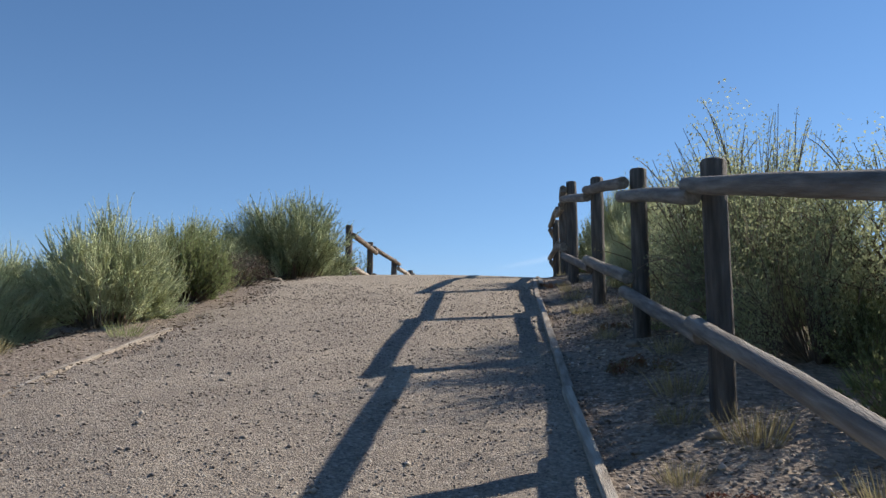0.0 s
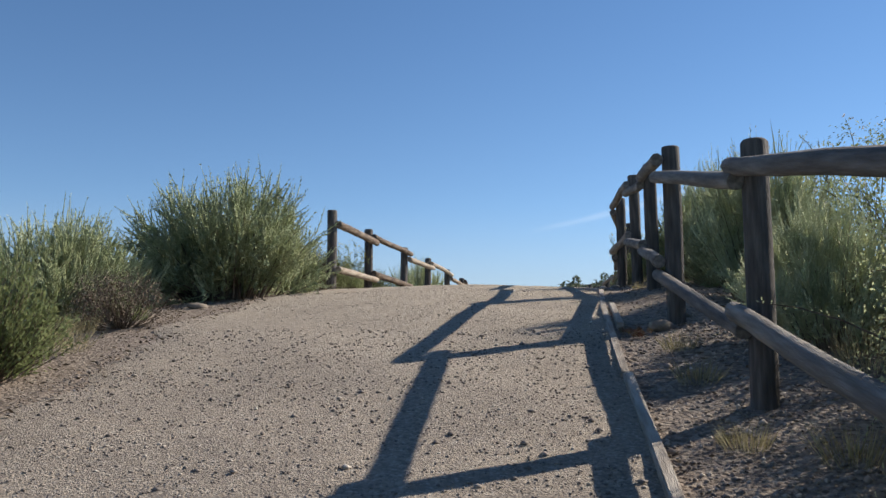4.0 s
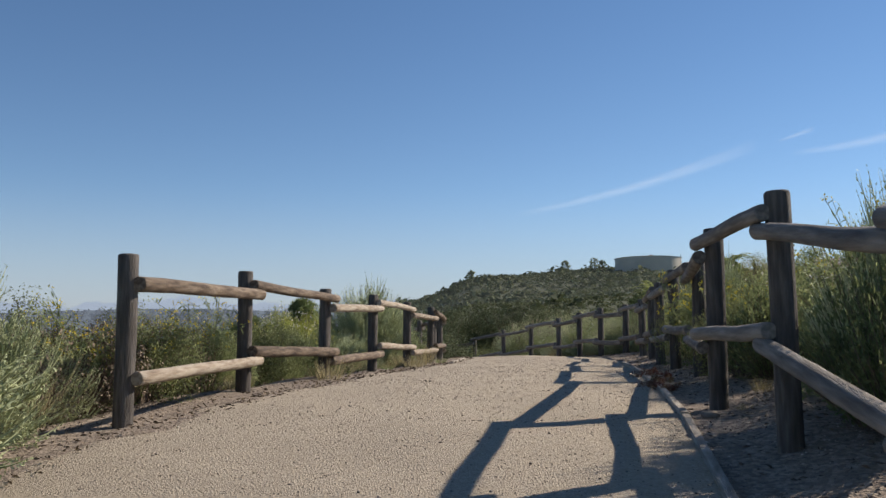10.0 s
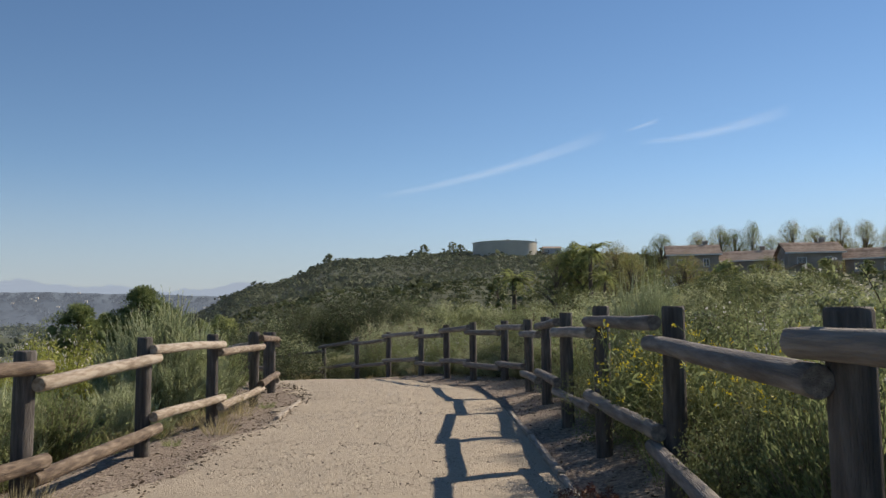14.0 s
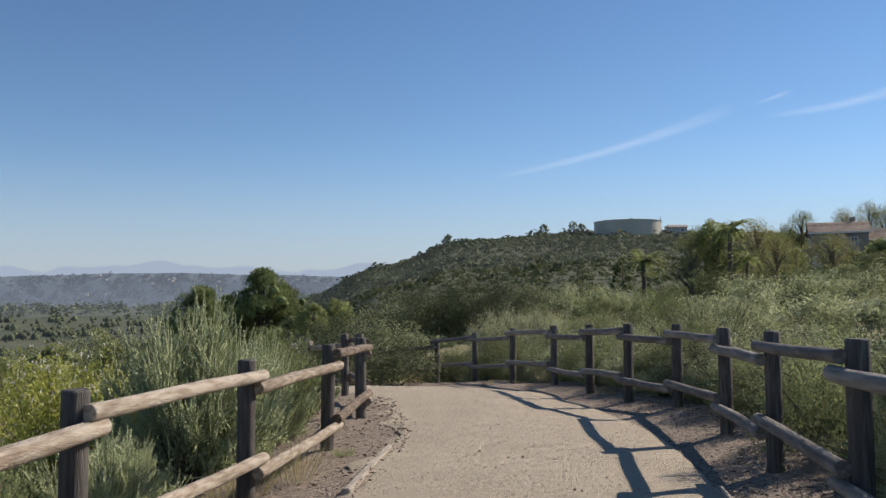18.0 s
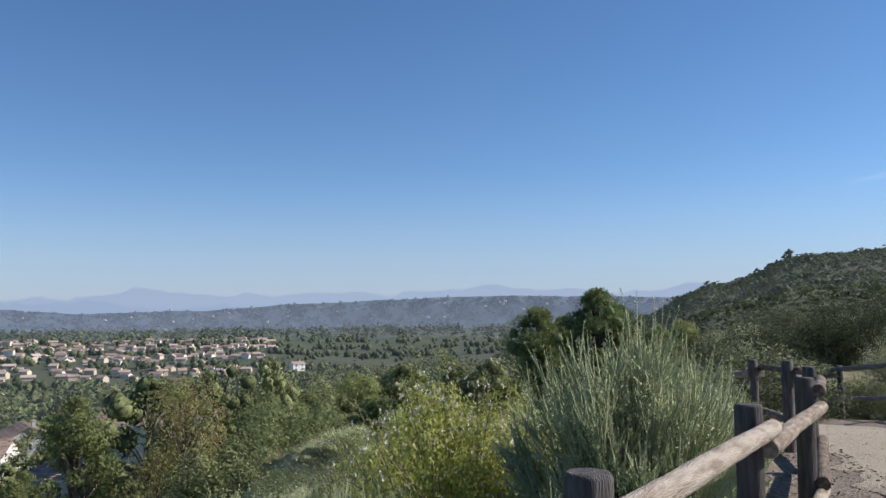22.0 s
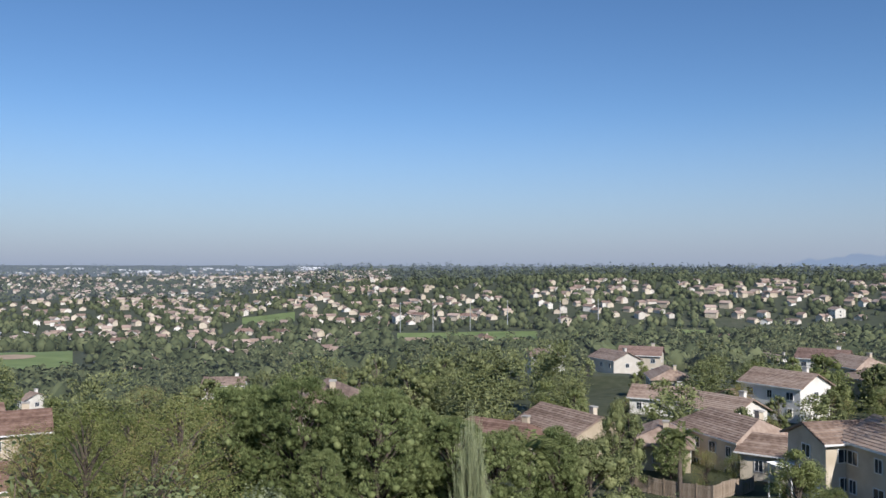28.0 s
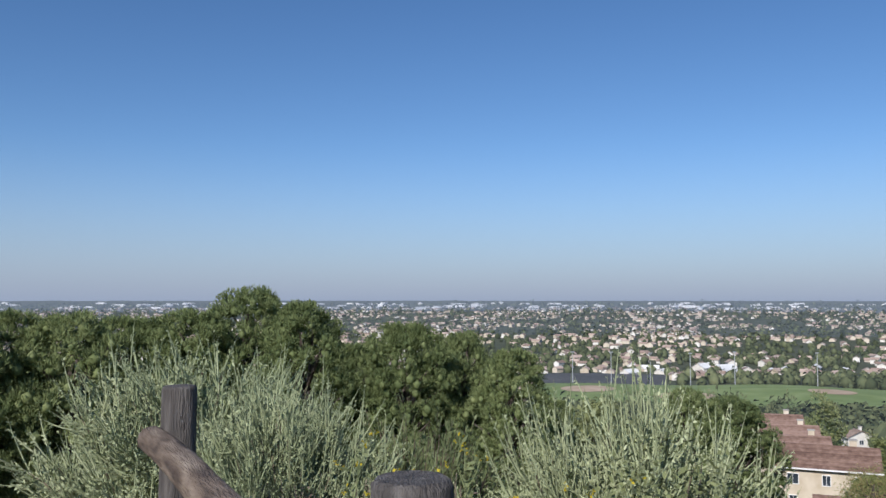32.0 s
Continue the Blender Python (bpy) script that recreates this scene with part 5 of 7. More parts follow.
def tree_at(kind, az, r, el, i=0, wide=1.0):
    """A tree at a bearing and distance from the lookout whose top stands at that elevation."""
    x, y = bearing(az, r)
    tree(kind, x, y, max(2.5, VIEW[2] + r * math.tan(radians(el)) - gz(x, y)), i, wide)


# bearing, distance, elevation of the top, kind
for i, (kind, az, r, el) in enumerate([
    ("pine", -132, 62, -5.6), ("pine", -129, 82, -6.0), ("dark", -137, 70, -6.5), ("sparse", -118.6, 36, -8.4), ("sparse", -113, 42, -8.2), ("sparse", -116, 47, -8.8), ("sparse", -121.6, 38, -9.6), ("sparse", -114.6, 33, -10.5),
    ("pine", -109.6, 58, -7.9), ("pine", -105.6, 55, -7.4), ("pine", -102.6, 60, -8.6), ("pine", -100.4, 52, -8.2), ("pine", -98, 57, -9.4), ("pine", -104, 44, -12), ("pine", -95.2, 54, -10.2), ("pine", -92.4, 50, -11), ("pine", -88.5, 56, -10.6), ("dark", -86.4, 58, -11.4), ("palm", -90.4, 52, -10.6),
    ("cypress", -83.7, 88, -9.0), ("palm", -80.6, 94, -9.9), ("broadleaf", -73.6, 66, -11.2), ("broadleaf", -71.5, 60, -13.2), ("broadleaf", -64, 58, -13.6), ("broadleaf", -58, 60, -12.6), ("broadleaf", -44.6, 76, -3.9), ("sparse", -38.1, 76, -2.8), ("sparse", -66.2, 92, -6.0), ("broadleaf", -32.4, 84, -4.1), ("broadleaf", -30.4, 88, -4.2), ("broadleaf", -27.5, 100, -2.6), ("dark", -24.0, 104, -2.4), ("pine", -36, 120, -2.3), ("pine", -33, 124, -2.0), ("dark", -40.5, 118, -3.0), ("broadleaf", -47.5, 90, -8.2), ("pine", -57.5, 96, -8.8), ("dark", -61.5, 104, -7.4),
    ("dark", -64.5, 112, -6.3), ("pine", -61, 120, -6.2), ("sparse", -66.8, 112, -7.0), ("broadleaf", -38.5, 80, -5.8), ("sparse", -39.6, 74, -7.2), ("broadleaf", -35, 72, -6.8), ("broadleaf", -32.5, 76, -7.0), ("dark", -29, 96, -4.2), ("pine", -26, 92, -4.5), ("dark", -23.5, 84, -4.3), ("broadleaf", -21.5, 70, -5.4),
    ("conifer", -15.2, 104, 1.2), ("conifer", -13.6, 110, 0.6), ("conifer", -11.4, 108, 2.4), ("conifer", -10.0, 111, 1.3), ("dark", -18.3, 96, -2.2), ("dark", -20.4, 110, -2.6), ("broadleaf", -7.3, 62, 0.2), ("broadleaf", -5.8, 66, 0.6), ("dark", -9, 74, -0.8),
    ("palm", 18.6, 84, 3.9), ("sparse", 17.8, 80, 4.6), ("broadleaf", 19.4, 82, 5.6), ("palm", 20.4, 76, 4.2), ("pine", 12.6, 150, 3.0), ("sparse", 21.8, 84, 5.4), ("palm", 14.6, 84, 3.8), ("sparse", 23.0, 80, 4.6), ("palm", 21.4, 74, 3.6), ("sparse", 25.6, 120, 4.3), ("broadleaf", 28.5, 118, 3.7), ("sparse", 31, 116, 4.0), ("broadleaf", 34.6, 112, 3.8), ("sparse", 38.5, 116, 4.2), ("pine", 8.9, 385, 5.35), ("dark", 9.4, 388, 5.2), ("dark", 6.9, 415, 5.2), ("dark", 0.4, 425, 4.6),
]):
    tree_at(kind, az, r, el, i, 0.85 + 0.3 * ((i * 37) % 10) / 10)
# the stand of pines on the shoulder of the hill: bearing, distance, elevation of the top, breadth
for i, (az, r, el, wide) in enumerate([(-160.3, 62, 0.95, 0.8), (-156.9, 57, 0.1, 0.92), (-150.3, 56, -1.4, 0.82), (-146.5, 60, -2.0, 0.72), (-143.3, 54, -3.1, 0.9), (-153.6, 68, -2.8, 0.7), (-148.3, 67, -3.2, 0.7), (-163.8, 60, -0.4, 0.9), (-167.6, 64, -0.9, 0.85), (-171.2, 60, -0.6, 0.9), (-175, 62, -0.4, 0.9), (-178.6, 58, -0.2, 0.9), (-159, 49, -4.4, 0.7), (-140.5, 62, -6.4, 0.7)]):
    tree_at("pine", az, r, el, i, wide)
# garden trees round the houses
for i, (q, e) in enumerate(zip(HOUSES, CRESTS)):
    if q[1] > 100 and -120 < q[0] < -20:
        for k, (side, back, drop) in enumerate(((-1, -11, 1.3), (1, -13, 1.6), (0.15, 12, -0.5))):
            tree_at(("dark", "broadleaf", "pine", "sparse")[(i + k) % 4], q[0] + math.degrees(side * (q[3] * 0.5 + 1.5) / q[1]), q[1] + back, e - drop * 100 / q[1], i + k, 0.9)
for kind, az, r, el, wide in (("broadleaf", -55.7, 84, -6.8, 0.55), ("broadleaf", -51.4, 80, -6.1, 0.75), ("cypress", -53.4, 90, -7.0, 0.8), ("dark", -84.5, 96, -8.8, 0.6)):
    tree_at(kind, az, r, el, 1, wide)
for i, (az, el) in enumerate([(22.6, 5.2), (23.6, 5.7), (24.8, 5.5), (26.0, 5.9), (27.4, 6.6), (28.3, 6.1), (29.4, 6.3), (30.6, 6.0), (31.8, 6.4), (33.2, 6.2), (34.6, 6.5), (36, 6.0), (37.4, 6.3), (39, 6.1)]):
    tree_at("sparse", az, 168, el - (0.3, 0.0, 0.7, 0.15, 0.5)[i % 5], i, (0.62, 0.85, 0.5, 0.7)[i % 4])
for i, (az, el) in enumerate([(23.4, 3.3), (25.0, 2.9), (26.7, 3.1), (28.0, 2.7), (29.8, 3.0), (31.2, 2.8), (33.0, 3.1), (34.8, 2.9), (36.6, 3.1), (38.4, 3.0)]):
    tree_at(("broadleaf", "sparse")[i % 2], az, 138 - 4 * (i % 3), el, i, 1.3)
rt = random.Random(5)
for i in range(165):
    az = rt.uniform(-172, -18)
    r = 82 + 130 * rt.random() ** 0.9
    x, y = bearing(az, r)
    if any(math.hypot(x - p[0], y - p[1]) < p[3] + 3 for p in PADS):
        continue
    if r < 125 and -97 < az < -42:
        continue
    tree(rt.choice(["pine", "dark", "dark", "broadleaf", "pine", "cypress", "sparse"]), x, y, rt.uniform(4.5, 7.5) if r < 175 and -97 < az < -42 else rt.uniform(6, 11.5), i, rt.uniform(0.9, 1.35))
for i in range(10):
    az = rt.uniform(34, 48)
    x, y = bearing(az, rt.uniform(160, 185))
    tree(rt.choice(["pine", "sparse", "dark"]), x, y, rt.uniform(7, 13), i, rt.uniform(0.8, 1.2), "ridge trees")

# shrubs over the near slopes
rs = random.Random(8)
made = 0
while made < 180:
    zone = rs.random()
    if zone < 0.42:
        x, y = rs.uniform(-34, -5.0), rs.uniform(2, 70)
    elif zone < 0.72:
        x, y = rs.uniform(-14, 26), rs.uniform(46, 110)
    else:
        x, y = rs.uniform(6.0, 45), rs.uniform(2, 80)
    if EDGE_L(y) - 3.4 < x < EDGE_R(y) + 2.6 and y < 50 or y < 52 and x < -5 and x > EDGE_L(y) - 4:
        continue
    if -60 < math.degrees(math.atan2(x - VIEW[0], y - VIEW[1])) < -25 and x > -9:
        continue
    far = math.hypot(x, y - 22)
    big = 1.0 + min(far, 60) / 45
    west = x < -5
    lod = far > 26
    kind, label = rs.choice([(SAGE_FAR[0] if lod else SAGE[0], "feathery grey-green sagebrush on the hillside"), (LEAFY_FAR[0] if lod else LEAFY[0], "dense small-leaved green shrub on the hillside"), (LEAFY_FAR[2] if lod else LEAFY[1], "green hillside shrub with pale flowers"), (LEAFY_FAR[1] if lod else LEAFY[2], "dark green rounded hillside shrub"), (SAGE_FAR[0] if lod else FRESH[1], "fresh green feathery hillside shrub")])
    r = rs.uniform(0.8, 1.5) * big
    plant("bush", kind, x, y, r, label, "hillside bushes", rs.uniform(0, 360), rs.uniform(0.65, 0.95) * (0.75 if west else 0.55 if y > 46 and -9 < x < 14 else 0.9))
    made += 1

# dry grass on the banks: too many to count
def scatter_mesh(name, protos, places, mat_list):
    VV, FF, MI, n0 = [], [], [], 0
    for k, (x, y, z, s, turn) in places:
        me = protos[k][0]
        n = len(me.vertices)
        co = np.empty(n * 3, np.float32)
        me.vertices.foreach_get("co", co)
        co = co.reshape(-1, 3) * s
        c, q = math.cos(turn), math.sin(turn)
        co = np.stack([co[:, 0] * c - co[:, 1] * q + x, co[:, 0] * q + co[:, 1] * c + y, co[:, 2] + z], 1)
        VV.append(co)
        FF.append(np.arange(n0, n0 + n).reshape(-1, 4))
        MI.append(np.full(n // 4, k))
        n0 += n
    return mesh_from(name, np.concatenate(VV), np.concatenate(FF), mat_list, np.concatenate(MI))


rg = random.Random(3)
places = []
for i in range(900):
    x, y = rg.uniform(-14, 9), rg.uniform(-2, 48)
    if EDGE_L(y) - 0.35 < x < EDGE_R(y) + 0.35:
        continue
    strip = EDGE_R(y) < x < EDGE_R(y) + 1.0
    if strip and rg.random() < 0.6:
        continue
    places.append((rg.choice([0, 0, 1, 1, 2]) if not strip else 0, (x, y, gz(x, y) - 0.02, rg.uniform(0.4, 1.1) * (0.5 if strip else 1), rg.uniform(0, 6.28))))
for i in range(900):
    az = radians(rg.uniform(-75, -12))
    r = rg.uniform(12, 40)
    x, y = VIEW[0] + r * math.sin(az), VIEW[1] + r * math.cos(az)
    if x < EDGE_L(y) - 1.5:
        places.append((rg.choice([0, 1, 1]), (x, y, gz(x, y) - 0.02, rg.uniform(0.7, 1.3), rg.uniform(0, 6.28))))
for i in range(1300):
    az = radians(rg.uniform(-64, -28))
    r = rg.uniform(3.2, 16)
    x, y = VIEW[0] + r * math.sin(az), VIEW[1] + r * math.cos(az)
    places.append((rg.choice([0, 2, 1, 1]), (x, y, gz(x, y) - 0.02, rg.uniform(0.7, 1.5), rg.uniform(0, 6.28))))
tagged(new("grass", scatter_mesh("grass", GRASS, places, [M_DRY, M_GREEN, M_DRY])), "dry and green grass tufts on the banks", "grass", kind="stuff")

# the shrubs between them, and the woods below, past counting
thick = []
while len(thick) < 110:
    x, y = (rg.uniform(-36, -7), rg.uniform(0, 72)) if rg.random() < 0.5 else (rg.uniform(-14, 45), rg.uniform(54, 112))
    if math.hypot(x - VIEW[0], y - VIEW[1]) < 27 or y < 52 and x > EDGE_L(y) - 4.5 or -60 < math.degrees(math.atan2(x - VIEW[0], y - VIEW[1])) < -25 and x > -12:
        continue
    thick.append((rg.choice([0, 1, 1, 2]), (x, y, gz(x, y) - 0.1, rg.uniform(0.9, 1.7) * ((0.7 if -9 < x < 14 else 1.0) + min(math.hypot(x, y - 22), 60) / 60), rg.uniform(0, 6.28))))
tagged(new("brush", scatter_mesh("brush", [(q[1],) for q in LEAFY_FAR], thick, [M_DUSK, M_DARKLEAF, M_GREEN])), "dense green brush over the hillside", "bushes", kind="stuff")
woods = []
while len(woods) < 980:
    az, r = rg.uniform(-185, -10), 105 + 440 * rg.random() ** 0.8
    x, y = bearing(az, r)
    if any(math.hypot(x - p[0], y - p[1]) < p[3] + 2 for p in PADS) or r < 125 and -97 < az < -42 or az < -103 and r > 400 or -142 < az < -118 and r > 330 and rg.random() < 0.6:
        continue
    tall = rg.uniform(0.65, 1.2) if rg.random() < 0.86 or r < 200 else rg.uniform(1.3, 1.75)
    woods.append((rg.choice([0, 0, 1, 2, 2]) + (3 if r > 215 else 0), (x, y, gz(x, y) - 0.6, tall, rg.uniform(0, 6.28))))
tagged(new("woods", scatter_mesh("woods", [(q[1],) for q in FARTREE + DOTTREE], woods, [M_DARKLEAF, M_BRIGHTLEAF, M_DARKLEAF, M_WOODS, M_BRIGHTLEAF, M_WOODS])), "dark green trees between the houses below", "trees", kind="stuff")


# ---- houses ----
def gable_mesh(name, w, d, rise, over, mat, hip=0.0, thick=0.18):
    """A pitched roof over w (along x) by d (along y), ridge along x, with real thickness; hip: how far the ridge's ends draw in."""
    x, y = w / 2 + over, d / 2 + over
    V = [(-x, -y, 0), (x, -y, 0), (x, y, 0), (-x, y, 0), (-x + hip, 0, rise), (x - hip, 0, rise)]
    V += [(a, b, c - thick) for a, b, c in V]
    F = [(0, 1, 5, 4), (2, 3, 4, 5), (7, 6, 10, 11), (9, 8, 11, 10), (0, 6, 7, 1), (2, 8, 9, 3)]
    if hip:
        F += [(1, 2, 5), (3, 0, 4), (8, 7, 11), (6, 9, 10), (1, 7, 8, 2), (3, 9, 6, 0)]
    else:
        F += [(1, 7, 11, 5), (5, 11, 8, 2), (0, 4, 10, 6), (4, 3, 9, 10)]
    return mesh_from(name, V, F, mat)


def tile_rows(name, w, d, rise, over, mat, hip=0.0):
    """Courses of roof tiles: long low steps up both slopes."""
    V, F = [], []
    n = max(6, int((d / 2 + over) / 0.42))
    for side in (-1, 1):
        for i in range(n):
            t0, t1 = i / n, (i + 1) / n
            for t, lift in ((t0, 0.075), (t1, 0.015)):
                X = w / 2 + over - hip * t - 0.03
                V += [(-X, side * (d / 2 + over) * (1 - t), rise * t + lift), (X, side * (d / 2 + over) * (1 - t), rise * t + lift)]
            k = len(V) - 4
            X = w / 2 + over - hip * t0 - 0.03
            V += [(-X, side * (d / 2 + over) * (1 - t0), rise * t0), (X, side * (d / 2 + over) * (1 - t0), rise * t0)]
            F += [(k, k + 1, k + 3, k + 2) if side < 0 else (k + 1, k, k + 2, k + 3), (k + 4, k + 5, k + 1, k)]
    return mesh_from(name, V, F, mat)


def window_parts(root, M, x, y, z, ww, wh, nx, ny):
    """A window set in a wall of the body at M; (nx, ny) is the wall's outward normal."""
    turn = math.degrees(math.atan2(ny, nx)) + 90
    frame_bm = bmesh.new()
    t = 0.09
    for sx, sz, cx, cz in ((ww + 2 * t, t, 0, wh / 2 + t / 2), (ww + 2 * t, t, 0, -wh / 2 - t / 2), (t, wh, -ww / 2 - t / 2, 0), (t, wh, ww / 2 + t / 2, 0), (t * 0.5, wh, 0, 0)):
        r = bmesh.ops.create_cube(frame_bm, size=1.0)
        bmesh.ops.scale(frame_bm, vec=(sx, 0.12, sz), verts=r["verts"])
        bmesh.ops.translate(frame_bm, vec=(cx, 0, cz), verts=r["verts"])
    win = part("window", bm_mesh("window_frame", frame_bm, M_TRIM), root, "white-framed window", M @ pose(x + nx * 0.03, y + ny * 0.03, z, 0, 0, turn))
    part("pane", box_mesh("pane", ww, 0.04, wh, M_GLASS, 0, (0, 0.0, -wh / 2)), win)


def house(x, y, turn, w, d, storeys, roof, walls, label, hip=0.0, wing=None, chimney=True, tiled=True, crest=None, group="houses", few=False):
    root = tagged(new("house"), label, "house", group)
    low = min(gz(x + a, y + b) for a in (-w / 2, w / 2) for b in (-d / 2, d / 2))
    base = low if crest is None else crest - (2.8 * storeys + 0.3) - d * 0.26
    deep = max(1.5, base - low + 1.5)
    root.matrix_basis = pose(x, y, base, 0, 0, turn)
    top = 2.8 * storeys + 0.3
    rise = d * 0.26

    def body(cx, cy, w, d, top, rise, hip, cross=False):
        """One block under its own roof; cross: its gable faces the front."""
        M = pose(cx, cy, 0, 0, 0, 90 if cross else 0)
        if cross:
            w, d = d, w
            rise = d * 0.26
        bm = bmesh.new()
        bmesh.ops.create_cube(bm, size=1.0)
        bmesh.ops.scale(bm, vec=(w, d, top + deep), verts=bm.verts)
        bmesh.ops.translate(bm, vec=(0, 0, (top - deep) / 2), verts=bm.verts)
        if not hip:
            vs = [bm.verts.new((sx * w / 2, sy * d / 2, top)) for sx in (-1, 1) for sy in (-1, 1)]
            ap = [bm.verts.new((sx * w / 2, 0, top + rise * 0.94)) for sx in (-1, 1)]
            bm.faces.new((vs[1], vs[0], ap[0]))
            bm.faces.new((vs[2], vs[3], ap[1]))
            bmesh.ops.remove_doubles(bm, verts=bm.verts, dist=0.001)
        part("wall", bm_mesh("wall", bm, walls), root, m=M)
        rf = part("roof", gable_mesh("roof", w, d, rise, 0.55, roof, hip), root, m=M @ pose(0, 0, top + 0.06))
        if tiled:
            tagged(part("tiling", tile_rows("tiling", w, d, rise, 0.55, roof, hip), rf), kind="stuff")
        for sy in (-1, 1):
            part("fascia", box_mesh("fascia", w + 1.16, 0.06, 0.2, M_TRIM, 0, (0, sy * (d / 2 + 0.58), top - 0.14)), root, m=M)
        for s in range(int(round((top - 0.3) / 2.8))):
            zc = 2.8 * s + 1.65
            n = max(2, int(w / 3.2)) if not few else 2
            for i in range(n):
                for sy in (-1, 1):
                    window_parts(root, M, -w / 2 + (i + 0.5) * w / n, sy * d / 2, zc, 1.3 if (i + s) % 2 else 0.9, 1.25, 0, sy)
            for sx in (-1, 1):
                window_parts(root, M, sx * w / 2, 0, zc, 1.2, 1.2, sx, 0)

    body(0, 0, w, d, top, rise, hip)
    if wing:
        wx, wy, ww, wd, ws = wing
        body(wx, wy, ww, wd, 2.8 * ws + 0.1, wd * 0.26, hip, True)
        part("garage_door", box_mesh("garage_door", min(4.6, ww * 0.7), 0.08, 2.1, M_TRIM, 0.01, (wx, wy - wd / 2 - 0.05, 0.0)), root, "white panelled garage door")
    if chimney:
        ch = part("chimney", box_mesh("chimney", 0.9, 0.7, rise + 0.9, walls, 0.02, (w * 0.28, d * 0.12, top - 0.2)), root)
        part("cap", box_mesh("cap", 1.1, 0.9, 0.18, M_CONC, 0.02, (w * 0.28, d * 0.12, top + rise + 0.7)), ch)
    return root


for k, ((az, r, turn, w, d, st, roof, walls, label, hip, wing), el) in enumerate(zip(HOUSES, CRESTS)):
    x, y = bearing(az, r)
    home = house(x, y, turn, w, d, st, roof, walls, label, hip, wing, crest=VIEW[2] + r * math.tan(radians(el)))
    if k == 0:
        porch = part("porch", box_mesh("porch", 4.2, 2.4, 0.14, M_TRIM, 0.02, (-8.6, -7.7, 2.5)), home, "white slatted porch cover")
        for px in (-10.5, -8.6, -6.7):
            part("post", box_mesh("post", 0.14, 0.14, 3.6, M_TRIM, 0.01, (px, -8.75, -1.1)), porch)
        for i in range(9):
            part("slat", box_mesh("slat", 0.09, 2.6, 0.1, M_TRIM, 0.01, (-10.5 + 0.475 * i, -7.7, 2.64)), porch)

# plainer houses among the valley trees: a few built, the rest copied
rh = random.Random(12)
PLAIN = []
for j, (w, d, st, roof, walls, hip, label) in enumerate([(12, 8.5, 1, M_ROOF, M_STUCCO, 0, "brown-roofed single-storey house among the trees"), (11, 8, 2, M_ROOF, M_STUCCOW, 0, "brown-roofed two-storey house among the trees"), (13, 9, 1, M_ROOFR, M_STUCCO, 2.2, "red-roofed single-storey house among the trees"), (12, 8, 2, M_ROOFR, M_STUCCO, 0, "red-roofed two-storey house among the trees")]):
    x, y = bearing(-66 - 9 * j, 270 + 20 * j)
    PLAIN.append(house(x, y, 20 * j, w, d, st, roof, walls, label, hip, None, True, False, None, "valley houses", True))
for j in range(70):
    az, r = rh.uniform(-124, -30), 235 + 480 * rh.random() ** 0.8
    x, y = bearing(az, r)
    if az < -119 and r > 420:
        continue
    copy_thing(PLAIN[j % 4], pose(x, y, gz(x, y) - 0.3, 0, 0, rh.choice([10, 25, 100, 115, 60])))

# ---- parked vehicles ----
def parked(az, r, turn, paint, label, tall=False):
    """A car, or a van when tall: body, cabin with windows, bumpers, lamps and wheels."""
    x, y = bearing(az, r)
    root = tagged(new("van" if tall else "car"), label, "van" if tall else "car")
    root.matrix_basis = pose(x, y, gz(x, y) + 0.42, 0, 0, turn)
    L, W, H = (5.2, 1.95, 1.5) if tall else (4.4, 1.8, 0.62)
    part("body", box_mesh("body", L, W, H, paint, 0.13, (0, 0, 0.3)), root)
    cab = part("cabin", box_mesh("cabin", 2.4, W - 0.16, 0.62, M_GLASS, 0.2, (-0.2 if not tall else 1.0, 0, 0.3 + H - (0.62 if tall else 0.06))), root, "dark tinted windows")
    part("roof", box_mesh("roof", 1.6 if not tall else L - 0.5, W - 0.3, 0.08, paint, 0.03, (-0.2 if not tall else -0.1, 0, 0.3 + H + (0.5 if not tall else -0.02))), cab)
    for sx in (-1, 1):
        part("bumper", box_mesh("bumper", 0.16, W - 0.1, 0.2, M_ROAD, 0.04, (sx * (L / 2), 0, 0.34)), root)
        for sy in (-1, 1):
            part("lamp", box_mesh("lamp", 0.06, 0.34, 0.16, M_TRIM if sx > 0 else M_ROOFR, 0.02, (sx * (L / 2 + 0.01), sy * (W / 2 - 0.3), 0.62)), root)
            V, F = tube([(sx * L * 0.31, sy * (W / 2 - 0.2), 0.32), (sx * L * 0.31, sy * (W / 2 + 0.02), 0.32)], [0.33, 0.33], 16)
            wheel = part("wheel", mesh_from("wheel", V, F + [tuple(range(16)), tuple(range(16, 32))], M_ROAD), root)
            V, F = tube([(sx * L * 0.31, sy * (W / 2), 0.32), (sx * L * 0.31, sy * (W / 2 + 0.035), 0.32)], [0.2, 0.2], 12)
            part("rim", mesh_from("rim", V, F + [tuple(range(12)), tuple(range(12, 24))], M_METAL), wheel)


parked(-49.2, 104, 20, M_CARDARK, "dark car parked in the street below")
parked(-42.2, 150, 40, M_TRIM, "white van parked beside the houses below", True)
parked(-51.6, 103, 15, M_METAL, "silver car parked in the street below")


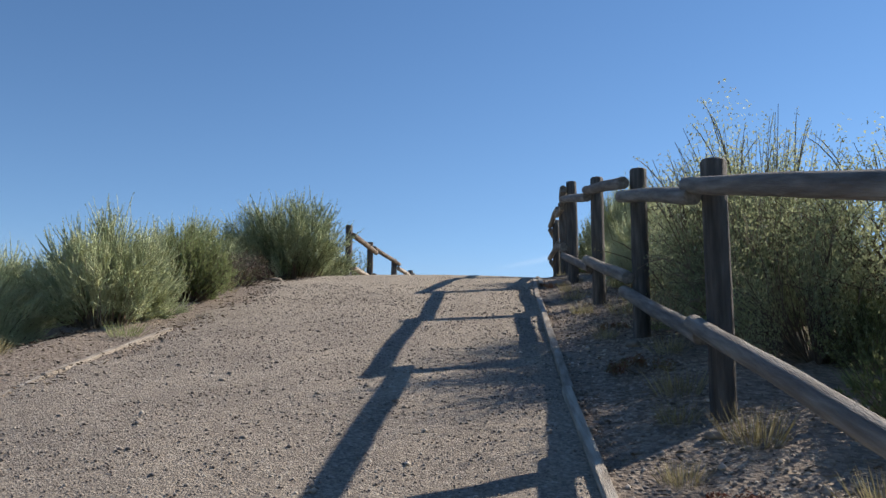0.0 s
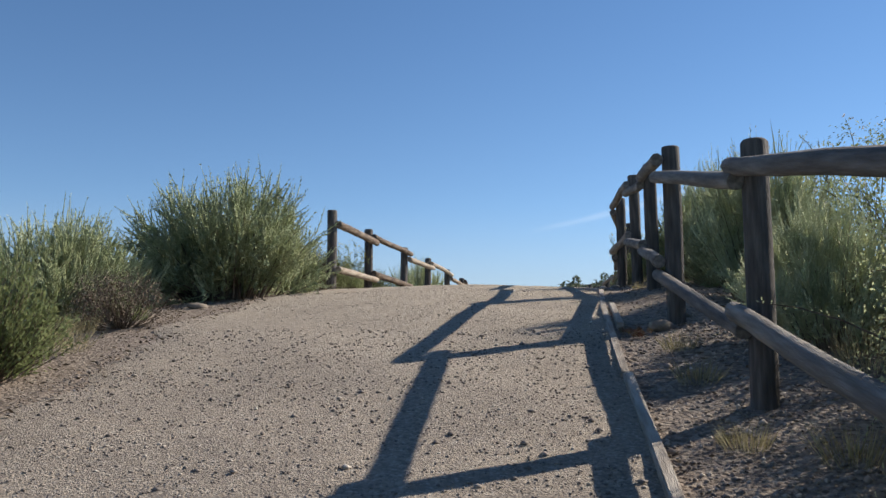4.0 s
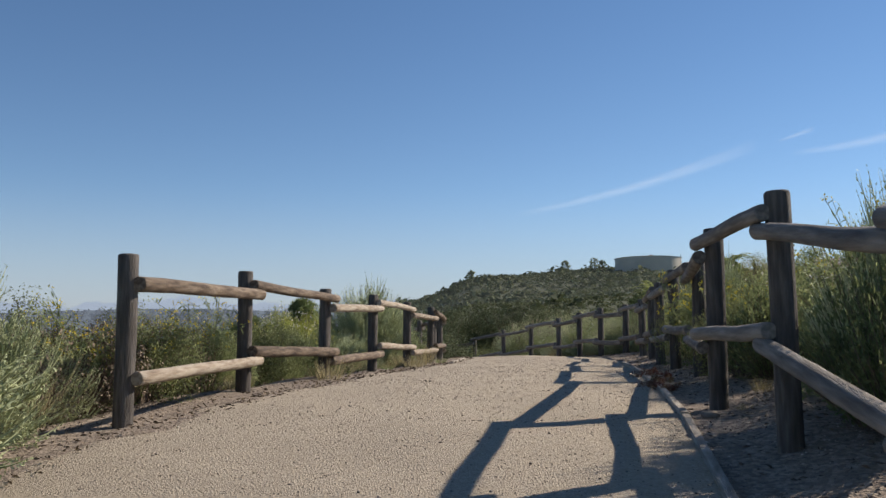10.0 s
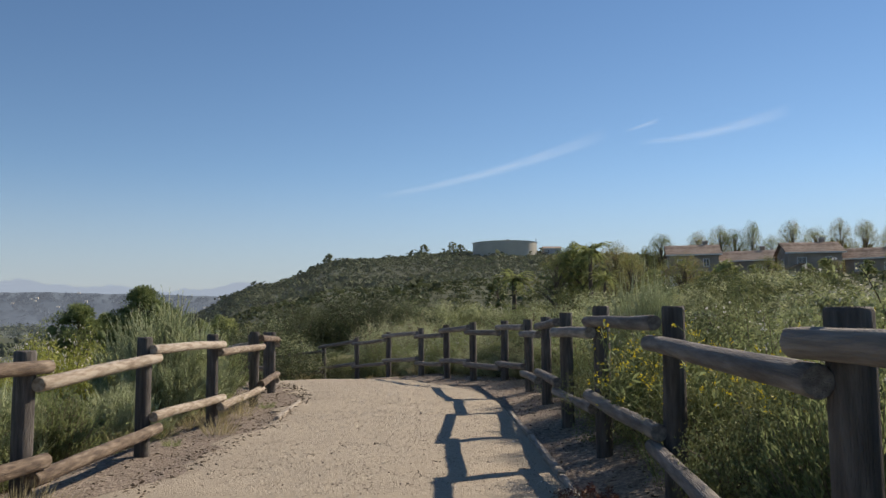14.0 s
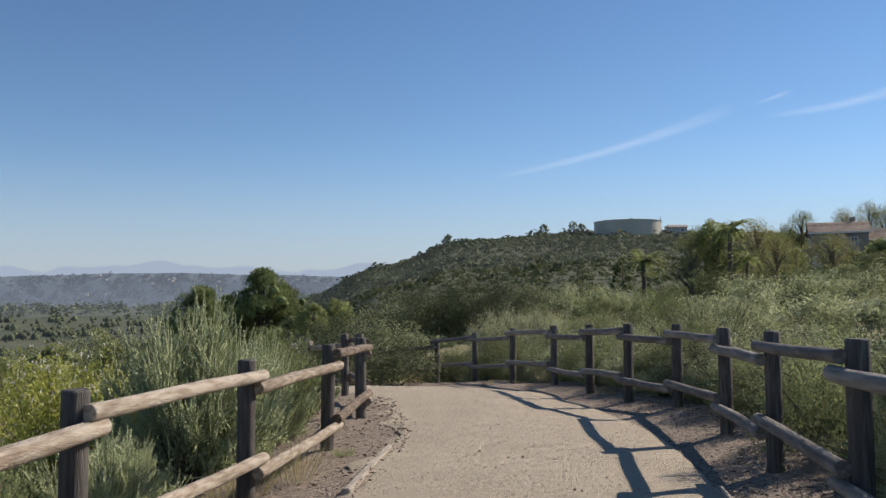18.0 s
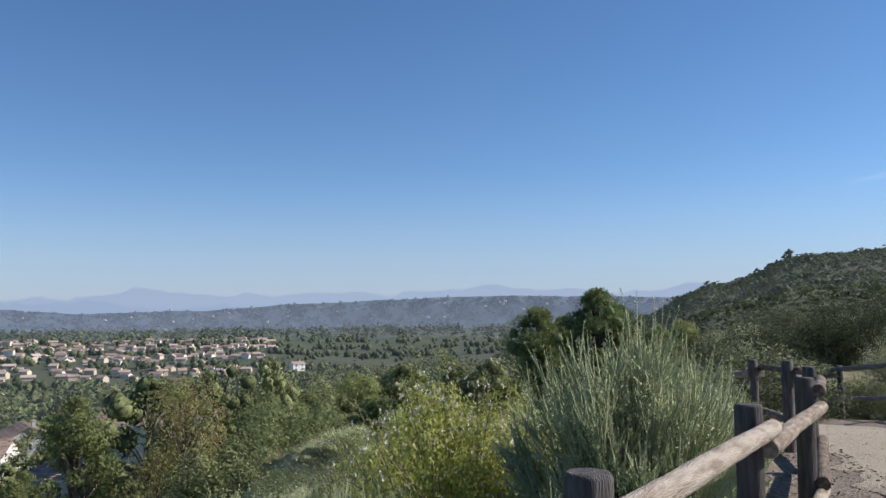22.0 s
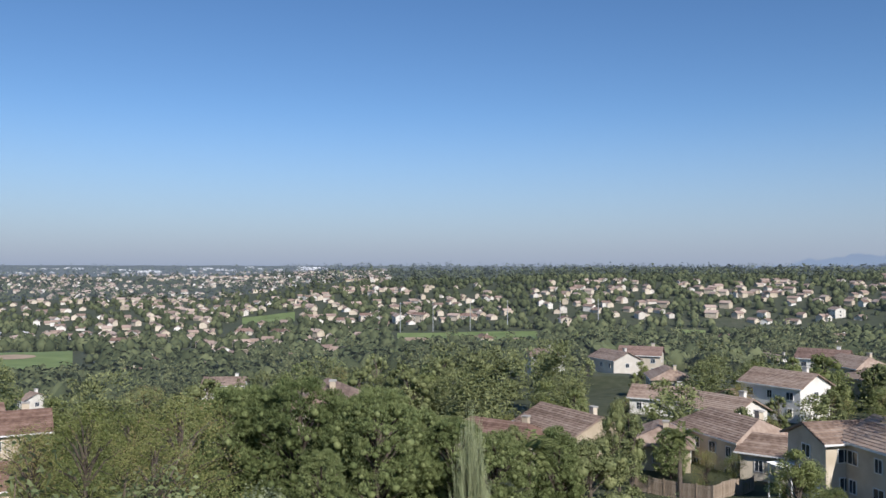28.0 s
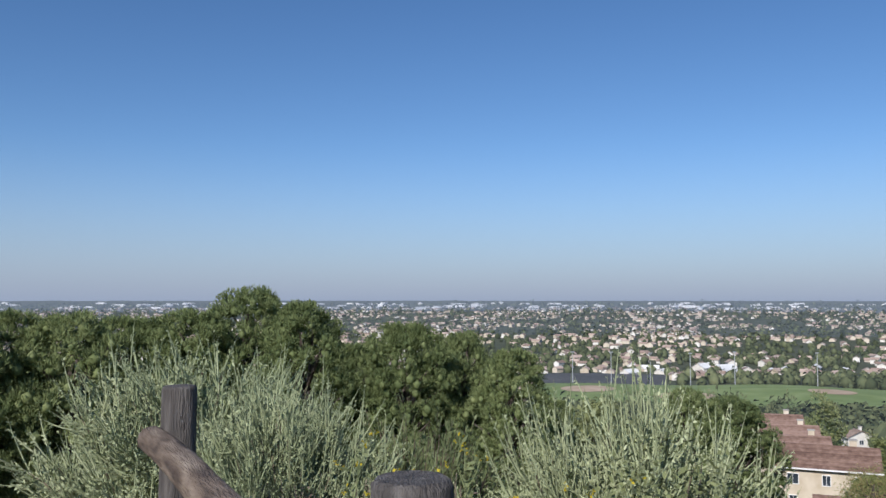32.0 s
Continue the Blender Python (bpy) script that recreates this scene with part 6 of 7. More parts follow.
# ---- board fence of a garden below ----
def garden_fence(az0, r0, az1, r1, n, label):
    (x0, y0), (x1, y1) = bearing(az0, r0), bearing(az1, r1)
    root = tagged(new("garden_fence"), label, "fence")
    root.location = (x0, y0, gz(x0, y0))
    step_ = math.hypot(x1 - x0, y1 - y0) / n
    turn = math.degrees(math.atan2(y1 - y0, x1 - x0))
    post_me, board_me, rail_me = box_mesh("post", 0.12, 0.12, 2.4, M_BOARD, 0.01), box_mesh("board", step_ / 6 - 0.012, 0.03, 1.75, M_BOARD, 0.004), box_mesh("rail", step_ - 0.12, 0.05, 0.1, M_BOARD, 0.005)
    for i in range(n + 1):
        x, y = x0 + (x1 - x0) * i / n, y0 + (y1 - y0) * i / n
        part("post", post_me, root, m=pose(x - x0, y - y0, gz(x, y) - root.location.z - 0.5, 0, 0, turn))
        if i == n:
            break
        for k in range(6):
            t = (i + (k + 0.5) / 6) / n
            bx, by = x0 + (x1 - x0) * t, y0 + (y1 - y0) * t
            part("board", board_me, root, m=pose(bx - x0, by - y0, gz(bx, by) - root.location.z + 0.02, 0, 0, turn))
        mx, my = x0 + (x1 - x0) * (i + 0.5) / n, y0 + (y1 - y0) * (i + 0.5) / n
        for z in (0.35, 1.4):
            part("rail", rail_me, root, m=pose(mx - x0, my - y0, gz(mx, my) - root.location.z + z, 0, 0, turn))
    return root


garden_fence(-83.6, 97, -78.6, 92, 5, "tan wooden board fence round a garden below")
garden_fence(-78.6, 92, -76.2, 104, 5, "tan wooden board fence round a garden below")

# ---- water tank on the hill ----
tx, ty = HUB[0] + 400 * math.sin(radians(12.1)), HUB[1] + 400 * math.cos(radians(12.1))
tank = tagged(new("water_tank"), "large round cream steel water tank on the hilltop", "tank")
tz = 34.0
tank.location = (tx, ty, tz)
V, F = tube([(0, 0, -4), (0, 0, 7.6)], [15.2, 15.2], 64)
part("shell", mesh_from("shell", V, F, M_TANK, None, True), tank)
V = [(15.5 * math.cos(2 * math.pi * k / 64), 15.5 * math.sin(2 * math.pi * k / 64), 7.6) for k in range(64)] + [(8 * math.cos(2 * math.pi * k / 64), 8 * math.sin(2 * math.pi * k / 64), 8.35) for k in range(64)] + [(0, 0, 8.7)]
F = [(k, (k + 1) % 64, 64 + (k + 1) % 64, 64 + k) for k in range(64)] + [(64 + k, 64 + (k + 1) % 64, 128) for k in range(64)]
part("roof", mesh_from("roof", V, F, M_TANK, None, True), tank)
V, F = tube([(13.5, -7, -3), (13.5, -7, 9.2)], [0.14, 0.14], 8)
part("ladder_pole", mesh_from("ladder_pole", V, F, M_METAL), tank)
part("hatch", box_mesh("hatch", 1.2, 1.2, 0.9, M_METAL, 0.05, (1.5, 0, 8.6)), tank)
sx_, sy_ = tx + 22, ty - 3
shed = house(sx_, sy_, 0, 8, 4, 1, M_ROOF, M_STUCCOG, "small grey pump shed beside the water tank", 0, None, False, False)


# ---- far land ----
def clump_arrays(rng, xs, ys, zs, rad, high, per, leaf):
    """Low-poly clumps: per leaves each, spread over half a ball."""
    n = len(xs)
    d = rng.normal(size=(n, per, 3))
    d[..., 2] = np.abs(d[..., 2])
    d /= np.linalg.norm(d, axis=2, keepdims=True)
    c = np.stack([xs, ys, zs], 1)[:, None, :]
    pos = c + d * np.stack([rad, rad, high], 1)[:, None, :] * rng.uniform(0.35, 1.0, (n, per, 1))
    L = (rad[:, None] * leaf * rng.uniform(0.6, 1.4, (n, per))).ravel()
    return leaf_arrays(rng, pos.reshape(-1, 3), d.reshape(-1, 3), L, L * 0.75, face=d.reshape(-1, 3) + np.array([0, 0, 0.3]))


rng = np.random.default_rng(17)
# chaparral on the tank hill
n = 21000
az, r = np.radians(rng.uniform(-13, 42, n)), np.sqrt(rng.uniform(95 ** 2, 470 ** 2, n))
xs, ys = HUB[0] + r * np.sin(az), HUB[1] + r * np.cos(az)
ok = np.hypot(xs - tx, ys - ty) > 17
xs, ys, r = xs[ok], ys[ok], r[ok]
rad = rng.uniform(0.6, 1.5, len(xs)) * (0.8 + r / 600) * np.where(rng.uniform(size=len(xs)) < 0.02, 2.3, 1)
v, f = clump_arrays(rng, xs, ys, ground(xs, ys) - 0.2, rad, rad * rng.uniform(0.4, 0.8, len(xs)), 14, 0.5)
tagged(new("chaparral", mesh_from("chaparral", v, f, M_CHAP)), "dark green chaparral bushes covering the hill", "bushes", kind="stuff")

def on_field(x, y):
    a, q = np.degrees(np.arctan2(x - VIEW[0], y - VIEW[1])), np.hypot(x - VIEW[0], y - VIEW[1])
    return ((a > -142) & (a < -119) & (q > 425) & (q < np.where(a < -133, 690, 598))) | ((a > -100) & (a < -89.5) & (q > 535) & (q < 640)) | ((a > -110) & (a < -106) & (q > 740) & (q < 825)) | ((a > -81.3) & (a < -78.9) & (q > 590) & (q < 655))


def streets(x, y):
    """True where the built hill across the valley has houses; belts of trees lie between."""
    a, q = np.degrees(np.arctan2(x - VIEW[0], y - VIEW[1])), np.hypot(x - VIEW[0], y - VIEW[1])
    belt = np.sin(q / 21.0 + 1.3 * np.sin(a * 0.16) + 0.6 * np.sin(a * 0.41)) > -0.62
    edge = np.where(a < -69, 960 + 25 * np.sin(a * 0.5), 1120)
    clear = (a > -71) | (np.sin(a * 0.62 + q * 0.006) > -0.8)
    return belt & (q < edge) & clear


# woods across the valley: broad crowns near, small clumps far off
n = 24000
az, r = np.radians(rng.uniform(-185, -14, n)), 280 * np.exp(rng.uniform(0, 1, n) * math.log(1150 / 280))
xs, ys = VIEW[0] + r * np.sin(az), VIEW[1] + r * np.cos(az)
thin = np.sin(xs * 0.021) * np.sin(ys * 0.019 + 1) + 0.5 * np.sin(xs * 0.05 + 2) * np.sin(ys * 0.043)
built = (r > 640) | (np.degrees(az) < -104) & (r > 420)
hill = (r > 640) & (np.degrees(az) > -103)
ok = ~on_field(xs, ys) & (rng.uniform(size=n) < np.where(hill, np.where(streets(xs, ys), 0.2, 0.9), np.where(built, np.where(thin > 0.15, 0.75, 0.3), 0.98)))
xs, ys, r = xs[ok], ys[ok], r[ok]
rad = rng.uniform(2.6, 6.0, len(xs)) * np.where(r < 640, 1.15, np.where(streets(xs, ys) & (xs - VIEW[0] > (ys - VIEW[1]) * -9), 0.55, 0.9))
v, f = clump_arrays(rng, xs, ys, ground(xs, ys) + 0.5, rad, rad * rng.uniform(1.1, 1.9, len(xs)), 18, 0.44)
v2, f2 = lobe_arrays(rng, np.stack([xs, ys, ground(xs, ys) + rad * 0.55], 1), rad * 0.74, 1.05)
v, f = np.concatenate([v, v2]), np.concatenate([f, f2 + len(v)])
n = 7000
az, r = np.radians(rng.uniform(-185, -14, n)), 1150 * np.exp(rng.uniform(0, 1, n) * math.log(3400 / 1150))
xs, ys = VIEW[0] + r * np.sin(az), VIEW[1] + r * np.cos(az)
rad = rng.uniform(2.5, 5.0, n) * (1 + r / 2200)
v2, f2 = clump_arrays(rng, xs, ys, ground(xs, ys), rad, rad * rng.uniform(1.2, 2.4, n), 12, 0.7)
v, f = np.concatenate([v, v2]), np.concatenate([f, f2 + len(v)])
# taller trees along the skyline of the built hill
n = 260
a_, r_2 = np.radians(rng.uniform(-102, -36, n)), rng.uniform(900, 1250, n)
x_2, y_2 = VIEW[0] + r_2 * np.sin(a_), VIEW[1] + r_2 * np.cos(a_)
w_2 = rng.uniform(2.4, 6.0, n)
v3, f3 = clump_arrays(rng, x_2, y_2, ground(x_2, y_2), w_2, rng.uniform(7, 13, n) + (w_2 > 5.4) * 6, 60, 0.42)
v, f = np.concatenate([v, v3]), np.concatenate([f, f3 + len(v)])
tagged(new("valley_woods", mesh_from("valley_woods", v, f, M_WOODS)), "dark green trees filling the valley between the houses", "trees", kind="stuff")


def far_houses(name, n, az0, az1, r0, r1, roof, walls, label, size=1.0):
    # streets on a skewed grid, houses back to back, thinned in patches
    gi, gj = np.meshgrid(np.arange(-300, 300), np.arange(-110, 110))
    u, v_ = gi.ravel() * 12.5 * max(1, size * 0.8), gj.ravel() * 41.0 + np.where(gi.ravel() % 2 == 0, 11, -11)
    u, v_ = u + rng.normal(0, 3.5, len(u)), v_ + rng.normal(0, 3.5, len(u))
    x, y = VIEW[0] + u * math.cos(0.5) - v_ * math.sin(0.5), VIEW[1] + u * math.sin(0.5) + v_ * math.cos(0.5)
    r, a = np.hypot(x - VIEW[0], y - VIEW[1]), np.degrees(np.arctan2(x - VIEW[0], y - VIEW[1]))
    patchy = np.sin(x * 0.011 + 1) * np.sin(y * 0.013 + 2) + 0.6 * np.sin(x * 0.031) * np.sin(y * 0.027)
    pick = np.flatnonzero((r > r0) & (r < r1) & (a > az0) & (a < az1) & ((patchy > -0.35) | (az1 > -90)))
    w_ = 1.0 / r[pick] ** 1.3
    pick = rng.choice(pick, min(n, len(pick)), replace=False, p=w_ / w_.sum())
    x, y, r = x[pick], y[pick], r[pick]
    ok = ~on_field(x, y) & (streets(x, y) | (az1 < -90))
    x, y, r = x[ok], y[ok], r[ok]
    n = len(x)
    z = ground(x, y) + 0.0
    turn = rng.choice([0.5, 0.5 + math.pi / 2, 0.8, 0.2], n) + rng.normal(0, 0.2, n)
    w, d, h = rng.uniform(8, 13, n) * size, rng.uniform(6, 8.5, n) * min(size, 2), rng.choice([1.6, 2.2, 3.6], n)
    rise = d * 0.3
    c, s = np.cos(turn), np.sin(turn)

    def pt(u, v_, q):
        return np.stack([x + u * c - v_ * s, y + u * s + v_ * c, z + q], 1)

    W2, D2 = w / 2, d / 2
    P = np.stack([pt(-W2, -D2, -3 + 0 * h), pt(W2, -D2, -3 + 0 * h), pt(W2, D2, -3 + 0 * h), pt(-W2, D2, -3 + 0 * h), pt(-W2, -D2, h), pt(W2, -D2, h), pt(W2, D2, h), pt(-W2, D2, h), pt(-W2, 0 * h, h + rise), pt(W2, 0 * h, h + rise)], 1)
    o = 0.6
    Q = np.stack([pt(-W2 - o, -D2 - o, h), pt(W2 + o, -D2 - o, h), pt(W2 + o, 0 * h, h + rise + 0.15), pt(-W2 - o, 0 * h, h + rise + 0.15), pt(W2 + o, D2 + o, h), pt(-W2 - o, D2 + o, h)], 1)
    V = np.concatenate([P, Q], 1).reshape(-1, 3)
    quads = np.array([(0, 1, 5, 4), (1, 2, 6, 5), (2, 3, 7, 6), (3, 0, 4, 7), (4, 8, 7, 7), (5, 6, 9, 9), (10, 11, 12, 13), (12, 14, 15, 13)])
    faces, mi = [], []
    for k in range(n):
        for j, q in enumerate(quads):
            g = tuple(int(a) + 16 * k for a in (q if q[2] != q[3] else q[:3]))
            faces.append(g)
            mi.append(1 if j >= 6 else 0)
    tagged(new(name, mesh_from(name, V, faces, [walls, roof], mi)), label, "houses", kind="stuff")


far_houses("suburb_houses", 3000, -102, -33, 680, 1200, M_ROOFP, M_STUCCO, "rows of far tile-roofed houses across the valley", 0.75)
far_houses("suburb_houses", 700, -102, -33, 680, 1300, M_ROOF, M_STUCCOW, "rows of far pale houses across the valley", 0.75)
far_houses("suburb_houses", 2300, -178, -100, 520, 2700, M_ROOFP, M_STUCCO, "rows of far pale houses on the plain", 0.85)
far_houses("suburb_houses", 1100, -178, -100, 430, 2700, M_ROOF, M_STUCCOW, "rows of far tile-roofed houses on the plain", 0.85)
far_houses("warehouses", 170, -178, -104, 2500, 3600, M_TRIM, M_TRIM, "long white warehouses near the horizon", 5.0)
far_houses("school_buildings", 16, -136, -121, 620, 760, M_TRIM, M_STUCCOW, "low white school buildings behind the sports field", 1.4)


# sports fields with clay infields
def patch(name, label, az0, az1, r0, r1, mat, lift, category, steps=14):
    A, R_ = np.meshgrid(np.radians(np.linspace(az0, az1, steps)), np.linspace(r0, r1, steps))
    x, y = VIEW[0] + R_ * np.sin(A), VIEW[1] + R_ * np.cos(A)
    i_ = np.arange(steps * steps).reshape(steps, steps)
    f = np.stack([i_[:-1, :-1], i_[:-1, 1:], i_[1:, 1:], i_[1:, :-1]], -1).reshape(-1, 4)
    tagged(new(name, mesh_from(name, np.stack([x, y, ground(x, y) + lift], -1).reshape(-1, 3), f[:, ::-1], mat, None, True)), label, category, kind="structure")


def disc(name, label, az, r, size, mat, lift, category="sports ground"):
    x0, y0 = bearing(az, r)
    V = [(x0, y0, gz(x0, y0) + lift)]
    for ring in (0.5, 1.0):
        V += [(x0 + ring * size * math.cos(a), y0 + ring * size * math.sin(a), gz(x0 + ring * size * math.cos(a), y0 + ring * size * math.sin(a)) + lift) for a in np.linspace(0, 2 * math.pi, 29)[:-1]]
    F = [(0, 1 + k, 1 + (k + 1) % 28) for k in range(28)] + [(1 + k, 29 + k, 29 + (k + 1) % 28, 1 + (k + 1) % 28) for k in range(28)]
    tagged(new(name, mesh_from(name, V, F, mat, None, True)), label, category, kind="structure")


patch("sports_field", "green school sports field", -141.2, -119.8, 425, 590, M_TURF, 0.9, "sports ground")
patch("sports_field", "green park sports field", -99.4, -90.0, 545, 632, M_TURF, 0.9, "sports ground")
patch("sports_field", "green park lawn", -109.6, -106.2, 750, 815, M_TURF, 0.9, "sports ground")
patch("sports_field", "small green lawn on the hillside", -81, -79.2, 600, 650, M_TURF, 0.9, "sports ground")
patch("parking_lot", "asphalt car park behind the field", -141, -133, 590, 680, M_ROAD, 0.9, "car park")
for az, r, s in ((-138, 540, 17), (-131.8, 515, 16), (-122.4, 462, 14), (-123.2, 540, 13), (-98.2, 600, 12), (-91.5, 585, 11)):
    disc("infield", "tan clay baseball infield", az, r, s, M_CLAY, 1.05)
for i, (az, r) in enumerate([(-139, 592), (-136.5, 592), (-134, 595), (-131.5, 592), (-128.8, 595), (-124, 590), (-99.2, 640), (-97, 640), (-94.5, 640), (-92, 640), (-88.5, 640), (-86, 650)]):
    x, y = bearing(az, r)
    lamp = tagged(new("floodlight_pole"), "tall grey floodlight pole beside the field", "lamp post", "floodlight poles")
    lamp.location = (x, y, gz(x, y))
    V, F = tube([(0, 0, -1), (0, 0, 22)], [0.3, 0.2], 6)
    part("pole", mesh_from("pole", V, F, M_METAL), lamp)
    part("lamp_bar", box_mesh("lamp_bar", 3.2, 0.4, 0.7, M_METAL, 0.03, (0, 0, 21.5)), lamp)
# the street between the near houses
patch("road", "asphalt street between the houses", -54, -46.5, 96, 112, M_CONC, 0.35, "road")
patch("road", "pale concrete drive beside the apartments", -122.4, -120.7, 100, 116, M_CONC, 0.4, "road")
patch("road", "asphalt street between the houses", -64, -56, 122, 134, M_ROAD, 0.5, "road")


# ---- ridges and mountains ----
def range_mesh(name, label, bears, elevs, r, depth, mat, rough, seed):
    g = np.arange(bears[0], bears[-1] + 0.01, 0.12)
    e = np.interp(g, bears, elevs)
    k = np.hanning(13)
    e = np.convolve(np.pad(e, 6, mode="edge"), k / k.sum(), mode="valid")
    q = np.random.default_rng(seed)
    w1 = np.convolve(q.normal(size=len(g) + 24), np.hanning(25) / 5, mode="valid")[: len(g)]
    w2 = np.convolve(q.normal(size=len(g) + 6), np.hanning(7) / 3, mode="valid")[: len(g)]
    e = e + rough * (0.5 * w1 + 0.3 * w2)
    rows = []
    for fr, fz in ((0.0, -0.05), (0.3, 0.28), (0.62, 0.66), (1.0, 1.0), (1.12, 0.4)):
        rr_ = r + depth * fr + (0 if fr in (0, 1) else 1) * depth * 0.07 * np.sin(g * 2.3 + 9 * fr)
        crest = VIEW[2] + (r + depth) * np.tan(np.radians(e))
        zz = -25 + (crest + 25) * fz
        rows.append(np.stack([VIEW[0] + rr_ * np.sin(np.radians(g)), VIEW[1] + rr_ * np.cos(np.radians(g)), zz], 1))
    V = np.stack(rows)
    i_ = np.arange(V.shape[0] * V.shape[1]).reshape(V.shape[:2])
    f = np.stack([i_[:-1, :-1], i_[1:, :-1], i_[1:, 1:], i_[:-1, 1:]], -1).reshape(-1, 4)
    tagged(new(name, mesh_from(name, V.reshape(-1, 3), f[:, ::-1], mat, None, True)), label, "hills", kind="structure")
    return g, e


crest_az, crest_el = range_mesh("backdrop_ridge", "wooded ridge across the valley with haze painted into its blue-grey", [-80, -72, -64, -57, -50, -45, -37, -32, -24, -18, -10, 0, 10], [-0.7, -0.2, 0.2, 0.5, 1.15, 0.9, 1.1, 1.45, 1.8, 1.95, 1.8, 1.4, 0.7], 2900, 200, M_RIDGEHAZE, 0.06, 3)
# both ranges are unlit silhouettes, their haze painted as glow
range_mesh("backdrop_mountains", "mountains on the horizon glowing in painted haze blue", [-84, -75, -68, -63, -60, -58, -56, -54, -51, -49, -47, -44, -41, -38, -34, -30, -25, -20, -14, -9, -4, 10], [-0.6, 0.0, 0.6, 1.2, 1.5, 1.9, 1.85, 2.15, 2.0, 1.6, 1.5, 1.6, 1.35, 1.5, 1.3, 1.35, 1.1, 1.35, 1.3, 0.9, 1.3, 0.6], 4000, 400, M_MOUNT, 0.3, 4)
range_mesh("backdrop_mountains", "farthest mountains glowing in a paler painted haze blue", [-72, -62, -54, -48, -44, -40, -37, -34, -30, -26, -22, -19, -16, -13, -10, -7, -3, 2, 10], [0.2, 1.0, 1.5, 1.7, 2.15, 2.4, 2.1, 2.0, 2.3, 2.0, 2.45, 2.7, 2.35, 2.4, 1.9, 2.3, 2.5, 1.7, 0.8], 4500, 300, M_MOUNTFAR, 0.34, 9)
# woods, in the ridge's painted haze colour, and a few pale houses on the far ridge
n = 3600
az_, fr_ = rng.uniform(-79, 9, n), rng.uniform(0.0, 1.0, n) ** 0.8
rr_, zz_ = 2890 + 200 * fr_, -25 + (VIEW[2] + 3100 * np.tan(np.radians(np.interp(az_, crest_az, crest_el))) + 25) * fr_
xs, ys = VIEW[0] + rr_ * np.sin(np.radians(az_)), VIEW[1] + rr_ * np.cos(np.radians(az_))
rad = rng.uniform(6, 15, n)
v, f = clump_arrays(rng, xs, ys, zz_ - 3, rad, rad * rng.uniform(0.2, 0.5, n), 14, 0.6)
tagged(new("backdrop_ridge_woods", mesh_from("ridge_woods", v, f, M_RIDGEHAZE)), "woods on the far ridge with haze painted into their blue-grey", "trees", kind="stuff")
V, F = [], []
for k in range(0, 90):
    w_, h_ = rng.uniform(2.5, 5), rng.uniform(1.5, 3)
    c_ = np.array([xs[k], ys[k], zz_[k] + 4])
    i0 = len(V)
    V += [c_ + np.array([sx * w_, sy * w_ * 0.6, sz * h_]) for sz in (-1, 1) for sx, sy in ((-1, -1), (1, -1), (1, 1), (-1, 1))] + [c_ + np.array([sx * w_, 0, h_ + 2.5]) for sx in (-1, 1)]
    F += [tuple(i0 + q for q in g_) for g_ in ((0, 1, 5, 4), (1, 2, 6, 5), (2, 3, 7, 6), (3, 0, 4, 7), (4, 5, 9, 8), (6, 7, 8, 9), (5, 6, 9), (7, 4, 8))]
tagged(new("ridge_houses", mesh_from("ridge_houses", V, F, M_STUCCO)), "tiny pale houses scattered over the far ridge", "houses", kind="stuff")

# a glowing see-through cylinder that paints haze along the horizon
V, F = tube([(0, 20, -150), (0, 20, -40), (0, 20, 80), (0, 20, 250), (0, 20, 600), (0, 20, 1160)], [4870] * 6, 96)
tagged(new("backdrop_haze", mesh_from("haze", V, F, M_HAZE, None, True)), "glowing pale grey-blue shell painted as haze along the horizon", "haze", kind="structure")

# thin glowing shells at three distances stand in for hazy air
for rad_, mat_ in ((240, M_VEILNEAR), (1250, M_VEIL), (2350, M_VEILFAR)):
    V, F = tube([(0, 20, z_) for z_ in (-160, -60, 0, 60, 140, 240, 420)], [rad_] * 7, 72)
    tagged(new("backdrop_haze", mesh_from("haze", V, F, mat_, None, True)), "thin glowing blue shell painted as haze over valley and hill", "haze", kind="structure")

# ---- thin cloud streak ----
mc = bpy.data.materials.new("thin_cloud")
mc.use_nodes = True
nt = mc.node_tree
nt.nodes.clear()
o_, e_, t_, x_ = nt.nodes.new("ShaderNodeOutputMaterial"), nt.nodes.new("ShaderNodeEmission"), nt.nodes.new("ShaderNodeBsdfTransparent"), nt.nodes.new("ShaderNodeMixShader")
e_.inputs["Color"].default_value, e_.inputs["Strength"].default_value = (0.80, 0.88, 1.0, 1), 0.95
uvn = nt.nodes.new("ShaderNodeTexCoord")
sep = nt.nodes.new("ShaderNodeSeparateXYZ")
nt.links.new(uvn.outputs["UV"], sep.inputs[0])


def calc(op, a, b):
    n_ = nt.nodes.new("ShaderNodeMath")
    n_.operation = op
    for k, q in enumerate((a, b)):
        if isinstance(q, (int, float)):
            n_.inputs[k].default_value = q
        else:
            nt.links.new(q, n_.inputs[k])
    return n_.outputs[0]


ns = nt.nodes.new("ShaderNodeTexNoise")
ns.inputs["Scale"].default_value, ns.inputs["Detail"].default_value = 6.0, 8
mpn = nt.nodes.new("ShaderNodeMapping")
mpn.inputs["Scale"].default_value = (2.0, 0.8, 1)
nt.links.new(uvn.outputs["UV"], mpn.inputs[0])
nt.links.new(mpn.outputs[0], ns.inputs[0])
vv, uu = sep.outputs["Y"], sep.outputs["X"]
across = calc("POWER", calc("MULTIPLY", calc("MULTIPLY", vv, calc("SUBTRACT", 1.0, vv)), 4.0), 2.2)
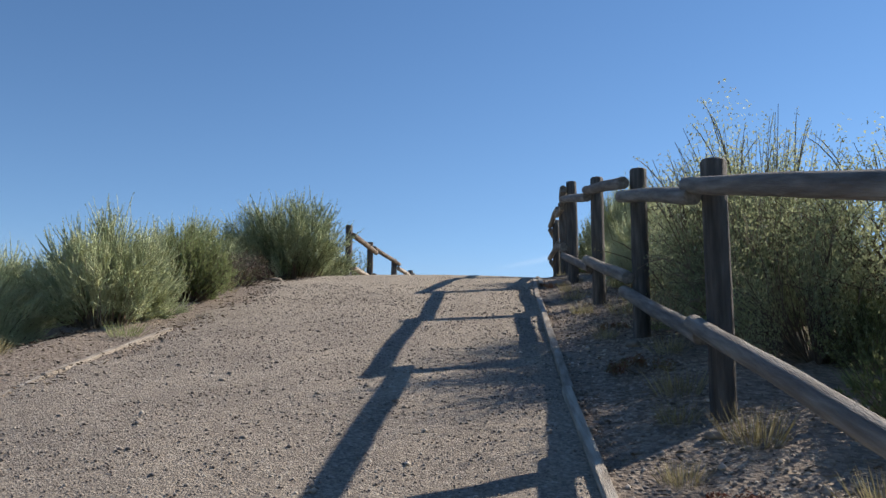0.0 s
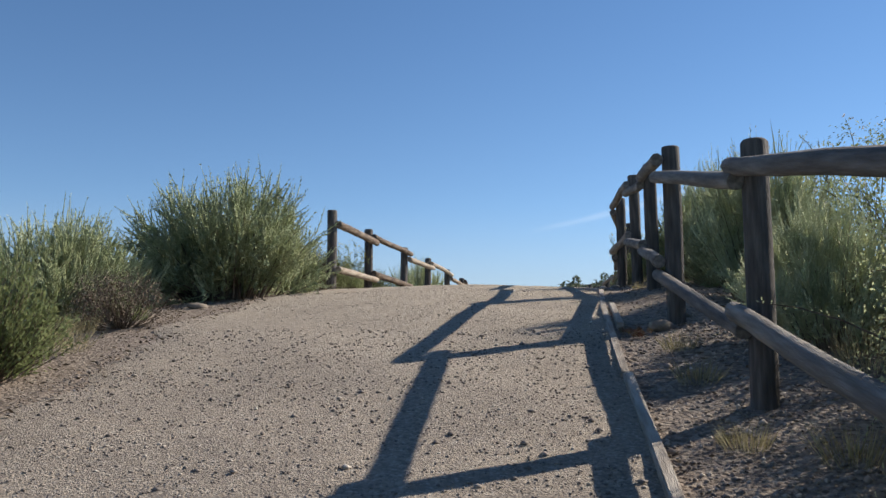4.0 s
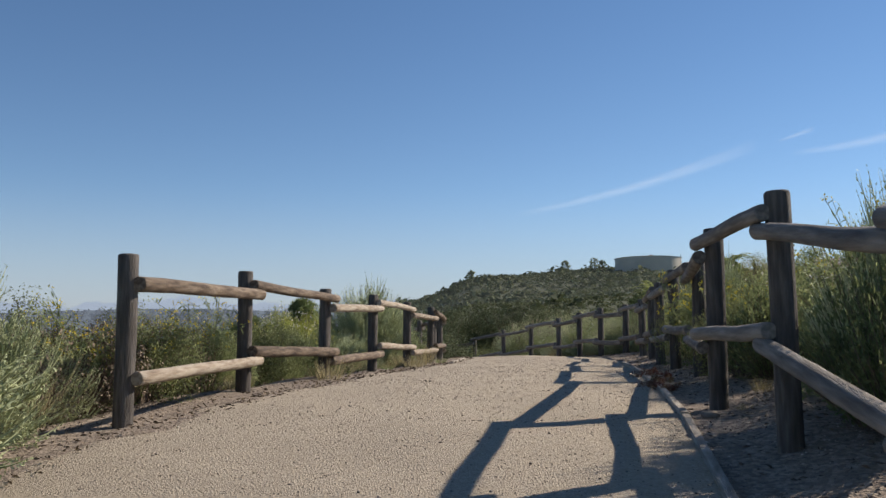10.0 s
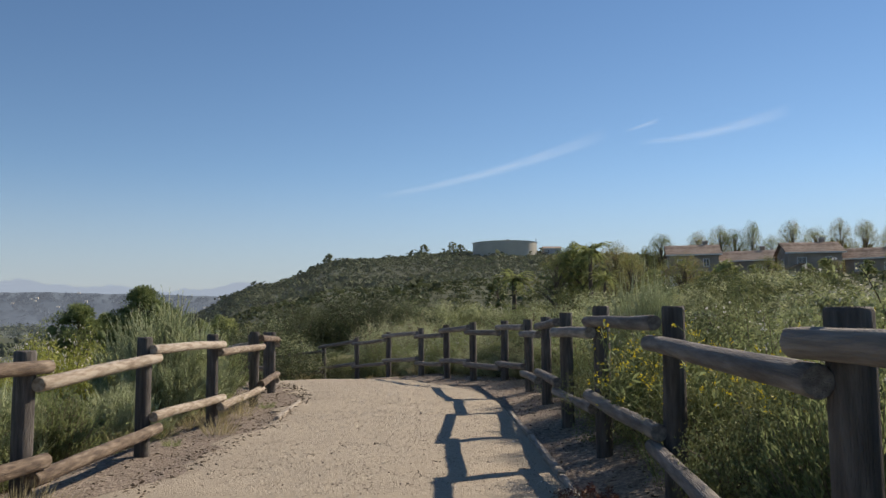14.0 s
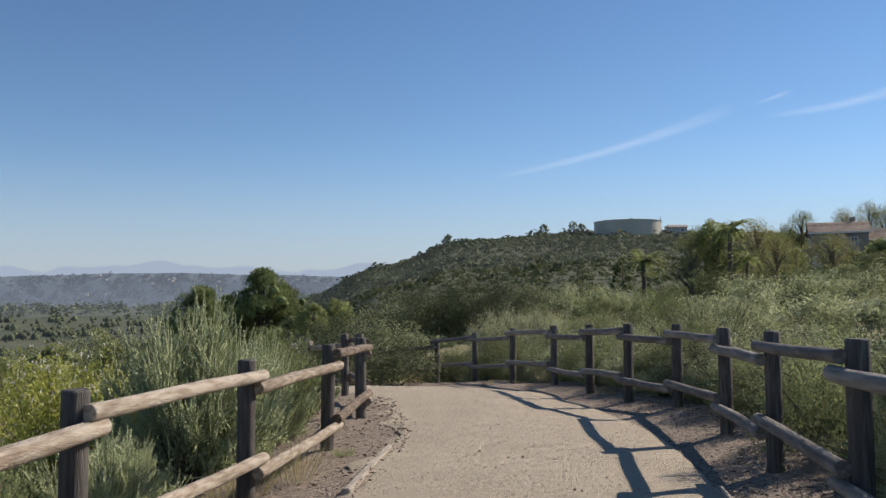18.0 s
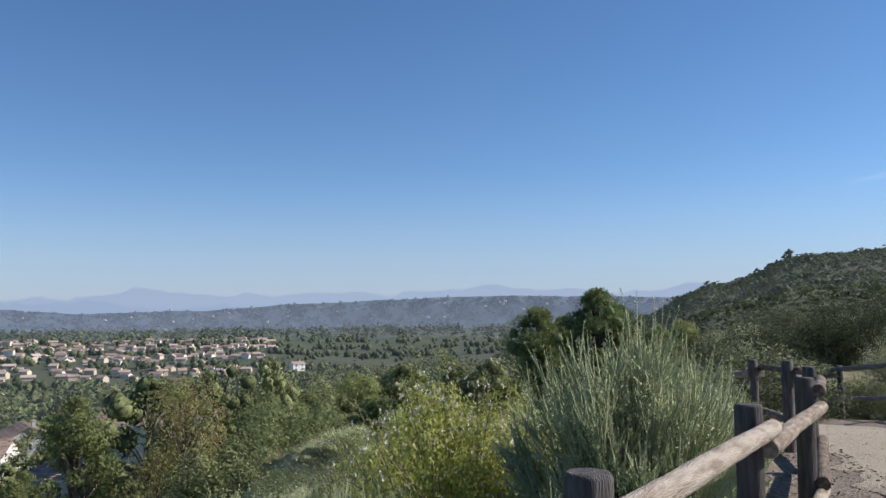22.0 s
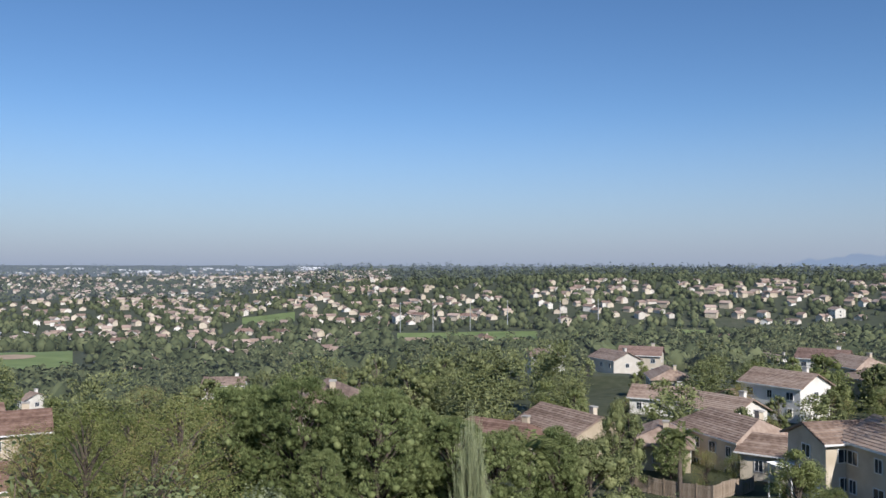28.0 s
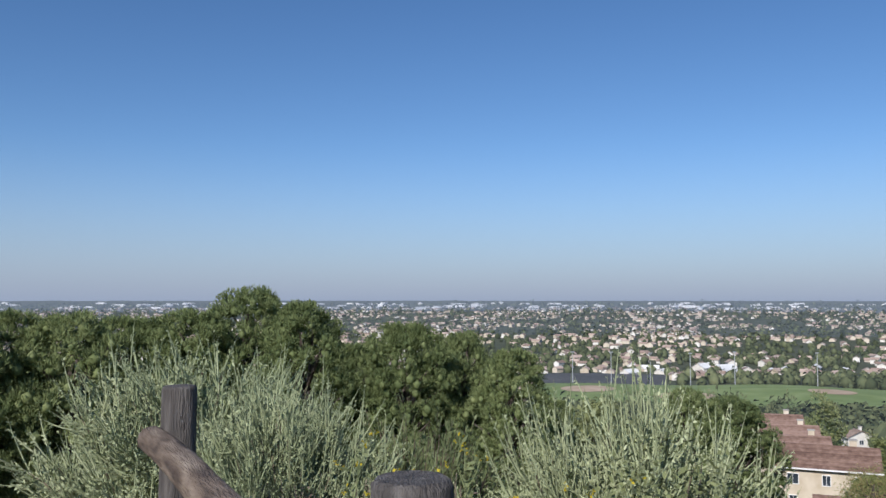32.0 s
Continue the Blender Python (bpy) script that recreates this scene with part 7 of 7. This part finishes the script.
ends = calc("POWER", calc("MULTIPLY", calc("MULTIPLY", uu, calc("SUBTRACT", 1.0, uu)), 4.0), 0.7)
dens = calc("MULTIPLY", calc("MULTIPLY", across, ends), calc("MULTIPLY", ns.outputs[0], 0.30))
nt.links.new(dens, x_.inputs[0])
nt.links.new(t_.outputs[0], x_.inputs[1])
nt.links.new(e_.outputs[0], x_.inputs[2])
nt.links.new(x_.outputs[0], o_.inputs[0])


def streak(az0, el0, az1, el1, wide, r=4000, sag=0.3):
    n_ = 24
    V, F = [], []
    for i in range(n_ + 1):
        t = i / n_
        a, e = radians(az0 + (az1 - az0) * t), radians(el0 + (el1 - el0) * t - sag * math.sin(math.pi * t))
        for s in (-1, 1):
            ee = e + s * radians(wide * (0.35 + 0.65 * t))
            V.append((HUB[0] + r * math.sin(a) * math.cos(ee), HUB[1] + r * math.cos(a) * math.cos(ee), 5 + r * math.sin(ee)))
    F = [(2 * i, 2 * i + 2, 2 * i + 3, 2 * i + 1) for i in range(n_)]
    me = mesh_from("cloud", V, F, mc)
    uv = me.uv_layers.new(name="UVMap")
    for p in me.polygons:
        for li, vi in zip(p.loop_indices, p.vertices):
            uv.data[li].uv = ((vi // 2) / n_, vi % 2)
    tagged(new("backdrop_cloud", me), "thin white wisp of cloud in the blue sky", "cloud", kind="structure")


streak(3.4, 8.3, 19.0, 12.2, 0.62)
streak(21.0, 11.5, 30.5, 12.9, 0.6)
streak(20.2, 12.3, 22.4, 12.9, 0.25, sag=0)

# ---- loose stones on the trail and the bank ----
rng = np.random.default_rng(23)
n = 62000
yy = rng.uniform(-1, 40, n)
keep = rng.uniform(size=n) < np.clip(1.3 - yy / 34, 0.25, 1)
yy = yy[keep]
n = len(yy)
uu_ = rng.uniform(-0.02, 1.28, n)
xx = EDGE_L(yy) + (EDGE_R(yy) - EDGE_L(yy)) * uu_
zz = np.where(uu_ < 1, PATH_Z(yy) + 0.045 * (1 - (2 * np.clip(uu_, 0, 1) - 1) ** 2) + 0.012 * np.sin(xx * 2.1 + yy) * np.sin(yy * 1.7), ground(xx, yy))
size = rng.uniform(0.0045, 0.0105, n) * np.where(yy < 12, 1.15, 0.62) * np.where(rng.uniform(size=n) < 0.04, 2.0, 1) * np.where(uu_ > 1, 1.5, 1)
oct_v = np.array([(1, 0, 0), (-1, 0, 0), (0, 1, 0), (0, -1, 0), (0, 0, 0.7), (0, 0, -0.7)], float)
oct_f = np.array([(0, 2, 4), (2, 1, 4), (1, 3, 4), (3, 0, 4), (2, 0, 5), (1, 2, 5), (3, 1, 5), (0, 3, 5)])
V = (oct_v[None] * (1 + rng.normal(0, 0.22, (n, 6, 3)))) * size[:, None, None]
ca, sa = np.cos(rng.uniform(0, 6.28, n))[:, None], 0
V = V + np.stack([xx, yy, zz + size * 0.2], 1)[:, None, :]
F = (oct_f[None] + 6 * np.arange(n)[:, None, None]).reshape(-1, 3)
tagged(new("gravel", mesh_from("gravel", V.reshape(-1, 3), F, M_STONE)), "loose tan and grey gravel on the trail", "gravel", kind="stuff")
# bark and twig litter on the soil beside the trail
n = 15000
yy = rng.uniform(-1, 36, n)
left_ = rng.uniform(size=n) < 0.6
xx = np.where(left_, EDGE_L(yy) + 0.25 - 2.3 * rng.uniform(0, 1, n) ** 1.3, EDGE_R(yy) + 0.1 + 1.4 * rng.uniform(0, 1, n))
base_ = np.stack([xx, yy, np.maximum(ground(xx, yy), np.where((xx > EDGE_L(yy)) & (xx < EDGE_R(yy)), PATH_Z(yy) + 0.02, -99)) + 0.006], 1)
way_ = np.stack([rng.normal(size=n), rng.normal(size=n), rng.normal(size=n) * 0.18], 1)
v, f = leaf_arrays(rng, base_, way_, rng.uniform(0.015, 0.075, n), rng.uniform(0.006, 0.02, n))
tagged(new("litter", mesh_from("litter", v, f, M_TWIG)), "brown bark and twig litter beside the trail", "litter", kind="stuff")
for i, (x, y, s) in enumerate([(1.48, 4.7, 0.05), (1.72, 12.0, 0.10), (1.58, 7.1, 0.07), (2.3, 17.9, 0.06), (-2.75, 13.9, 0.08), (1.98, 12.35, 0.07)]):
    bm = bmesh.new()
    bmesh.ops.create_icosphere(bm, subdivisions=2, radius=1.0)
    for vtx in bm.verts:
        k = 1 + 0.28 * noise.noise(vtx.co * 1.6 + Vector((i * 7, 0, 0)))
        vtx.co = Vector((vtx.co.x * 1.3 * k, vtx.co.y * k, vtx.co.z * 0.6 * k)) * s
    ob = new("rock", bm_mesh("rock", bm, M_ROCK, True))
    ob.matrix_basis = pose(x, y, gz(x, y) + s * 0.2, 0, 0, i * 50)
    tagged(ob, "small pale rock half buried at a post's foot", "rock", "rocks")
